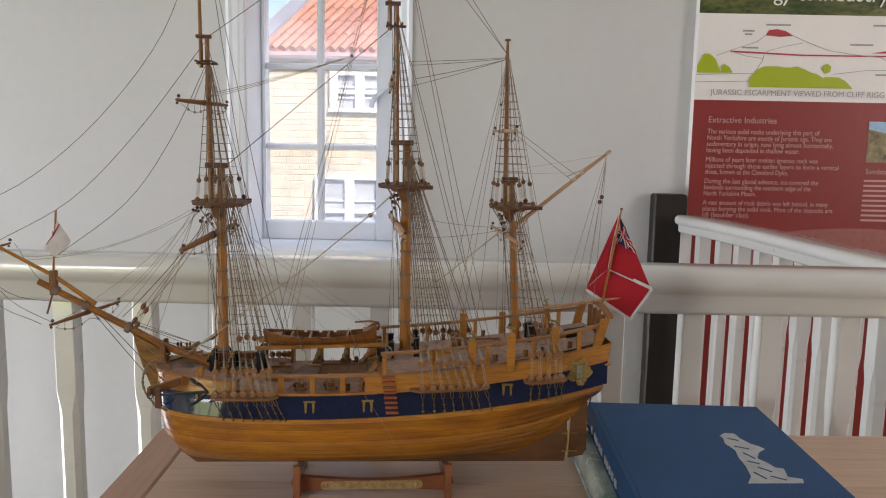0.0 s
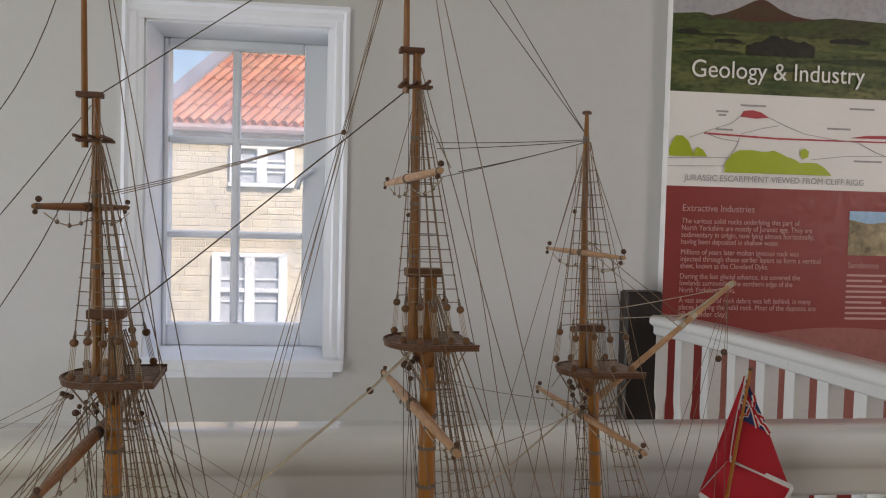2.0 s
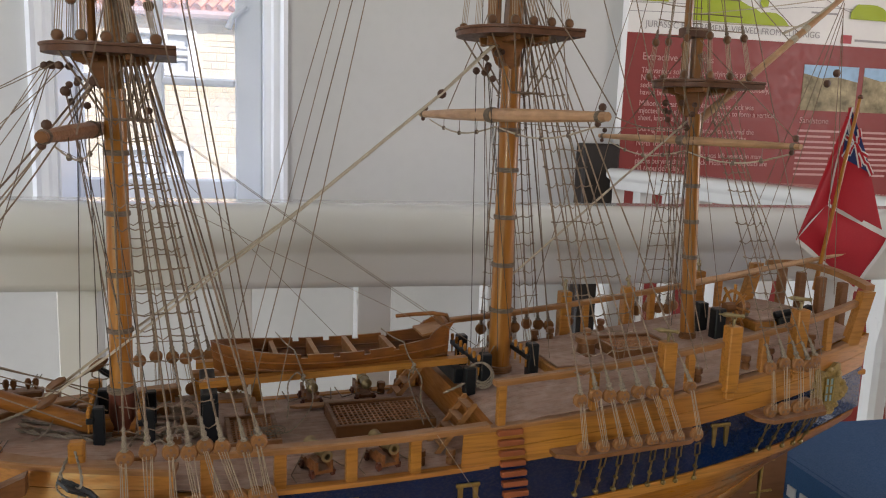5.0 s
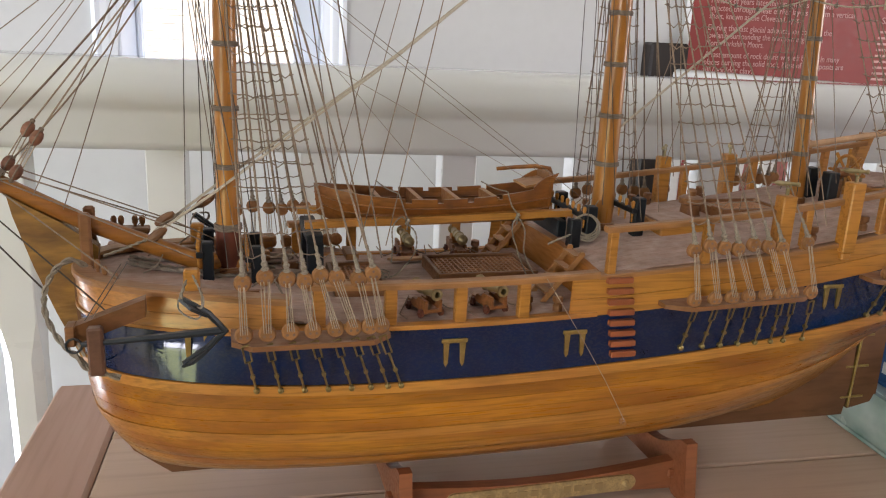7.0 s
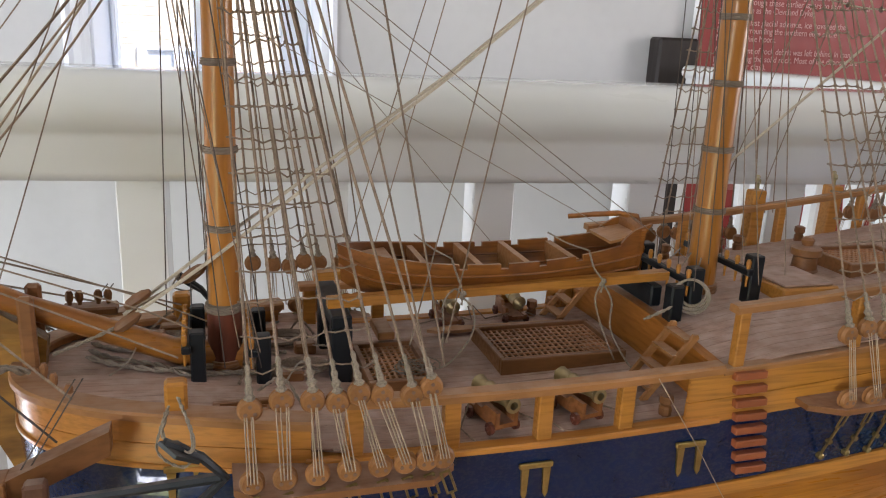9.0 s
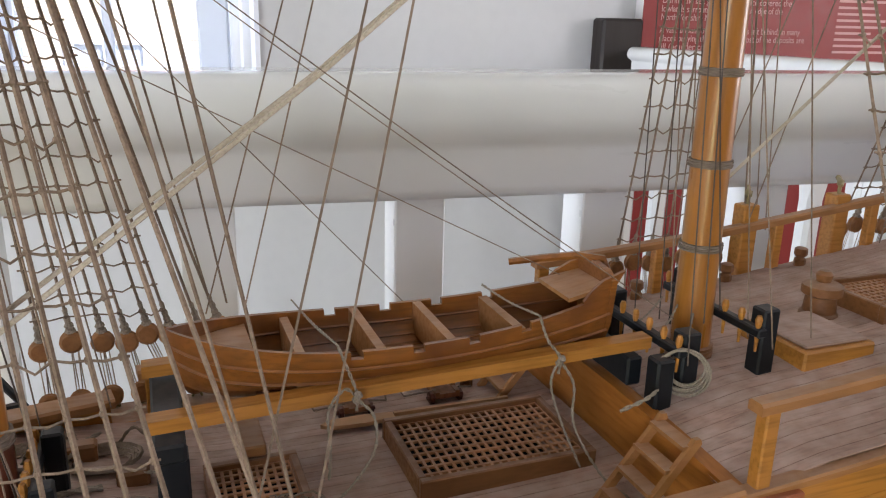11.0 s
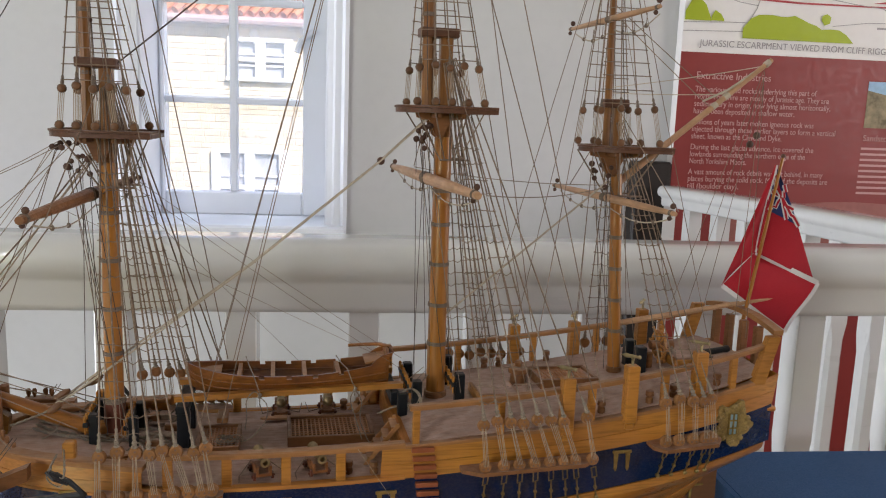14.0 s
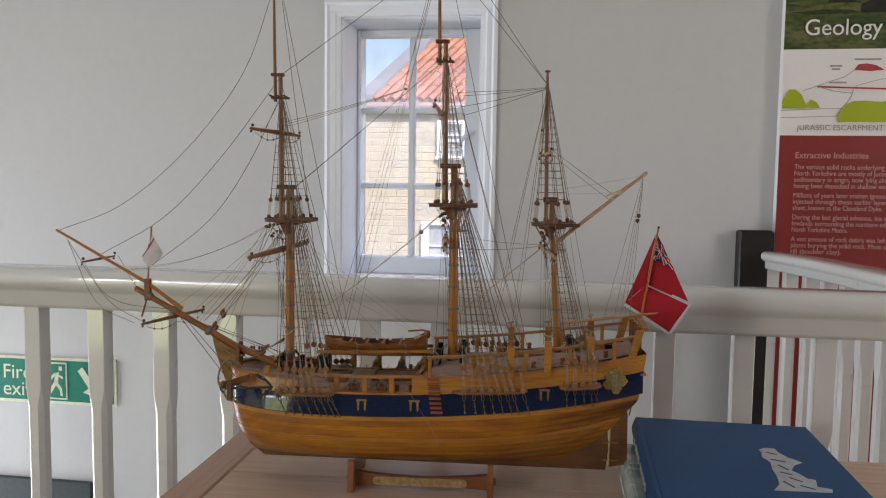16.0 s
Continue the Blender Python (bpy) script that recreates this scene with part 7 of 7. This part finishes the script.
for side in (-1, 1):
    lines("bow_shroud", [(-0.39, 0, 1.082), (-0.292, side * 0.045, 0.999)], 0.0005, DARKLINE, None, 3)
    lines("guy", hanging([(-0.555, 0, 1.185), (-0.505, side * 0.02, 1.10), (-0.43, side * 0.06, 1.077)]), 0.0004, DARKLINE, None, 3)
    lines("guy", hanging([(-0.505, side * 0.05, 1.158), (-0.47, side * 0.05, 1.105), (-0.41, side * 0.06, 1.075)]), 0.0004, DARKLINE, None, 3)
    lines("head_rope", [(-0.345, side * 0.002, 1.052), (-0.285, side * 0.05, 1.018)], 0.0005, SHROUDM, None, 3)
    lines("head_rope", [(-0.38, side * 0.002, 1.075), (-0.25, side * 0.03, 1.022)], 0.0005, SHROUDM, None, 3)
    # backstays
    for i, u in enumerate((-0.165, -0.159)):
        lines("backstay", [(u, side * 0.081, 1.034), (FT(1.41) + 0.002 * i, side * 0.003, 1.41 + 0.12 * i)], 0.0004, SHROUDM, None, 4)
    for i, (u, z) in enumerate(((0.098, 1.46), (0.104, 1.57))):
        lines("backstay", [(u, side * 0.079, 1.045), (MT(1.44) + 0.002 * i, side * 0.003, z)], 0.0004, SHROUDM, None, 4)
    lines("backstay", [(0.192, side * 0.078, 1.048), (ZG, side * 0.002, 1.40)], 0.00035, SHROUDM, None, 3)
    # falls that come down to the deck and rails
    r1 = random.Random(7 + side)
    for i in (0, 2):
        lines("halyard", [(-0.235 + 0.004 * i, side * (0.012 + 0.003 * i), 1.21), (-0.222 + 0.010 * i, side * (0.030 + 0.006 * i), 1.015)], 0.0003, SHROUDM, None, 3)
    for i in (1, 4):
        lines("halyard", [(0.002 + 0.003 * i, side * (0.010 + 0.003 * i), 1.238), (0.006 + 0.012 * i, side * (0.030 + 0.008 * i), 1.045)], 0.0003, SHROUDM, None, 3)
    for i in (0, 2):
        lines("halyard", [(0.130, side * 0.01, 1.215 + 0.05 * i), (0.150 + 0.012 * i, side * (0.03 + 0.01 * i), 1.06)], 0.00028, SHROUDM, None, 3)
    for i in (0, 3):
        lines("brace", [(ZT(1.40) - 0.001, side * 0.002, 1.398 - 0.002 * i), (0.052 + 0.010 * i, side * 0.068, 1.052)], 0.00034, SHROUDM, None, 3)
    lines("brace", [(0.0, side * 0.128, 1.193), (0.13, side * 0.004, 1.19)], 0.00035, SHROUDM, None, 3, 0.004)
    lines("brace", [(-0.215, side * 0.014, 1.186), (-0.024, side * 0.020, 1.050)], 0.00021, SHROUDM, None, 3, 0.002)
    block((-0.214, side * 0.013, 1.188), 0.0020)
    lines("lift", [(0.0, side * 0.128, 1.194), (MAIN(1.29), side * 0.004, 1.292)], 0.00042, SHROUDM, None, 3)
    lines("lift", [(-0.236, side * 0.132, 1.178), (FORE(1.26), side * 0.004, 1.26)], 0.00042, SHROUDM, None, 3)
    lines("lift", [(0.137, side * 0.10, 1.182), (MIZ(1.25), side * 0.003, 1.248)], 0.00038, SHROUDM, None, 3)
    lines("lift", [(MT(1.37), side * 0.128, 1.370), (MT(1.43), side * 0.003, 1.43)], 0.00038, SHROUDM, None, 3)
    lines("lift", [(FT(1.34), side * 0.075, 1.341), (FT(1.38), side * 0.003, 1.384)], 0.00038, SHROUDM, None, 3)
    lines("lift", [(ZG, side * 0.074, 1.314), (ZG - 0.002, side * 0.002, 1.40)], 0.00036, SHROUDM, None, 3)
    for k in (0, 2):
        lines("bowline", [(-0.168 + 0.007 * k, side * 0.066, 1.036), (MG, side * 0.003, 1.575 + 0.01 * k)], 0.00034, SHROUDM, None, 3)
lines("fore_tackle", [(-0.262, 0.004, 1.222), (-0.100, 0.030, 1.044)], 0.00019, SHROUDM, None, 3)
lines("fore_tackle", [(-0.258, -0.004, 1.166), (-0.040, 0.018, 1.052)], 0.00019, SHROUDM, None, 3)


def running_rigging(line, top_line, zdeck, ztop, ztree, front, seed, n):
    """Falls close to a mast: from blocks under the top to the deck, and from the crosstrees to the top."""
    r = random.Random(seed)
    for i in range(n):
        for side in (-1, 1):
            zt = ztop - r.uniform(0.012, 0.030)
            u0, v0 = line(zt) - r.uniform(0.008, front), side * r.uniform(0.004, 0.020)
            u1, v1 = line(zdeck) + r.uniform(-0.026, 0.016), side * r.uniform(0.008, 0.030)
            block((u0, v0, zt), r.uniform(0.0018, 0.0026))
            lines("fall", [(u0, v0, zt), (u1, v1, zdeck + r.uniform(0.008, 0.020))], 0.00030, SHROUDM if i % 2 else DARKLINE, None, 3, r.uniform(0.0, 0.0012))
    for i in range(n - 1):
        side = 1 if i % 2 else -1
        z0, z1 = ztree - r.uniform(0.0, 0.03), ztop + r.uniform(0.004, 0.03)
        u0, u1 = top_line(z0) + r.uniform(-0.007, 0.007), top_line(z1) + r.uniform(-0.016, 0.018)
        lines("fall", [(u0, side * r.uniform(0.002, 0.006), z0), (u1, side * r.uniform(0.004, 0.016), z1)], 0.00028, SHROUDM if i % 3 else DARKLINE, None, 3)
        if i % 2:
            q = r.uniform(0.3, 0.9)
            block((u0 + (u1 - u0) * q, side * 0.006, z0 + (z1 - z0) * q), 0.0019)


running_rigging(FORE, FT, z_main(-0.232, 0), 1.219, 1.388, 0.024, 3, 5)
running_rigging(MAIN, MT, z_quarter(0, 0), 1.243, 1.439, 0.020, 8, 5)
running_rigging(MIZ, ZT, z_quarter(0.146, 0), 1.219, 1.404, 0.016, 12, 4)


# ---- yards ----
def yard(name, c, L, r, mat, tilt=0.0, yaw=0.0, ropes=True):
    d = Vector((math.sin(radians(yaw)), -math.cos(radians(yaw)), tilt))
    c = Vector(c)
    pts = [c + d * (L * q) for q in (-1, -0.6, -0.2, 0.2, 0.6, 1)]
    rr = [r * 0.55, r * 0.85, r, r, r * 0.85, r * 0.55]
    f = Local().lathe(pts[0], pts[-1] - pts[0], [((p - pts[0]).length, q) for p, q in zip(pts, rr)], 10)
    y = piece(name, f, mat)
    for sgn in (-1, 1):
        e = c + d * (L * 0.95 * sgn)
        bind((e.x, e.y, e.z), r * 0.66, 0.003, y, None, d)
        block(e + Vector((0.001, 0, 0.0045)), 0.0021, None, y)
        block(e + Vector((-0.001, 0, -0.0035)), 0.0017, None, y)
        if ropes:
            a, b = c + d * (L * 0.92 * sgn) + Vector((0.003, 0, -0.001)), c + Vector((0.003, 0, -0.004))
            pt = [a + (b - a) * q - Vector((0, 0, 0.007 * math.sin(math.pi * q) + 0.003)) for q in [i / 8 for i in range(9)]]
            lines("foot_rope", pt, 0.0005, PALELINE, y)
            for q in (2, 4, 6):
                piece("stirrup", Local().tube([pt[q] - Vector((0, 0, 0.001)), pt[q] + Vector((0, 0, 0.0085))], 0.0003, 3).lathe(pt[q] - Vector((0, 0, 0.0015)), (0, 0, 1), [(0, 0.0008), (0.0012, 0.0015), (0.003, 0.0008)], 6), WOLD, y)
    bind((c.x, c.y, c.z), r * 1.05, 0.008, y, None, d)
    return y


yard("main_yard", (-0.0125, 0, 1.193), 0.130, 0.0042, SPAR, 0.0, 3)
yard("main_topsail_yard", (MT(1.368) - 0.006, 0, 1.368), 0.130, 0.0032, SPAR)
yard("crossjack_yard", (0.128, 0, 1.181), 0.106, 0.0029, SPAR, 0.0, 2)
yard("mizzen_topsail_yard", (ZG - 0.004, 0, 1.3135), 0.076, 0.0023, SPAR, 0.0, 2)
yard("fore_yard", (-0.243, 0, 1.177), 0.136, 0.0042, WALNUT, 0.0, -2)
yard("fore_topsail_yard", (FT(1.34) - 0.006, 0, 1.340), 0.078, 0.0030, WALNUT, 0.0, -10)

SPRITM = material("reddish_varnished_bowsprit", (0.34, 0.130, 0.018), 0.34, vary=0.2, scale=(20, 120, 120), fine=(40, 600, 600), fine_vary=0.15, coat=0.5, tint=(0.20, 0.065, 0.014))
# bowsprit, jibboom and spritsail yards
sprit = piece("bowsprit", Local().tube([(-0.225, 0, 1.009), (-0.250, 0, 1.012), (-0.308, 0, 1.036), (-0.456, 0, 1.117)], 0.0062, 12, 0.0040), SPRITM, label="varnished bowsprit")
piece("bowsprit_bed", Local().box((-0.3085, -0.010, 1.008), (-0.3025, -0.0060, 1.0425), 0.0012).box((-0.3085, 0.0060, 1.008), (-0.3025, 0.010, 1.0425), 0.0012), WALNUT, sprit)
piece("jibboom", Local().tube([(-0.388, 0, 1.0885), (-0.437, 0, 1.1240), (-0.571, 0, 1.1985)], 0.0032, 10, 0.0018), MASTM, sprit)
piece("bowsprit_cap", Local().box((-0.4420, -0.0040, 1.100), (-0.4335, 0.0040, 1.131), 0.0008), WALNUT, sprit)
piece("jack_staff", Local().tube([(-0.4375, 0, 1.130), (-0.431, 0, 1.206)], 0.0013, 7), MASTM, sprit)
piece("dolphin_striker", Local().tube([(-0.4385, 0, 1.105), (-0.4475, 0, 1.076)], 0.0012, 6), WALNUT, sprit)
for q in (0.62, 0.86):
    p = Vector((-0.308, 0, 1.036)).lerp(Vector((-0.456, 0, 1.117)), q)
    piece("woolding", Local().tube([p - Vector((0.003, 0, -0.0016)), p + Vector((0.003, 0, -0.0016))], 0.0058, 10), WOLD, sprit)
yard("spritsail_yard", (-0.399, 0, 1.0775), 0.070, 0.0026, WALNUT, 0.0, -15)
yard("sprit_topsail_yard", (-0.509, 0, 1.158), 0.048, 0.0018, WALNUT, 0.0, 0, False)
f = Local()
J = [[(-0.4325, 0.0, 1.199), (-0.426, 0.001, 1.186), (-0.420, 0.002, 1.176), (-0.4155, 0.003, 1.167)], [(-0.4345, 0, 1.186), (-0.431, -0.002, 1.178), (-0.426, -0.001, 1.167), (-0.422, 0.001, 1.158)], [(-0.4365, 0, 1.174), (-0.438, -0.003, 1.170), (-0.434, -0.003, 1.160), (-0.431, 0.0, 1.149)], [(-0.4375, 0, 1.164), (-0.446, -0.002, 1.163), (-0.442, -0.003, 1.155), (-0.435, -0.001, 1.148)]]
f.grid(J)
jack = piece("jack_flag", f, FLAG_WHITE, label="small white flag with a red cross at the bow")
mid = [Vector(J[k][0]).lerp(Vector(J[k][1]), 0.75) + Vector((0, -0.0006, 0)) for k in range(4)]
piece("red_cross", Local().tube(mid, 0.0007, 4), FLAG_RED, jack)
mid = [Vector(J[1][k]).lerp(Vector(J[2][k]), 0.5) + Vector((0, -0.0006, 0)) for k in range(2)]
piece("red_cross", Local().tube(mid, 0.0007, 4), FLAG_RED, jack)

# ---- gaff, boom and ensign ----
gaff = piece("gaff", Local().tube([(0.141, 0.004, 1.193), (0.261, 0.002, 1.291)], 0.0029, 10, 0.0019), SPAR)
for q in (0.62, 0.70, 0.97):
    p = Vector((0.141, 0.004, 1.193)).lerp(Vector((0.261, 0.002, 1.291)), q)
    bind((p.x, p.y, p.z), 0.0024, 0.005, gaff, PALELINE, (0.12, 0, 0.098))
for i, q in enumerate((0.60, 0.66, 0.72, 0.95)):
    p = Vector((0.141, 0.004, 1.193)).lerp(Vector((0.261, 0.002, 1.291)), q)
    lines("peak_halyard", [p, (ZG, 0, 1.318 + 0.006 * i)] if i < 2 else [p, (ZG, 0, 1.252 + 0.004 * i)], 0.0004, PALELINE if i > 1 else SHROUDM, None, 3, 0.001)
lines("peak_line", [(0.257, 0.002, 1.288), (0.225, 0.002, 1.266), (0.205, 0.002, 1.257)], 0.0009, PALELINE, None, 5)
for i in range(5):
    side = -1 if i % 2 else 1
    lines("vang", [(0.256, 0.002, 1.285 - 0.003 * i), (0.214 + 0.007 * i, side * (0.046 - 0.002 * i), 1.078)], 0.0003, SHROUDM, None, 3)
for i, z in enumerate((1.232, 1.225)):
    block((0.2505, -0.004 + 0.008 * i, z), 0.0030)
boom = piece("boom", Local().tube([(0.142, 0.0, 1.080), (0.286, 0.004, 1.099)], 0.0024, 9, 0.0018), SPAR)
lines("boom_sheet", [(0.262, 0.003, 1.094), (0.250, 0.010, 1.083)], 0.0004, LANYARD, boom, 3)
staff = piece("ensign_staff", Local().tube([(0.256, 0, 1.072), (0.2785, 0, 1.215)], 0.0017, 8, 0.0012), MASTM)
piece("staff_truck", Local().lathe((0.2785, 0, 1.215), (0.15, 0, 1), [(0, 0.0012), (0.001, 0.0022), (0.003, 0.0012)], 8), TOPM, staff)


def cloth(corners, n, m, wave, phase):
    """A hanging piece of cloth between four corners, with soft folds."""
    a, b, c, d = [Vector(p) for p in corners]
    rows = []
    for i in range(n + 1):
        s, row = i / n, []
        for j in range(m + 1):
            t = j / m
            p = a.lerp(b, t).lerp(d.lerp(c, t), s)
            p.y += wave * math.sin(phase + 4.2 * s + 3.0 * t) * min(1, 4 * t + 0.1)
            row.append(p)
        rows.append(row)
    return rows


top, lowst, rightc, bottom, leftc = (0.2775, 0.0070, 1.209), (0.2672, 0.0070, 1.137), (0.3255, 0.005, 1.1115), (0.2995, 0.002, 1.0690), (0.2365, 0.003, 1.1100)
CLOTHS = {"fly": cloth((top, (0.2785, 0.007, 1.207), rightc, lowst), 14, 10, 0.0022, 0.3), "fold": cloth((lowst, rightc, bottom, leftc), 12, 14, 0.0026, 1.2), "hoist": cloth((top, top, lowst, leftc), 14, 8, 0.0018, 2.2)}
ensign = piece("ensign", Local().grid(CLOTHS["fly"]), FLAG_RED, None, "red cloth ensign with a union canton", 60)
for nm in ("fold", "hoist"):
    piece("flag_cloth", Local().grid(CLOTHS[nm]), FLAG_RED, ensign, "", 60)


def strip(rows, pick, w, mat, name, off=-0.0007):
    """A narrow band laid on a cloth along picked rows or columns."""
    pts = pick(rows)
    f = Local()
    a = [Vector(p) + Vector((0, off, 0)) for p in pts]
    out = []
    for i, p in enumerate(a):
        d = (a[min(i + 1, len(a) - 1)] - a[max(i - 1, 0)]).normalized()
        nrm = Vector((-d.z, 0, d.x)).normalized() * w / 2
        out.append((p - nrm, p + nrm))
    f.grid([[x for x, _ in out], [y for _, y in out]])
    piece(name, f, mat, ensign, "", 60)


strip(CLOTHS["fold"], lambda r: r[0], 0.0042, FLAG_WHITE, "hem")
strip(CLOTHS["fold"], lambda r: [row[-1] for row in r], 0.0036, FLAG_WHITE, "hem")
strip(CLOTHS["fold"], lambda r: r[-1], 0.0036, FLAG_WHITE, "hem")
strip(CLOTHS["hoist"], lambda r: [row[-1] for row in r], 0.0018, FLAG_WHITE, "hem")
fly = CLOTHS["fly"]
canton = [row for row in fly[:8]]
piece("canton", Local().grid([[Vector(p) + Vector((0, -0.0005, 0)) for p in row[1:]] for row in canton]), FLAG_BLUE, ensign, "navy union canton with white and red crosses", 60)
for (i0, j0), (i1, j1) in (((1, 1), (7, 10)), ((7, 1), (2, 10)), ((4, 1), (5, 10)), ((1, 5), (7, 6))):
    n = 8
    pts = []
    for k in range(n + 1):
        i, j = i0 + (i1 - i0) * k / n, j0 + (j1 - j0) * k / n
        pts.append(Vector(fly[min(13, int(round(i)))][int(round(j))]))
    strip(None, lambda r: pts, 0.0042, FLAG_WHITE, "white_cross", -0.0010)
    strip(None, lambda r: pts, 0.0020, FLAG_RED, "red_cross", -0.0014)

# ---- stand ----
stand = thing("ship_stand", "red-brown wooden cradle with a brass name plate under the model", "stand", pose(-0.0105, 0.988, TZ, 0, 0, 5.0))
for u in (-0.135, 0.056):
    prof = []
    n = 14
    for i in range(n + 1):
        v = -0.050 + 0.10 * i / n
        prof.append((v, min(0.892 + 0.0, max(0.874, 0.8755 + (abs(v) / 0.05) ** 2.0 * 0.024))))
    out = [(u - 0.004, -0.056, TZ + 0.0002), (u - 0.004, -0.040, TZ + 0.0002), (u - 0.004, -0.028, TZ + 0.008), (u - 0.004, 0.028, TZ + 0.008), (u - 0.004, 0.040, TZ + 0.0002), (u - 0.004, 0.056, TZ + 0.0002)] + [(u - 0.004, v, z) for v, z in reversed(prof)]
    part("cradle", Local().prism(out, (0.008, 0, 0)).done(), STANDM, stand)
    part("tenon", Local().box((u - 0.0075, -0.040, 0.862), (u + 0.0075, -0.028, 0.868), 0.0006).done(), STANDM, stand)
top = [(-0.131 + 0.183 * i / 16, 0.874 - 0.006 * math.sin(math.pi * i / 16)) for i in range(17)]
bot = [(0.052 - 0.183 * i / 16, 0.853 + 0.004 * math.sin(math.pi * i / 16)) for i in range(17)]
part("stretcher", Local().prism([(u, -0.038, z) for u, z in top + bot], (0, 0.008, 0)).done(), STANDM, stand)
PLATE = material("tarnished_brass_plate", (0.60, 0.43, 0.20), 0.42, metal=0.5, vary=0.5, scale=(160, 160, 160), fine=(700, 700, 700), fine_vary=0.15)
ENGRAVED = material("faint_engraving", (0.46, 0.32, 0.14), 0.5, metal=0.5)
ends2 = [(-0.106 + 0.0050 - 0.0052 * math.sin(math.pi * k / 6), 0.862 + 0.0056 * math.cos(math.pi * k / 6)) for k in range(7)]
ends2 += [(0.024 - 0.0050 + 0.0052 * math.sin(math.pi * k / 6), 0.862 - 0.0056 * math.cos(math.pi * k / 6)) for k in range(7)]
plate = part("name_plate", Local().prism([(u, -0.0398, z) for u, z in ends2], (0, 0.0022, 0)).done(), PLATE, stand, "tarnished brass name plate")
for u in (-0.0985, 0.0165):
    part("screw", Local().lathe((u, -0.0395, 0.862), (0, -1, 0), [(0, 0.0028), (0.0012, 0.0026), (0.002, 0.0012)], 10).done(), PLATE, plate)
for i in range(11):
    u = -0.080 + i * 0.0075
    if i not in (1, 6):
        part("engraved_bar", Local().box((u, -0.0401, 0.8602), (u + 0.005, -0.0396, 0.8643)).done(), ENGRAVED, plate)
